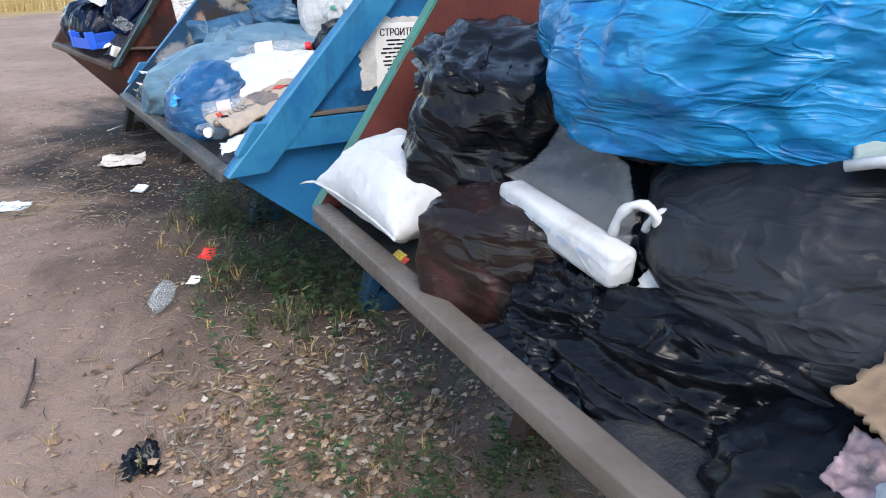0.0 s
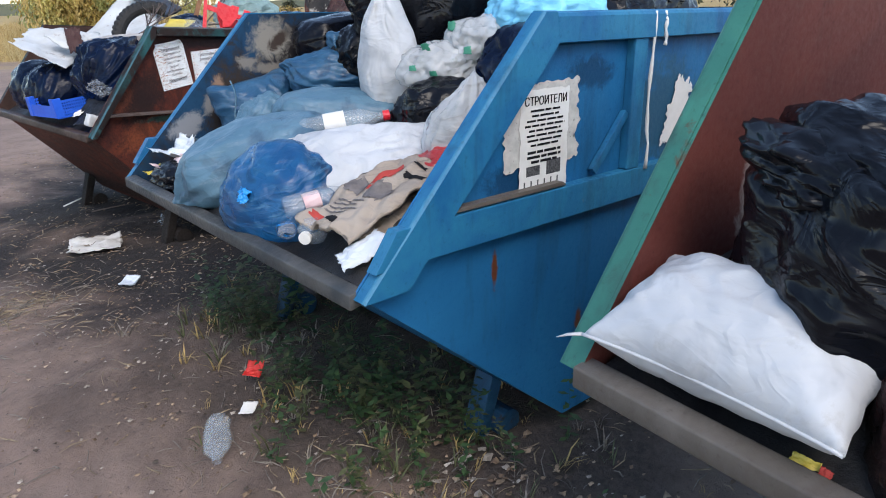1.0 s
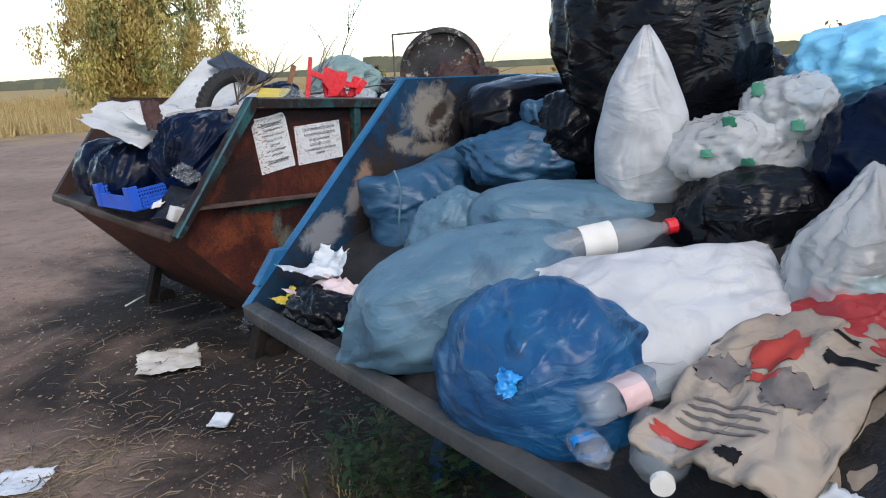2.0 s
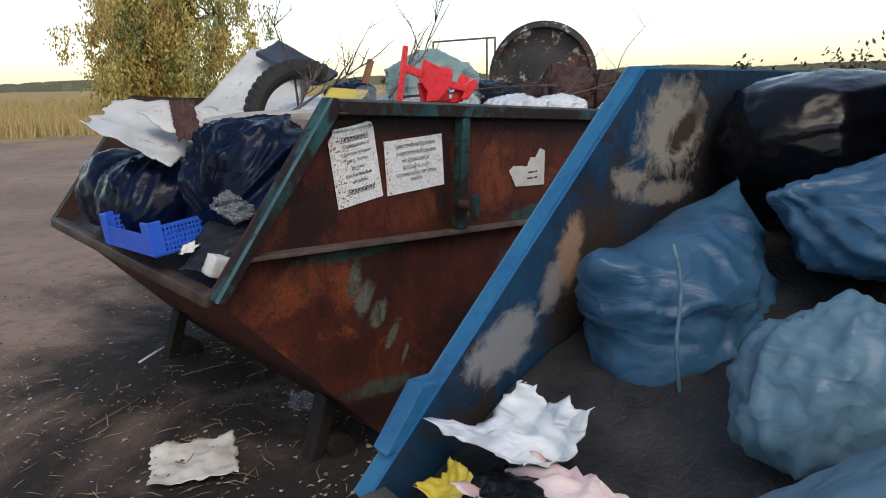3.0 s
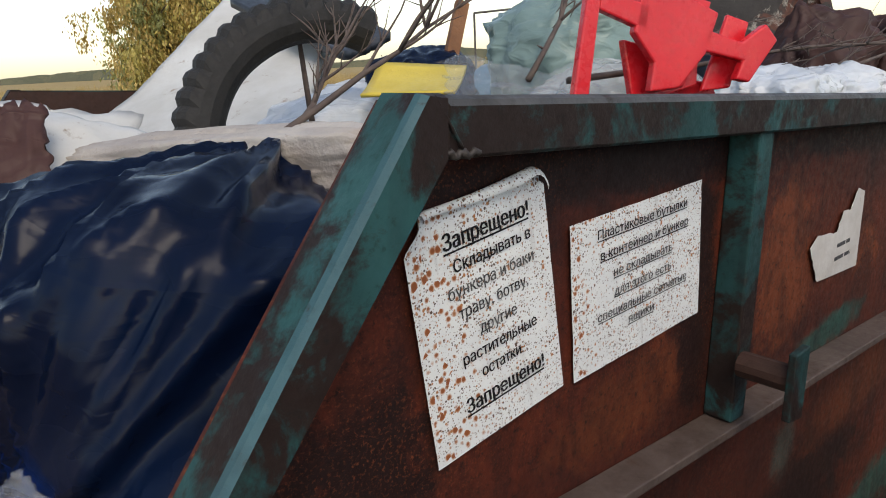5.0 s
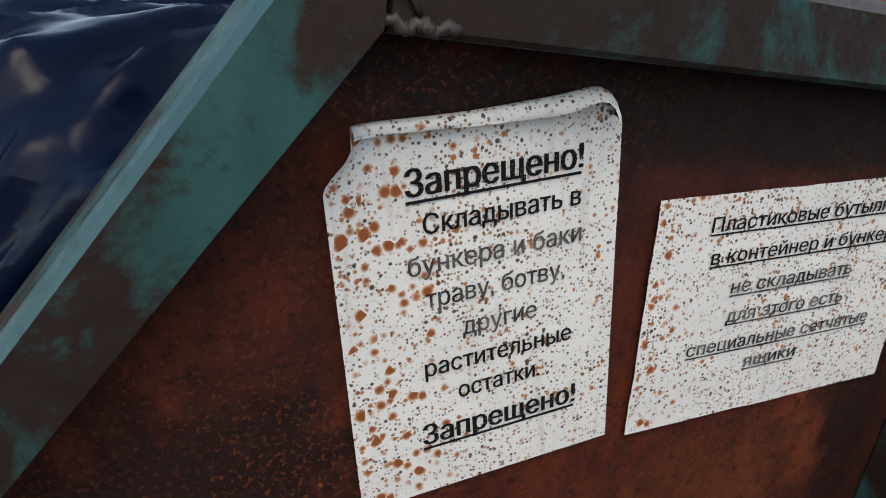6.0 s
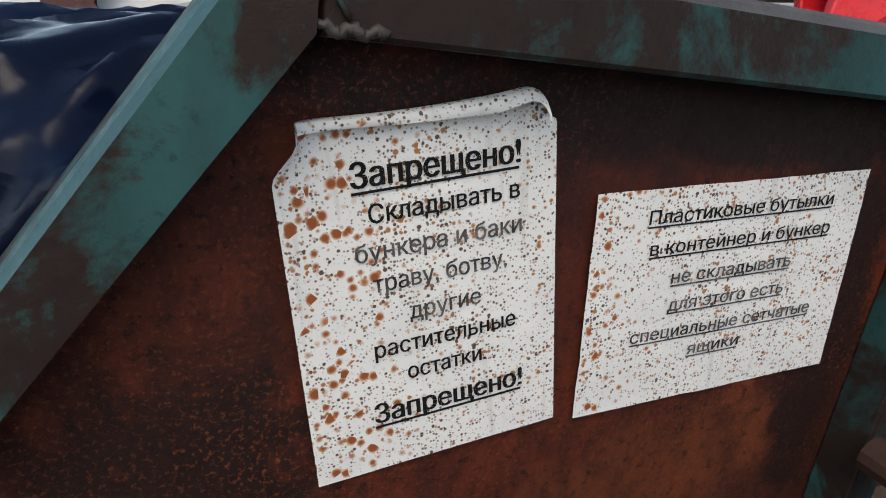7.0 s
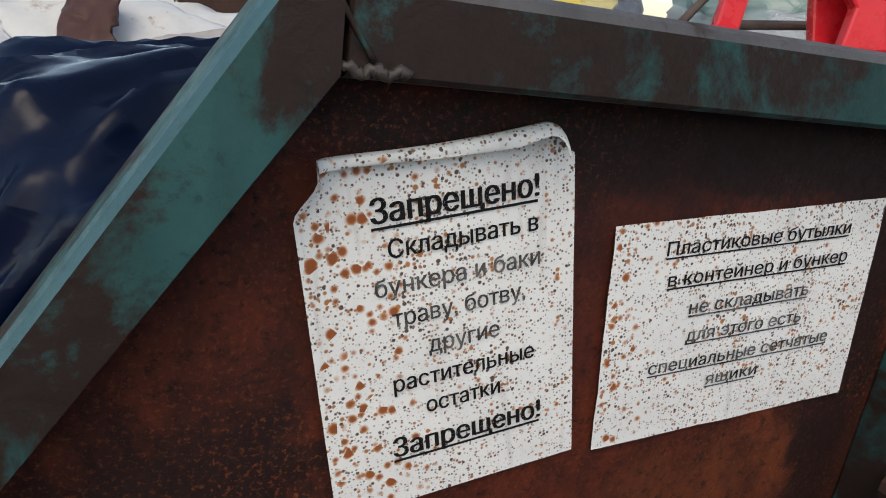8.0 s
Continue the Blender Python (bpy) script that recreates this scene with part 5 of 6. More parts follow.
sheet("plastic_flap", "dusty black plastic flap by the lip", "film", [(1.66, 5.52, 0.84), (1.80, 5.56, 0.97), (1.92, 5.34, 0.98), (1.72, 5.31, 0.84)], DULL_BLACK, 0.004, 0.06, 0.08, 0.06, 34)
sheet("paper_scrap", "dirty white paper scrap by the crate", "paper scrap", [(1.68, 5.55, 0.875), (1.71, 5.58, 0.895), (1.77, 5.54, 0.915), (1.71, 5.51, 0.885)], PAPER, 0.002, 0.08, 0.12, 0.15, 35)
# Stands for a crushed, cup-like white carton, given the foam material.
bag("crushed_carton", "crushed cup-like white foam carton in the corner", (1.72, 5.34, 0.86), (0.042, 0.03, 0.046), (10, 20, 10), FOAM, 51, 0.8, 0.08, 0.03, None, "polystyrene", 4)


def chair(m):
    """A broken stacking chair, legs up: leg, crossbar, seat piece with slots, second leg."""
    e = thing("plastic_chair", "broken bright red plastic chair lying legs up", "chair", m)
    def plate(name, pts, y0=-0.008, y1=0.008):
        bm = bmesh.new()
        prism(bm, pts, y0, y1, bevel=0.003)
        return part(name, bm, RED_PLASTIC, e, smooth=False)
    plate("leg", [(0.0, 0.0), (0.025, 0.0), (0.075, 0.215), (0.055, 0.22)])
    plate("crossbar", [(0.060, 0.150), (0.052, 0.120), (0.125, 0.085), (0.135, 0.118)])
    plate("seat", [(0.13, 0.165), (0.25, 0.100), (0.225, 0.045), (0.175, 0.0), (0.125, 0.0), (0.135, 0.04), (0.105, 0.085)])
    plate("leg", [(0.225, 0.080), (0.29, 0.055), (0.335, 0.078), (0.355, 0.052), (0.30, -0.005), (0.275, 0.002), (0.29, 0.028), (0.222, 0.048)])
    plate("slat", [(0.150, 0.0), (0.205, 0.0), (0.262, 0.120), (0.215, 0.135)], 0.022, 0.030)
    plate("slat", [(0.235, -0.01), (0.290, -0.01), (0.330, 0.085), (0.290, 0.100)], 0.022, 0.030)
    plate("apron", [(0.11, 0.08), (0.24, 0.04), (0.235, 0.0), (0.12, -0.02)], 0.03, 0.045)
    plate("leg", [(0.20, 0.02), (0.28, 0.0), (0.30, -0.06), (0.19, -0.06)], 0.05, 0.065)
    return e


cx = Vector((0.37, -0.15, 0.02)).normalized()
cz = Vector((0.0, 0.09, 1.0))
cz = (cz - cx * cz.dot(cx)).normalized()
cy = cz.cross(cx)
chair(Matrix.Translation((2.535, 5.425, 1.335)) @ Matrix((cx, cy, cz)).transposed().to_4x4())


def drum(m, R, L):
    e = thing("steel_drum", "old steel drum with flaked black enamel", "drum", m)
    bm = bmesh.new()
    prof = [(0.0, R * 0.9), (0.0, R), (0.02, R * 1.03), (0.04, R), (L * 0.35, R), (L * 0.38, R * 1.03), (L * 0.41, R), (L, R), (L, 0.01)]
    rings = [[bm.verts.new((math.cos(2 * math.pi * k / 40) * r, math.sin(2 * math.pi * k / 40) * r, z)) for k in range(40)] for z, r in prof]
    for a, c in zip(rings, rings[1:]):
        for k in range(40):
            bm.faces.new((a[k], a[(k + 1) % 40], c[(k + 1) % 40], c[k]))
    part("shell", bm, DRUM, e, smooth=True)
    bm = bmesh.new()
    prof = [(0.002, R * 0.895), (0.02, R * 0.88), (0.0, R * 0.5), (-0.015, R * 0.2), (-0.015, 0.005)]
    rings = [[bm.verts.new((math.cos(2 * math.pi * k / 40) * r, math.sin(2 * math.pi * k / 40) * r, z)) for k in range(40)] for z, r in prof]
    for a, c in zip(rings, rings[1:]):
        for k in range(40):
            bm.faces.new((a[k], c[k], c[(k + 1) % 40], a[(k + 1) % 40]))
    part("end_plate", bm, DRUM, e, smooth=True)
    return e


drum(Matrix.Translation((4.16, 6.03, 1.44)) @ Vector((0.75, 0.62, -0.12)).to_track_quat("Z", "Y").to_matrix().to_4x4(), 0.315, 0.42)
bm = bmesh.new()
bar(bm, (2.74, 5.93, 1.36), (2.84, 5.98, 1.52), 0.03, 0.018, (0.3, 0.9, 0), 0.002)
tagged(part("wooden_stick", bm, WOOD, None), "short brown wooden stick in the heap", "stick")


def branch(label, start, way, length, seed, forks=9, thorn=False):
    rnd = random.Random(seed)
    e = thing("branch", label, "branch", Matrix.Identity(4))
    def grow(p, d, ln, r, depth):
        pts, n = [p], 6
        for k in range(n):
            d = (d + Vector((rnd.uniform(-1, 1), rnd.uniform(-1, 1), rnd.uniform(-0.7, 0.8))) * 0.16).normalized()
            pts.append(pts[-1] + d * ln / n)
        bm = bmesh.new()
        tube(bm, pts, [r * (1 - 0.75 * k / n) for k in range(n + 1)], 5)
        if thorn:
            for k in range(1, n):
                s = Vector((rnd.uniform(-1, 1), rnd.uniform(-1, 1), rnd.uniform(-1, 1))).normalized()
                tube(bm, [pts[k], pts[k] + s * 0.018], [r * 0.6, 0.0004], 4)
        part("stem" if depth == 0 else "twig", bm, TWIG, e, smooth=True)
        if depth < 2:
            for _ in range(forks if depth == 0 else 3):
                k = rnd.randint(1, n - 1)
                s = (d + Vector((rnd.uniform(-1, 1), rnd.uniform(-1, 1), rnd.uniform(-0.4, 1))) * 0.8).normalized()
                grow(pts[k], s, ln * rnd.uniform(0.25, 0.5), r * 0.5, depth + 1)
    grow(Vector(start), Vector(way).normalized(), length, 0.006, 0)
    return e


branch("dry bare forked twigs on the rubbish", (2.20, 5.66, 1.31), (1, -0.1, 0.35), 0.50, 1)
branch("dry bare forked twigs by the tyre", (2.26, 5.72, 1.31), (0.6, 0.2, 0.6), 0.35, 2)
branch("thin upright dry weed stalk", (2.42, 5.95, 1.30), (0.05, 0.05, 1), 0.45, 3, 3)
branch("long thorny branch over the rim", (2.62, 5.50, 1.36), (0.9, -0.1, 0.06), 0.75, 4, 4, True)
branch("thorny branch behind the chair", (2.66, 5.62, 1.36), (0.5, 0.1, 0.35), 0.5, 5, 5, True)
branch("dry branch over the back rim", (3.4, 5.50, 1.30), (1, -0.15, 0.12), 0.9, 6, 4)
branch("bare branch sticking up behind", (3.3, 6.3, 1.30), (0.5, -0.2, 1), 0.7, 7, 5)
branch("dry stalks on cardboard in the green skip", (1.70, 1.24, 1.300), (0.5, 0.1, 0.5), 0.3, 8, 9)
branch("dry stalks beside the blue bag", (1.76, 1.16, 1.320), (0.5, 0.2, 0.6), 0.28, 9, 9)

# ---- paper notices ----
def spotted_paper(name, margin):
    """Rain-streaked white paper with rust spots; the large ones gather within the margin from the left edge."""
    m, nt, b = nodes_of(name)
    col = mixed(nt, step(nt, noise_tex(nt, 14, 4), 0.3, 0.7), (0.70, 0.72, 0.71), (0.80, 0.82, 0.80))
    col = mixed(nt, step(nt, noise_tex(nt, 60, 3, 0.6, (1, 0.10, 1)), 0.58, 0.74), col, (0.58, 0.58, 0.56))
    large = noise_tex(nt, 105, 3, 0.55)
    zone = noise_tex(nt, 16, 3, 0.6)
    co = nt.nodes.new("ShaderNodeTexCoord")
    xyz = nt.nodes.new("ShaderNodeSeparateXYZ")
    nt.links.new(co.outputs["Object"], xyz.inputs[0])
    side = nt.nodes.new("ShaderNodeMath")
    side.operation, side.inputs[1].default_value = 'MULTIPLY_ADD', 0.10
    nt.links.new(zone, side.inputs[0])
    nt.links.new(xyz.outputs[0], side.inputs[2])
    near_edge = step(nt, side.outputs[0], margin + 0.085, margin + 0.035)

    def dots(scale, most, soft, where, floor):
        """Round spots of random size, more and larger where the mask is high."""
        v = nt.nodes.new("ShaderNodeTexVoronoi")
        v.inputs["Scale"].default_value = scale
        nt.links.new(co.outputs["Object"], v.inputs["Vector"])
        sp = nt.nodes.new("ShaderNodeSeparateColor")
        nt.links.new(v.outputs["Color"], sp.inputs[0])
        size = nt.nodes.new("ShaderNodeMath")
        size.operation, size.inputs[1].default_value = 'POWER', 2.4
        nt.links.new(sp.outputs[0], size.inputs[0])
        grow = nt.nodes.new("ShaderNodeMapRange")
        grow.inputs[3].default_value, grow.inputs[4].default_value = most * floor, most
        nt.links.new(where, grow.inputs[0])
        rad = nt.nodes.new("ShaderNodeMath")
        rad.operation = 'MULTIPLY'
        nt.links.new(size.outputs[0], rad.inputs[0])
        nt.links.new(grow.outputs[0], rad.inputs[1])
        wob = nt.nodes.new("ShaderNodeMath")
        wob.operation, wob.inputs[1].default_value = 'MULTIPLY_ADD', 0.35
        nt.links.new(large, wob.inputs[0])
        nt.links.new(v.outputs["Distance"], wob.inputs[2])
        gap = nt.nodes.new("ShaderNodeMath")
        gap.operation = 'SUBTRACT'
        nt.links.new(rad.outputs[0], gap.inputs[0])
        nt.links.new(wob.outputs[0], gap.inputs[1])
        return step(nt, gap.outputs[0], -0.175 - soft, -0.175 + soft)

    patchy = step(nt, zone, 0.38, 0.62)
    col = mixed(nt, dots(420, 0.62, 0.12, patchy, 0.55), col, (0.20, 0.13, 0.09))
    col = mixed(nt, dots(300, 0.60, 0.10, patchy, 0.45), col, (0.09, 0.055, 0.04))
    col = mixed(nt, dots(210, 0.52, 0.10, patchy, 0.40), col, (0.38, 0.15, 0.045))
    col = mixed(nt, dots(135, 0.68, 0.18, near_edge, 0.34), col, (0.52, 0.22, 0.07))
    col = mixed(nt, dots(135, 0.55, 0.12, near_edge, 0.26), col, (0.27, 0.075, 0.020))
    nt.links.new(col, b.inputs["Base Color"])
    b.inputs["Roughness"].default_value = 0.6
    bumped(nt, b, [noise_tex(nt, 40, 4)], 0.15, 0.002)
    return m


NOTICE = spotted_paper("rust_spotted_notice_paper", 0.055)
NOTICE_FINE = spotted_paper("finely_rust_spotted_notice_paper", 0.012)
OLD_NOTICE = plain("weathered_notice_paper", (0.62, 0.60, 0.56), (0.52, 0.49, 0.45), 0.8, 16, speck=(0.30, 0.22, 0.17), speck_at=0.64)


def frame_of(o, u, v):
    u = Vector(u).normalized()
    v = (Vector(v) - u * Vector(v).dot(u)).normalized()
    return Matrix.Translation(o) @ Matrix((u, v, u.cross(v))).transposed().to_4x4()


def lift(u, v, curl):
    """How far a curling sheet stands off the wall."""
    lf = max(0.0, 1 - u * 4)
    return curl * (0.30 * lf ** 2 * min(1, v * 1.4) + 0.10 * max(0.0, v - 0.6))


def notice(label, m, w, h, material, curl=0.0, rag=0.0, seed=1):
    """A paper sheet in its own x (along) and y (up), z out of the wall; with a curl its top edge rolls towards the viewer."""
    bm = bmesh.new()
    nu, nv = 30, 60 if curl else 40
    g = []
    for j in range(nv + 1):
        row = []
        for i in range(nu + 1):
            u, v = i / nu, j / nv
            x, y = u * w, v * h
            if rag:
                if i in (0, nu):
                    x += rag * noise.noise(Vector((v * 5, seed, i))) + rag * 0.6 * noise.noise(Vector((v * 16, seed, i)))
                if j in (0, nv):
                    y += rag * noise.noise(Vector((u * 5, j, seed))) + rag * 0.6 * noise.noise(Vector((u * 14, j, seed)))
            z = lift(u, v, curl)
            if curl:
                start = h * (0.918 - 0.012 * math.sin(u * 3.0) - 0.05 * max(0.0, (u - 0.84) / 0.16) ** 2)
                r = 0.0045 + 0.0065 * u ** 3
                if y > start:
                    a = min((y - start) / r, 3.9)
                    y = start + r * math.sin(a)
                    z += r * (1 - math.cos(a))
                    x -= 0.016 * max(0.0, (u - 0.82) / 0.18) ** 2
                edge = max(0.0, 1 - u * 5)
                k = min(1.0, max(0.0, (v - 0.80) / 0.09))
                x += 0.017 * edge ** 2 * k * k * (3 - 2 * k)
                z += 0.008 * edge ** 2 * k
            z += 0.0007 * noise.noise(Vector((u * 4, v * 5, seed * 3.1))) + 0.0009
            row.append(bm.verts.new((x, y, z)))
        g.append(row)
    for j in range(nv):
        for i in range(nu):
            bm.faces.new((g[j][i], g[j][i + 1], g[j + 1][i + 1], g[j + 1][i]))
    ob = part("paper_notice", bm, material, None, smooth=True)
    ob.matrix_world = m
    return tagged(ob, label, "notice", "paper notices on the skips")


def torn_scrap(label, outline, y, material, seed):
    """A scrap of paper on the wall with its own torn outline in (x, z)."""
    x0, z0 = min(p[0] for p in outline), min(p[1] for p in outline)
    pts = []
    for k, (p, q) in enumerate(zip(outline, outline[1:] + outline[:1])):
        for i in range(5):
            t = i / 5
            w = 0.006 if 0 < i else 0.0
            n = noise.noise(Vector((k * 3.1 + i * 0.9, seed, 2)))
            pts.append((p[0] + (q[0] - p[0]) * t + w * n - x0, p[1] + (q[1] - p[1]) * t + w * noise.noise(Vector((k, i * 1.3, seed))) - z0))
    bm = bmesh.new()
    prism(bm, pts, -0.0016, -0.0008)
    ob = part("paper_notice", bm, material, None)
    ob.matrix_world = Matrix.Translation((x0, y, z0))
    return tagged(ob, label, "notice", "paper notices on the skips")


def letters(words):
    """A flat mesh of the words: the letters' outlines, filled by the even-odd rule."""
    cu = bpy.data.curves.new("words", "FONT")
    cu.body, cu.size, cu.resolution_u = words, 1.0, 3
    tmp = new("words", cu)
    bpy.context.view_layer.update()
    for ob in bpy.context.view_layer.objects:
        ob.select_set(ob == tmp)
    bpy.context.view_layer.objects.active = tmp
    bpy.ops.object.convert(target='CURVE')
    tmp = bpy.context.view_layer.objects.active
    pts, edges = [], []
    for sp in tmp.data.splines:
        loop = []
        bp = sp.bezier_points
        for k in range(len(bp)):
            a, c = bp[k], bp[(k + 1) % len(bp)]
            seg = geometry.interpolate_bezier(a.co, a.handle_right, c.handle_left, c.co, 5)[:-1]
            straight = abs((c.co - a.co).length - (a.handle_right - a.co).length - (c.handle_left - a.handle_right).length - (c.co - c.handle_left).length) < 1e-5
            loop += [Vector(p[:2]) for p in (seg[:1] if straight else seg)]
        o = len(pts)
        pts += loop
        edges += [(o + k, o + (k + 1) % len(loop)) for k in range(len(loop))]
    bpy.data.objects.remove(tmp)
    vs, _, fs = geometry.delaunay_2d_cdt(pts, edges, [], 0, 1e-6)[:3]
    a = np.array([pts[e[0]] for e in edges])
    c = np.array([pts[e[1]] for e in edges])
    dy = np.where(c[:, 1] == a[:, 1], 1.0, c[:, 1] - a[:, 1])
    keep = []
    for f in fs:
        m = sum((vs[k] for k in f), Vector((0, 0))) / len(f)
        over = (a[:, 1] > m.y) != (c[:, 1] > m.y)
        hit = m.x < (c[:, 0] - a[:, 0]) * (m.y - a[:, 1]) / dy + a[:, 0]
        if np.count_nonzero(over & hit) % 2:
            keep.append(f)
    me = bpy.data.meshes.new("words")
    me.from_pydata([(v.x, v.y, 0) for v in vs], [], keep)
    return me


def line_of_text(owner, words, x, y, width, cap, material, under=False, bold=0.0, curl=0.0, z=0.0020):
    me = letters(words)
    xs = [v.co.x for v in me.vertices]
    lo, hi = min(xs), max(xs)
    k = width / (hi - lo)
    for v in me.vertices:
        v.co = Vector(((v.co.x - lo) * k + x - width / 2, v.co.y * cap / 0.73 + y, 0))
        v.co.z = z + lift(v.co.x / 0.21, v.co.y / 0.297, curl)
    bm = bmesh.new()
    bm.from_mesh(me)
    bmesh.ops.split_edges(bm, edges=bm.edges[:])
    for k, f in enumerate(bm.faces):
        for v in f.verts:
            v.co.z += 0.00002 * (k % 9)
    if bold:
        extra = bmesh.ops.duplicate(bm, geom=bm.faces[:])["geom"]
        for v in extra:
            if isinstance(v, bmesh.types.BMVert):
                v.co.x += cap * bold * 6
                v.co.z += 0.0002
    ob = part("printed_line", bm, material, owner)
    if under:
        bm = bmesh.new()
        prism(bm, [(x - width / 2, z - 0.0002), (x + width / 2, z - 0.0002), (x + width / 2, z), (x - width / 2, z)], y - cap * 0.26, y - cap * 0.15)
        zz = lift(x / 0.21, y / 0.297, curl)
        bm.verts.ensure_lookup_table()
        for v in bm.verts:
            v.co = Vector((v.co.x, v.co.y, v.co.z + zz))
        part("underline", bm, material, owner)
    return ob


def text_bars(owner, w, h, rows, material, seed, x0=0.1, x1=0.9, y0=0.12, y1=0.88, fill=0.5, upright=False):
    rnd = random.Random(seed)
    for r in range(rows):
        y = h * (y1 - (y1 - y0) * (r + 0.5) / rows)
        half = w * (x1 - x0) / 2 * rnd.uniform(0.6, 1.0)
        c = w * (x0 + x1) / 2
        t = h * (y1 - y0) / rows * fill / 2
        bm = bmesh.new()
        x = c - half
        while x < c + half:
            e = min(c + half, x + w * rnd.uniform(0.10, 0.28))
            if upright:
                prism(bm, [(x, y - t), (e, y - t), (e, y + t), (x, y + t)], -0.0021, -0.0018)
            else:
                prism(bm, [(x, 0.0018), (e, 0.0018), (e, 0.0021), (x, 0.0021)], y - t, y + t)
            x = e + w * 0.025
        part("print_bar", bm, material, owner)


WALL_Y = 5.2805
n1 = notice("white rust-spotted printed notice curling at its top", frame_of((2.149, WALL_Y, 0.992), (0.99, 0, 0.130), (-0.130, 0, 0.99)), 0.199, 0.297, NOTICE, 0.016)
for words, x0, x1, y, cap, mt, un, bo in (("Запрещено!", 0.0487, 0.1690, 0.2265, 0.0175, DARK_INK, True, 0.013), ("Складывать в", 0.0584, 0.1687, 0.2010, 0.0135, DARK_INK, False, 0.007), ("бункера и баки", 0.0468, 0.1701, 0.1745, 0.0135, FADED_INK, False, 0.005), ("траву, ботву,", 0.0569, 0.1578, 0.1500, 0.0135, FADED_INK, False, 0.005), ("другие", 0.0815, 0.1363, 0.1240, 0.0135, FADED_INK, False, 0.005), ("растительные", 0.0531, 0.1641, 0.0985, 0.0135, DARK_INK, False, 0.006), ("остатки.", 0.0762, 0.1388, 0.0750, 0.0135, DARK_INK, False, 0.007), ("Запрещено!", 0.0479, 0.1683, 0.0430, 0.0170, DARK_INK, True, 0.013)):
    line_of_text(n1, words, (x0 + x1) / 2, y, x1 - x0, cap, mt, un, bo, 0.016)
n2 = notice("white rust-spotted landscape notice with underlined lines", frame_of((2.366, WALL_Y, 1.013), (0.297, 0, 0.013), (-0.014, 0, 0.205)), 0.284, 0.199, NOTICE_FINE, 0, 0.001, 2)
for words, x0, x1, y in (("Пластиковые бутылки", 0.0497, 0.2449, 0.1700), ("в контейнер и бункер", 0.0547, 0.2486, 0.1432), ("не складывать", 0.0804, 0.2104, 0.1155), ("для этого есть", 0.0813, 0.2083, 0.0896), ("специальные сетчатые", 0.0472, 0.2471, 0.0640), ("ящики", 0.1102, 0.1673, 0.0428)):
    line_of_text(n2, words, (x0 + x1) / 2, y, x1 - x0, 0.0120, DARK_INK if y > 0.13 else FADED_INK, True, 0.004)
n3 = torn_scrap("torn scrap of a white notice", [(3.030, 1.040), (3.049, 1.005), (3.075, 0.966), (3.267, 0.954), (3.268, 1.109), (3.235, 1.120), (3.205, 1.082), (3.170, 1.085), (3.147, 1.048), (3.060, 1.058)], WALL_Y, OLD_NOTICE, 3)
text_bars(n3, 0.20, 0.13, 2, GREY_INK, 3, 0.55, 1.0, 0.2, 0.6, 0.3, True)
n4 = notice("white portrait notice, weathered and unreadable", frame_of((3.648, WALL_Y, 0.918), (1, 0, -0.05), (0.02, 0, 1)), 0.208, 0.285, OLD_NOTICE, 0, 0.004, 4)
text_bars(n4, 0.208, 0.285, 8, GREY_INK, 4, fill=0.35)
n5 = torn_scrap("narrow torn strip of a notice", [(4.311, 1.112), (4.275, 1.062), (4.312, 1.010), (4.254, 0.958), (4.267, 0.920), (4.380, 0.910), (4.400, 0.961), (4.445, 1.017), (4.416, 1.095)], WALL_Y, OLD_NOTICE, 5)
n6 = notice("white weathered notice near the skip's back", frame_of((4.530, WALL_Y, 0.855), (1, 0, -0.05), (0.0, 0, 1)), 0.18, 0.275, OLD_NOTICE, 0, 0.008, 6)
text_bars(n6, 0.18, 0.275, 8, GREY_INK, 6, fill=0.35)
# on the blue skip's wall, in the skip's own axes
def on_blue(x, z, lean=0.0):
    return SKIP_BLUE @ Matrix.Translation((x, -0.004, z)) @ pose(0, 0, 0, 90, 0, 0) @ pose(0, 0, 0, 0, 0, lean)


p0 = notice("torn pale backing of an old poster", on_blue(0.525, 1.015), 0.33, 0.245, plain("grey_torn_backing", (0.40, 0.39, 0.36), (0.54, 0.52, 0.48), 0.85, 22, speck=(0.22, 0.20, 0.18), speck_at=0.6), 0, 0.022, 7)
p1 = notice("black and white printed poster, torn off below", on_blue(0.59, 0.925) @ Matrix.Translation((0, 0, 0.003)), 0.215, 0.315, PAPER, 0, 0.006, 8)
line_of_text(p1, "СТРОИТЕЛИ", 0.108, 0.270, 0.185, 0.026, DARK_INK, False, 0.012)
text_bars(p1, 0.215, 0.315, 8, DARK_INK, 8, 0.06, 0.94, 0.46, 0.83, 0.42)
text_bars(p1, 0.215, 0.315, 3, DARK_INK, 9, 0.06, 0.94, 0.30, 0.44, 0.55)
bm = bmesh.new()
prism(bm, [(0.12, 0.0014), (0.185, 0.0014), (0.185, 0.0016), (0.12, 0.0016)], 0.055, 0.10)
prism(bm, [(0.03, 0.0014), (0.09, 0.0014), (0.09, 0.0016), (0.03, 0.0016)], 0.06, 0.09)
part("print_bar", bm, GREY_INK, p1)
for k in range(6):
    bm = bmesh.new()
    x = 0.02 + 0.03 * k
    prism(bm, [(x, 0.0014), (x + 0.006, 0.0014), (x + 0.006, 0.0016), (x, 0.0016)], 0.005, 0.045)
    part("print_bar", bm, GREY_INK, p1)
notice("torn white scrap of a poster", on_blue(1.335, 1.00, -20), 0.10, 0.24, PAPER, 0, 0.045, 11)
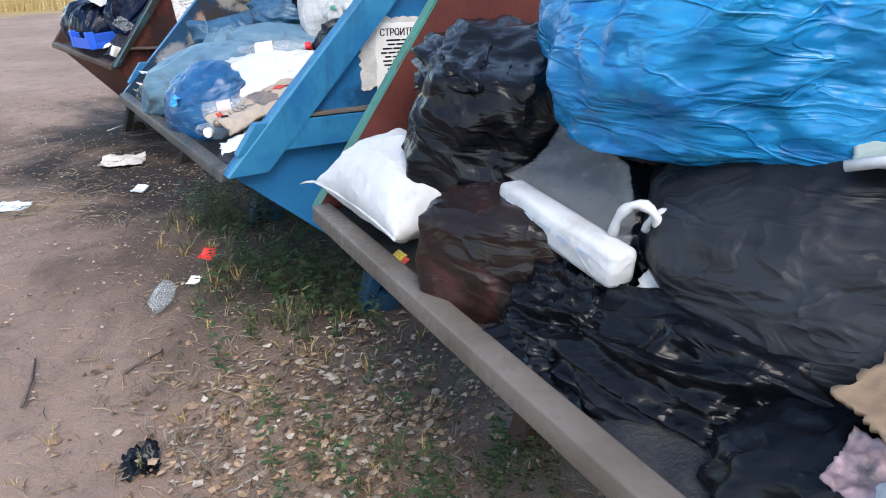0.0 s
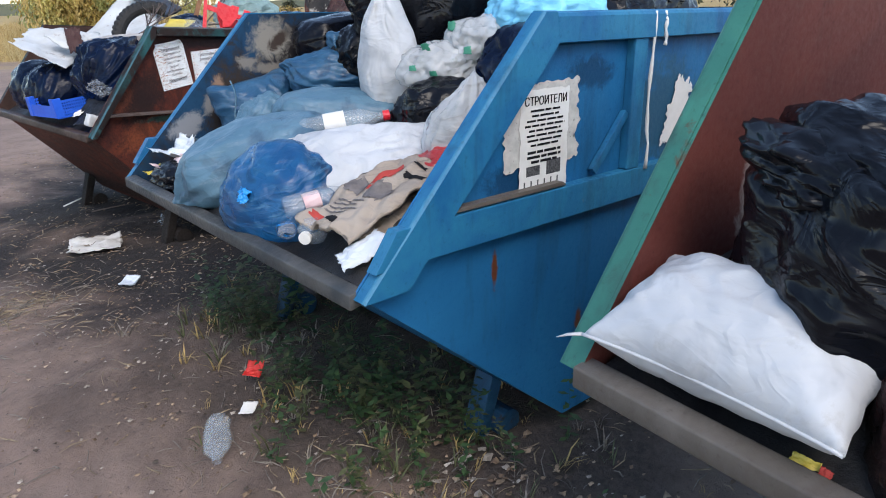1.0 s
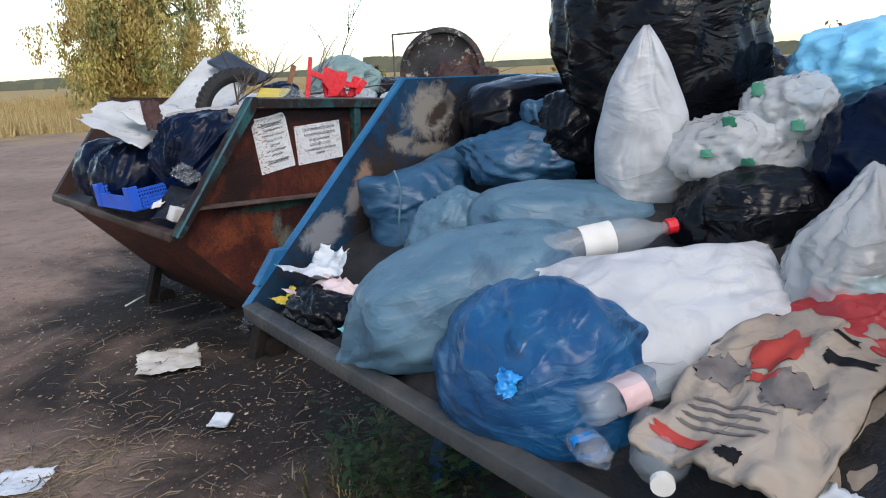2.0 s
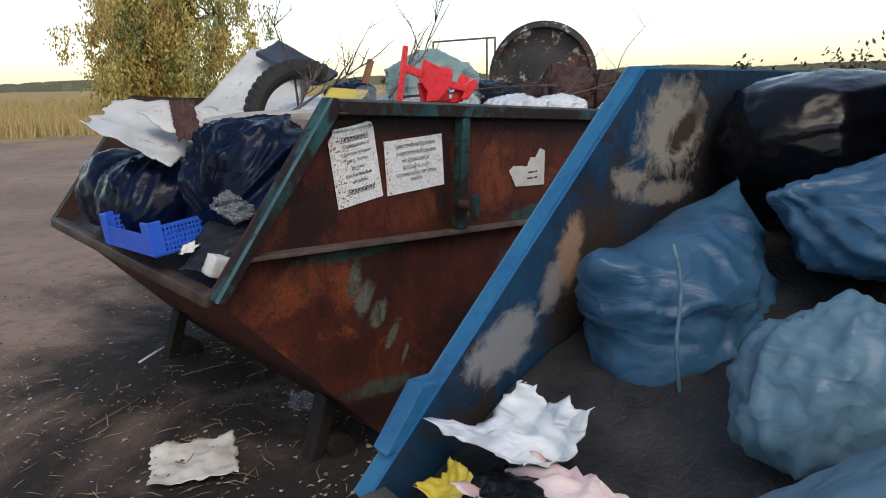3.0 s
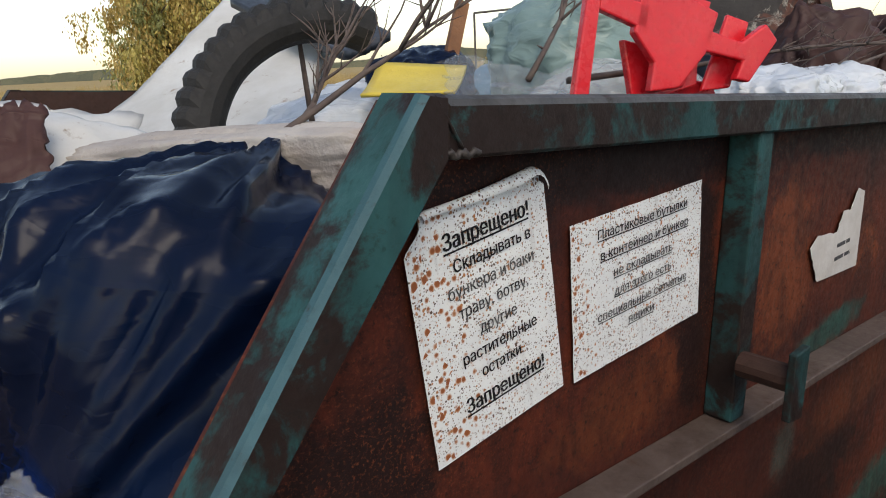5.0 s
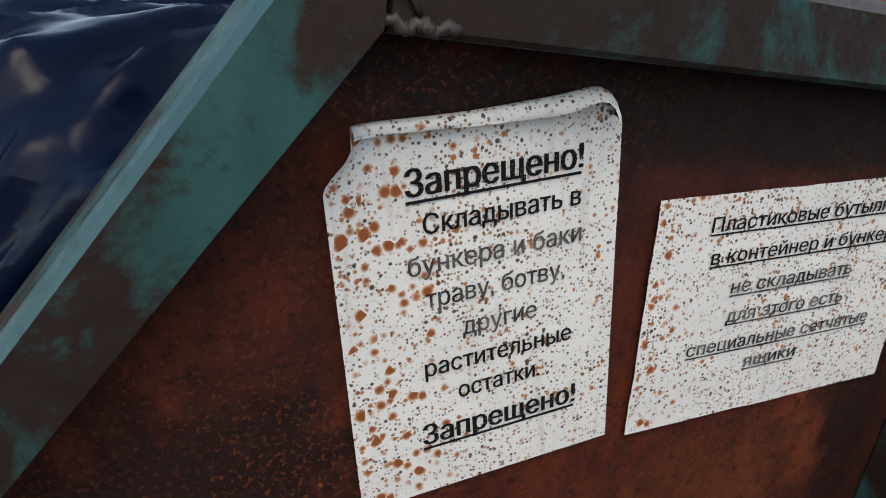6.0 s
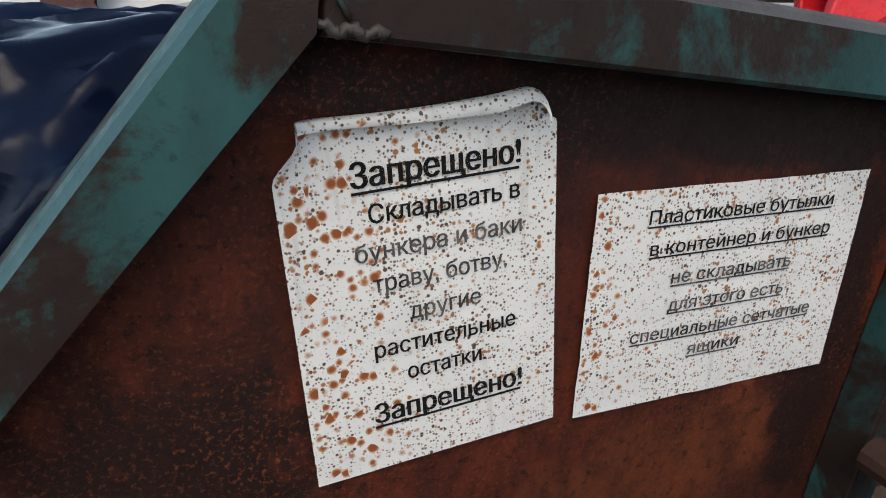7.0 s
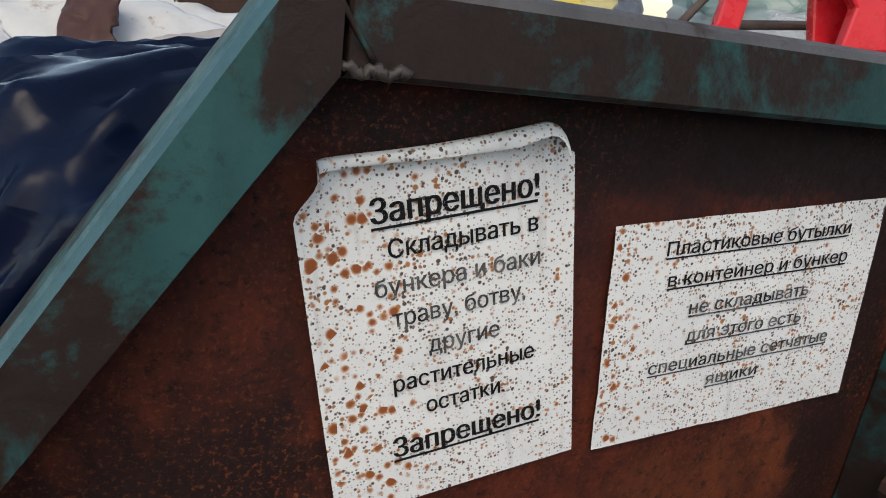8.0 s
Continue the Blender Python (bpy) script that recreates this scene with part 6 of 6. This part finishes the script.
# white paint that ran down the blue wall
for k, (x, z0, z1) in enumerate(((1.19, 0.93, 1.449), (1.245, 1.34, 1.449))):
    bm = bmesh.new()
    pts = [(x + 0.004 * math.sin(i * 0.8), -0.046 if z0 + (z1 - z0) * i / 12 > 1.36 else -0.037, z1 + (z0 - z1) * i / 12) for i in range(13)]
    tube(bm, pts, [0.006 + 0.002 * math.sin(i * 1.7) for i in range(13)], 6)
    ob = part("paint_run", bm, PAPER, None, smooth=True)
    ob.matrix_world = SKIP_BLUE
    tagged(ob, "white paint run down the blue rib", "paint run")
# a diagonal brace beside the rib
bm = bmesh.new()
bar(bm, (0.93, -0.015, 0.955), (1.09, -0.015, 1.13), 0.028, 0.02, (0, 1, 0), 0.002)
ob = part("corner_brace", bm, BLUE_FRAME, None)
ob.matrix_world = SKIP_BLUE
tagged(ob, "small blue diagonal brace welded by the rib", "brace")
# weld bead at the post's corner of the rusty skip
bm = bmesh.new()
tube(bm, [(0.438 + 0.0016 * k, -0.0555, 1.347 + 0.0022 * math.sin(k * 0.7) + 0.001 * math.sin(k * 2.3)) for k in range(24)], [0.0026 + 0.0018 * abs(noise.noise(Vector((k * 0.45, 3, 1)))) * 2 for k in range(24)], 8)
ob = part("weld_bead", bm, plain("grey_weld_metal", (0.018, 0.014, 0.012), (0.045, 0.037, 0.033), 0.6, 30), None, smooth=True)
ob.matrix_world = SKIP_RUST
tagged(ob, "lumpy grey weld bead on the frame corner", "weld")
bm = bmesh.new()
tube(bm, [(0.424 + 0.0028 * k, -0.0575, 1.396 - 0.0040 * k) for k in range(12)], [0.0012 + 0.0008 * abs(math.sin(k * 1.1)) for k in range(12)], 6)
ob = part("weld_bead", bm, TEAL_FRAME, None, smooth=True)
ob.matrix_world = SKIP_RUST
tagged(ob, "painted weld bead across the mitred corner", "weld")

# ---- things on the ground ----
bottle("crushed clear bottle lying on earth", (1.21, 3.20, 0.035), (1.08, 2.98, 0.03), 0.045, None, 0.35, 7)
sheet("newspaper", "crumpled dirty newspaper sheet on the ground", "newspaper", [(1.52, 5.66, 0.02), (1.62, 5.92, 0.025), (1.92, 5.80, 0.03), (1.80, 5.52, 0.02)], NEWS, 0.003, 0.05, 0.08, 0.08, 41, n=26)
sheet("wrapper_scrap", "small bright red wrapper in the grass", "wrapper", [(1.42, 3.38, 0.06), (1.47, 3.40, 0.10), (1.52, 3.36, 0.09), (1.47, 3.33, 0.05)], RED_FILM, 0.002, 0.2, 0.15, 0.1, 42, n=10)
sheet("paper_scrap", "small white card scrap on the ground", "paper scrap", [(1.29, 3.20, 0.02), (1.33, 3.22, 0.045), (1.37, 3.18, 0.045), (1.33, 3.16, 0.02)], PAPER, 0.002, 0.1, 0.05, 0.05, 43, n=8)
sheet("flat_can", "crushed pale blue drink can", "can", [(1.53, 4.90, 0.01), (1.60, 4.94, 0.03), (1.65, 4.87, 0.03), (1.58, 4.83, 0.01)], WHITE_FILM, 0.012, 0.1, 0.08, 0.04, 44, n=10)
sheet("film_scrap", "crumpled cloudy film on the ground", "film", [(2.15, 5.80, 0.02), (2.25, 5.92, 0.05), (2.36, 5.82, 0.06), (2.24, 5.72, 0.03)], THIN_FILM, 0.002, 0.3, 0.2, 0.1, 45)
sheet("film_scrap", "white torn film on dark earth", "film", [(2.86, 5.20, 0.02), (2.98, 5.32, 0.06), (3.16, 5.22, 0.07), (3.02, 5.10, 0.02)], WHITE_FILM, 0.002, 0.2, 0.16, 0.12, 46)
sheet("film_scrap", "flattened grey film on the ground", "film", [(0.70, 5.05, 0.015), (0.78, 5.18, 0.02), (0.98, 5.04, 0.02), (0.86, 4.92, 0.015)], WHITE_FILM, 0.002, 0.06, 0.06, 0.1, 47)
sheet("film_scrap", "black crumpled film in the dirt", "film", [(0.66, 2.00, 0.015), (0.70, 2.12, 0.02), (0.80, 2.08, 0.03), (0.76, 1.97, 0.02)], BLACK_BAG, 0.002, 0.2, 0.2, 0.15, 48)
sheet("card_scrap", "grey flat board scrap behind the skip", "board", [(4.50, 5.10, 0.02), (4.72, 5.24, 0.025), (4.86, 5.08, 0.025), (4.62, 4.95, 0.02)], NEWS, 0.004, 0.02, 0.02, 0.04, 50)
# a framed pane leaning on the ground
pane = thing("window_sash", "small old wooden window sash lying on rubbish", "window sash", pose(4.30, 5.18, 0.05, 12, 8, 30))
for a, b in (((0, 0, 0), (0.36, 0, 0)), ((0, 0.42, 0), (0.36, 0.42, 0)), ((0, -0.015, 0), (0, 0.435, 0)), ((0.36, -0.015, 0), (0.36, 0.435, 0))):
    bm = bmesh.new()
    bar(bm, a, b, 0.035, 0.03, bevel=0.003)
    part("sash_bar", bm, WOOD, pane)
bm = bmesh.new()
prism(bm, [(0.01, -0.002), (0.35, -0.002), (0.35, 0.002), (0.01, 0.002)], 0.01, 0.41)
part("pane", bm, plain("dusty_glass", (0.25, 0.32, 0.35), (0.35, 0.42, 0.45), 0.15, 8, bump=0.05), pane)
for k, (a, b, r) in enumerate((((1.90, 6.85, 0.02), (2.12, 6.98, 0.03), 0.006), ((0.50, 2.60, 0.012), (0.60, 2.92, 0.012), 0.007), ((0.84, 2.60, 0.012), (1.00, 2.66, 0.014), 0.006), ((2.0, 6.55, 0.01), (2.3, 6.50, 0.015), 0.005), ((4.05, 4.92, 0.02), (4.12, 5.12, 0.05), 0.006), ((1.5, 6.3, 0.01), (1.8, 6.45, 0.01), 0.005))):
    bm = bmesh.new()
    tube(bm, [a, ((a[0] + b[0]) / 2 + 0.01, (a[1] + b[1]) / 2, (a[2] + b[2]) / 2 + 0.004), b], [r, r * 0.9, r * 0.6], 6)
    tagged(part("dry_stick", bm, (PAPER if k in (0, 4) else TWIG), None, smooth=True), "thin dry stick lying on the ground", "stick", "sticks on the ground")


# ---- plants and litter ----
def scatter(name, label, spots, make, materials, category):
    bm_v, bm_f, bm_m = [], [], []
    for k, s in enumerate(spots):
        vs, fs = make(s, k)
        o = len(bm_v)
        bm_v += vs
        bm_f += [tuple(i + o for i in f) for f in fs]
        bm_m += [k % len(materials)] * len(fs)
    me = bpy.data.meshes.new(name)
    me.from_pydata(bm_v, [], bm_f)
    for m in materials:
        me.materials.append(m)
    me.polygons.foreach_set("material_index", bm_m)
    return tagged(new(name, me), label, category, kind="stuff")


def leafmat(name, base, second, rough=0.8):
    m, nt, b = nodes_of(name)
    g = nt.nodes.new("ShaderNodeNewGeometry")
    col = mixed(nt, g.outputs["Random Per Island"], base, second)
    col = mixed(nt, step(nt, noise_tex(nt, 30, 3), 0.4, 0.7), col, tuple(c * 0.6 for c in base))
    nt.links.new(col, b.inputs["Base Color"])
    b.inputs["Roughness"].default_value = rough
    return m


rnd = random.Random(11)
STRAW = [leafmat("straw", (0.17, 0.12, 0.07), (0.36, 0.27, 0.16)), leafmat("grey_straw", (0.14, 0.115, 0.09), (0.25, 0.21, 0.17))]
DEAD = [leafmat("dead_leaf", (0.20, 0.12, 0.07), (0.38, 0.27, 0.17)), leafmat("pale_chip", (0.32, 0.26, 0.20), (0.46, 0.40, 0.34)), leafmat("dark_leaf", (0.07, 0.05, 0.035), (0.14, 0.09, 0.06)), leafmat("brown_leaf", (0.14, 0.085, 0.05), (0.26, 0.17, 0.10)), leafmat("tan_leaf", (0.30, 0.20, 0.12), (0.42, 0.31, 0.21))]
WEED = [leafmat("weed_green", (0.030, 0.065, 0.020), (0.06, 0.11, 0.03), 0.6), leafmat("weed_olive", (0.06, 0.075, 0.025), (0.12, 0.12, 0.045), 0.6)]
DRY = [leafmat("dry_grass", (0.30, 0.20, 0.07), (0.46, 0.34, 0.14)), leafmat("pale_dry_grass", (0.38, 0.28, 0.12), (0.50, 0.40, 0.20))]


def straw(s, k):
    x, y, ln = s
    a = rnd.uniform(0, math.pi)
    w = rnd.uniform(0.0012, 0.003)
    z = ground_z(x, y) + rnd.uniform(0.004, 0.016)
    d, n = Vector((math.cos(a), math.sin(a), rnd.uniform(-0.08, 0.08))), Vector((-math.sin(a), math.cos(a), 0))
    p = Vector((x, y, z))
    q = p + d * ln
    mid = (p + q) / 2 + n * rnd.uniform(-0.15, 0.15) * ln + Vector((0, 0, 0.004))
    return [p - n * w, p + n * w, mid - n * w, mid + n * w, q - n * w * 0.5, q + n * w * 0.5, mid + Vector((0, 0, w * 1.5))], [(0, 1, 6), (0, 6, 2), (1, 3, 6), (2, 6, 4), (6, 3, 5), (6, 5, 4)]


def leaf(s, k):
    x, y, size = s
    a = rnd.uniform(0, 6.28)
    z = ground_z(x, y) + rnd.uniform(0.004, 0.02)
    t = [rnd.uniform(-0.5, 0.5) for _ in range(6)]
    vs = []
    for i in range(6):
        b = a + i * math.pi / 3
        r = size * rnd.uniform(0.45, 1.0)
        vs.append(Vector((x + math.cos(b) * r, y + math.sin(b) * r * 0.7, z + t[i] * size * 0.7)))
    vs.append(Vector((x, y, z + size * 0.25)))
    return vs, [(i, (i + 1) % 6, 6) for i in range(6)]


def near_spots(n, smin, smax):
    out = []
    while len(out) < n:
        x, y = rnd.uniform(-1.2, 6.0), rnd.uniform(0.6, 9.5)
        d = 0.30 + 0.7 * math.exp(-((x - 1.35) / 0.55) ** 2) * (1 if y < 6.5 else 0.5) + 0.5 * (x > 2.2) + 0.35 * noise.noise(Vector((x * 1.3, y * 1.3, 4)))
        if rnd.random() < d:
            out.append((x, y, rnd.uniform(smin, smax)))
    return out


scatter("straw_litter", "scattered dry straw on the earth", near_spots(4800, 0.02, 0.12) + [(rnd.gauss(0.90, 0.24), rnd.gauss(4.98, 0.16), rnd.uniform(0.04, 0.16)) for _ in range(420)] + [(rnd.gauss(1.15, 0.28), rnd.gauss(1.9, 0.5), rnd.uniform(0.03, 0.14)) for _ in range(500)], straw, STRAW, "straw")
scatter("leaf_litter", "dead leaves, chips and paper crumbs on the earth", near_spots(12000, 0.004, 0.015) + [(rnd.gauss(1.25, 0.30), rnd.gauss(1.75, 0.35), rnd.uniform(0.006, 0.030)) for _ in range(1700)] + [(rnd.gauss(4.5, 0.6), rnd.gauss(5.0, 0.35), rnd.uniform(0.008, 0.034)) for _ in range(1100)] + [(rnd.gauss(1.65, 0.35), rnd.gauss(4.75, 0.30), rnd.uniform(0.004, 0.012)) for _ in range(420)] + [(rnd.gauss(3.6, 0.6), rnd.gauss(5.15, 0.15), rnd.uniform(0.006, 0.026)) for _ in range(420)], leaf, DEAD, "litter")


def tuft(s, k):
    x, y, h = s
    vs, fs = [], []
    z = ground_z(x, y) - 0.01
    for _ in range(7):
        a, b = rnd.uniform(0, 6.28), rnd.uniform(0.1, 0.9)
        w = h * 0.025
        ln = h * rnd.uniform(0.5, 1)
        d, n = Vector((math.cos(a) * b, math.sin(a) * b, 1)).normalized(), Vector((-math.sin(a), math.cos(a), 0))
        p = Vector((x + rnd.uniform(-0.02, 0.02), y + rnd.uniform(-0.02, 0.02), z))
        q = p + d * ln * 0.6
        r = p + d * ln + Vector((math.cos(a), math.sin(a), -0.5)) * ln * 0.2
        o = len(vs)
        vs += [p - n * w, p + n * w, q - n * w, q + n * w, r]
        fs += [(o, o + 1, o + 3, o + 2), (o + 2, o + 3, o + 4)]
    return vs, fs


def weed(s, k):
    """A leafy stem."""
    x, y, h = s
    vs, fs = [], []
    z = ground_z(x, y) - 0.01
    a0 = rnd.uniform(0, 6.28)
    lean = Vector((math.cos(a0), math.sin(a0), 0)) * 0.35
    for i in range(16):
        t = (i + 1) / 16
        p = Vector((x, y, z)) + (Vector((0, 0, 1)) + lean * t) * h * t
        a = i * 2.4 + a0
        d = Vector((math.cos(a), math.sin(a), rnd.uniform(-0.3, 0.5)))
        n = d.cross(Vector((0, 0, 1))).normalized()
        ln = h * rnd.uniform(0.12, 0.24)
        o = len(vs)
        vs += [p, p + d * ln * 0.5 + n * ln * 0.24, p + d * ln, p + d * ln * 0.5 - n * ln * 0.24]
        fs += [(o, o + 1, o + 2, o + 3)]
    o = len(vs)
    top = Vector((x, y, z)) + (Vector((0, 0, 1)) + lean) * h
    vs += [Vector((x - 0.002, y, z)), Vector((x + 0.002, y, z)), top]
    fs += [(o, o + 1, o + 2)]
    return vs, fs


grass_spots = [(rnd.gauss(1.75, 0.28), rnd.uniform(2.0, 4.4), rnd.uniform(0.05, 0.15)) for _ in range(130)] + [(rnd.gauss(1.3, 0.35), rnd.uniform(1.2, 2.8), rnd.uniform(0.04, 0.10)) for _ in range(180)] + [(rnd.gauss(5.6, 0.5), rnd.gauss(5.4, 0.5), rnd.uniform(0.08, 0.22)) for _ in range(300)]
scatter("grass", "sparse green and olive grass by the skips", grass_spots, tuft, [WEED[1], DRY[0], STRAW[1]], "grass")
scatter("weeds", "low leafy green weeds under the skips", [(rnd.gauss(1.72, 0.20), rnd.gauss(2.85, 0.35), rnd.uniform(0.10, 0.28)) for _ in range(120)] + [(rnd.gauss(1.85, 0.16), rnd.gauss(3.95, 0.22), rnd.uniform(0.12, 0.32)) for _ in range(60)] + [(rnd.gauss(1.35, 0.2), rnd.gauss(1.4, 0.3), rnd.uniform(0.08, 0.2)) for _ in range(60)], weed, WEED, "weeds")


def tall(s, k):
    x, y, h = s
    vs, fs = [], []
    for _ in range(6):
        a = rnd.uniform(0, 6.28)
        w = 0.02
        p = Vector((x + rnd.uniform(-0.3, 0.3), y + rnd.uniform(-0.3, 0.3), -0.05))
        r = p + Vector((math.cos(a) * 0.3, math.sin(a) * 0.3, 1)) * h * rnd.uniform(0.6, 1)
        n = Vector((0.9, -0.4, 0)) * w
        o = len(vs)
        vs += [p - n, p + n, r]
        fs += [(o, o + 1, o + 2)]
    return vs, fs


field = []
while len(field) < 9000:
    r = 25 + 60 * rnd.random() ** 1.6
    a = radians(rnd.uniform(25, 96))
    field.append((r * math.cos(a), r * math.sin(a) + 2, rnd.uniform(0.35, 0.85)))
scatter("dry_field_grass", "tall ochre dry grass beyond the track", field, tall, DRY, "grass")


def tree(label, m, height, width, seed, leaves, mats, trunk_r=0.35, low=0.12, leaf_size=0.16, hang=0.6, name="tree"):
    """A trunk with limbs, and a crown of hanging clumps of leaves."""
    rg = random.Random(seed)
    e = thing(name, label, "tree" if name == "tree" else "bush", m)
    bark = bpy.data.materials.get("grey_bark") or plain("grey_bark", (0.06, 0.05, 0.04), (0.11, 0.09, 0.07), 0.9, 6, bump=0.8)
    tips = []
    bm = bmesh.new()
    def limb(p, d, ln, r, depth):
        pts = [p]
        for k in range(5):
            d = (d + Vector((rg.uniform(-1, 1), rg.uniform(-1, 1), rg.uniform(-0.3, 0.5))) * 0.22).normalized()
            pts.append(pts[-1] + d * ln / 5)
        tube(bm, pts, [r * (1 - 0.55 * k / 5) for k in range(6)], 6)
        if depth >= 2:
            tips.extend(pts[2:])
        if depth < 3:
            for k in range(3 if depth else 6):
                a = rg.uniform(0, 6.28)
                s = (d * 0.5 + Vector((math.cos(a), math.sin(a), rg.uniform(0.0, 0.7)))).normalized()
                limb(pts[rg.randint(2, 5)], s, ln * rg.uniform(0.5, 0.72), r * 0.5, depth + 1)
    limb(Vector((0, 0, -0.1)), Vector((0, 0, 1)), height * 0.42, trunk_r, 0)
    ext = max(max(abs(t.x), abs(t.y)) for t in tips)
    part("trunk", bm, bark, e, smooth=True)
    vs, fs, mi = [], [], []
    per = 230 if hang > 1 else 90
    for c in range(leaves // per):
        t = rg.choice(tips)
        cc = Vector((t.x / ext * width / 2, t.y / ext * width / 2, min(height, max(height * low, t.z * 1.25 * rg.uniform(0.25, 1.05) + rg.uniform(-1, 1) * height * 0.08))))
        f = math.sqrt(max(0.08, 1 - ((cc.z / height - 0.42) / 0.62) ** 2)) * rg.uniform(0.45, 1.08)
        cc.x, cc.y = cc.x * f, cc.y * f
        cr = height * rg.uniform(0.025, 0.065)
        which = rg.randrange(len(mats))
        for _ in range(per):
            g = Vector((rg.gauss(0, 1), rg.gauss(0, 1), rg.gauss(0, 1)))
            if hang > 1:
                drop = rg.random()
                p = cc + Vector((g.x * cr * 0.8 * (1.1 - 0.7 * drop), g.y * cr * 0.8 * (1.1 - 0.7 * drop), cr * 0.8 - drop * cr * 4.0))
            else:
                p = cc + Vector((g.x * cr, g.y * cr, g.z * cr * (1 + hang) - abs(g.z) * cr * hang))
            if p.z < height * low * 0.5:
                continue
            u = Vector((rg.uniform(-1, 1), rg.uniform(-1, 1), rg.uniform(-1, 0.2) - hang)).normalized()
            w = u.orthogonal().normalized()
            w = w * math.cos(2.1 * g.x) + u.cross(w) * math.sin(2.1 * g.x)
            ls = leaf_size * rg.uniform(0.6, 1.3)
            o = len(vs)
            vs += [p, p + u * ls * 0.5 + w * ls * 0.22, p + u * ls, p + u * ls * 0.5 - w * ls * 0.22]
            fs.append((o, o + 1, o + 2, o + 3))
            mi.append(which)
    me = bpy.data.meshes.new("crown")
    me.from_pydata(vs, [], fs)
    for mm in mats:
        me.materials.append(mm)
    me.polygons.foreach_set("material_index", mi)
    cr_ob = new("crown", me)
    cr_ob.parent = e
    return e


AUTUMN = [leafmat("autumn_yellow_leaf", (0.40, 0.33, 0.08), (0.60, 0.50, 0.16), 0.6), leafmat("olive_leaf", (0.22, 0.24, 0.08), (0.36, 0.35, 0.12), 0.6), leafmat("ochre_leaf", (0.38, 0.26, 0.07), (0.52, 0.38, 0.12), 0.6)]
HEDGE = [leafmat("hedge_leaf", (0.025, 0.035, 0.016), (0.06, 0.06, 0.025), 0.7), leafmat("hedge_brown_leaf", (0.07, 0.05, 0.025), (0.13, 0.10, 0.04), 0.7)]
tree("large willow-like tree with yellowing hanging leaves", pose(14.6, 39.5, 0), 9.5, 13.0, 5, 62000, AUTUMN, 0.45, 0.03, 0.19, 1.3)
tree("young yellowing tree in the field", pose(6.5, 60, 0), 4.0, 3.4, 6, 4000, AUTUMN, 0.1, 0.1, 0.22, 0.5)
tree("dark tangled hedge bush with sparse leaves", pose(9.3, 6.3, 0), 2.5, 3.6, 7, 14000, HEDGE, 0.06, 0.04, 0.07, 0.2, "bush")
tree("dark tangled hedge bush behind the skips", pose(11.5, 4.6, 0), 2.3, 3.6, 8, 9000, HEDGE, 0.06, 0.04, 0.08, 0.2, "bush")
tree("dark tangled hedge bush further along", pose(12.2, 8.2, 0), 1.25, 3.4, 9, 7000, HEDGE, 0.05, 0.04, 0.08, 0.2, "bush")
for k, (x, y, h) in enumerate(((39, 51, 2.9), (43.5, 47, 2.6), (2.5, 46, 2.0), (30, 44, 2.2), (50, 38, 2.3), (22, 58, 2.6))):
    tree("small round field bush with autumn leaves", pose(x, y, 0), h, h * 1.3, 20 + k, 2600, AUTUMN[1:] + HEDGE[:1], 0.08, 0.05, 0.2, 0.2, "bush")

# far woods along the horizon
vs, fs = [], []
rg = random.Random(77)
for k in range(2600):
    a = radians(rg.uniform(-30, 120))
    r = rg.uniform(260, 420)
    c = Vector((r * math.cos(a), r * math.sin(a), 0))
    h = r * 0.012 * (0.45 + 0.9 * max(0, noise.noise(Vector((a * 5, 1, 2))) + 0.4)) * (1.35 if a < 0.9 else 0.7)
    s = Vector((-math.sin(a), math.cos(a), 0)) * rg.uniform(2, 6)
    o = len(vs)
    vs += [c - s, c + s, c + s * 0.8 + Vector((0, 0, h * rg.uniform(0.5, 1))), c + Vector((0, 0, h)), c - s * 0.8 + Vector((0, 0, h * rg.uniform(0.5, 1)))]
    fs.append((o, o + 1, o + 2, o + 3, o + 4))
me = bpy.data.meshes.new("far_woods")
me.from_pydata(vs, [], fs)
me.materials.append(leafmat("far_wood_leaves", (0.10, 0.12, 0.09), (0.20, 0.19, 0.12)))
tagged(new("far_woods", me), "hazy low woods along the horizon", "woods", kind="stuff")
# metal rack standing out in the field
rack = thing("carpet_rack", "thin dark metal rack standing in the field", "rack", Matrix.Identity(4))
for a, b in (((11.58, 15.30, -0.1), (11.58, 15.30, 2.26)), ((12.55, 14.30, -0.1), (12.55, 14.30, 2.33)), ((12.42, 14.43, -0.1), (12.42, 14.43, 2.32)), ((11.58, 15.30, 2.25), (12.56, 14.29, 2.32))):
    bm = bmesh.new()
    tube(bm, [a, b], 0.022, 8)
    part("rail" if a[2] > 1 else "post", bm, STEEL, rack)
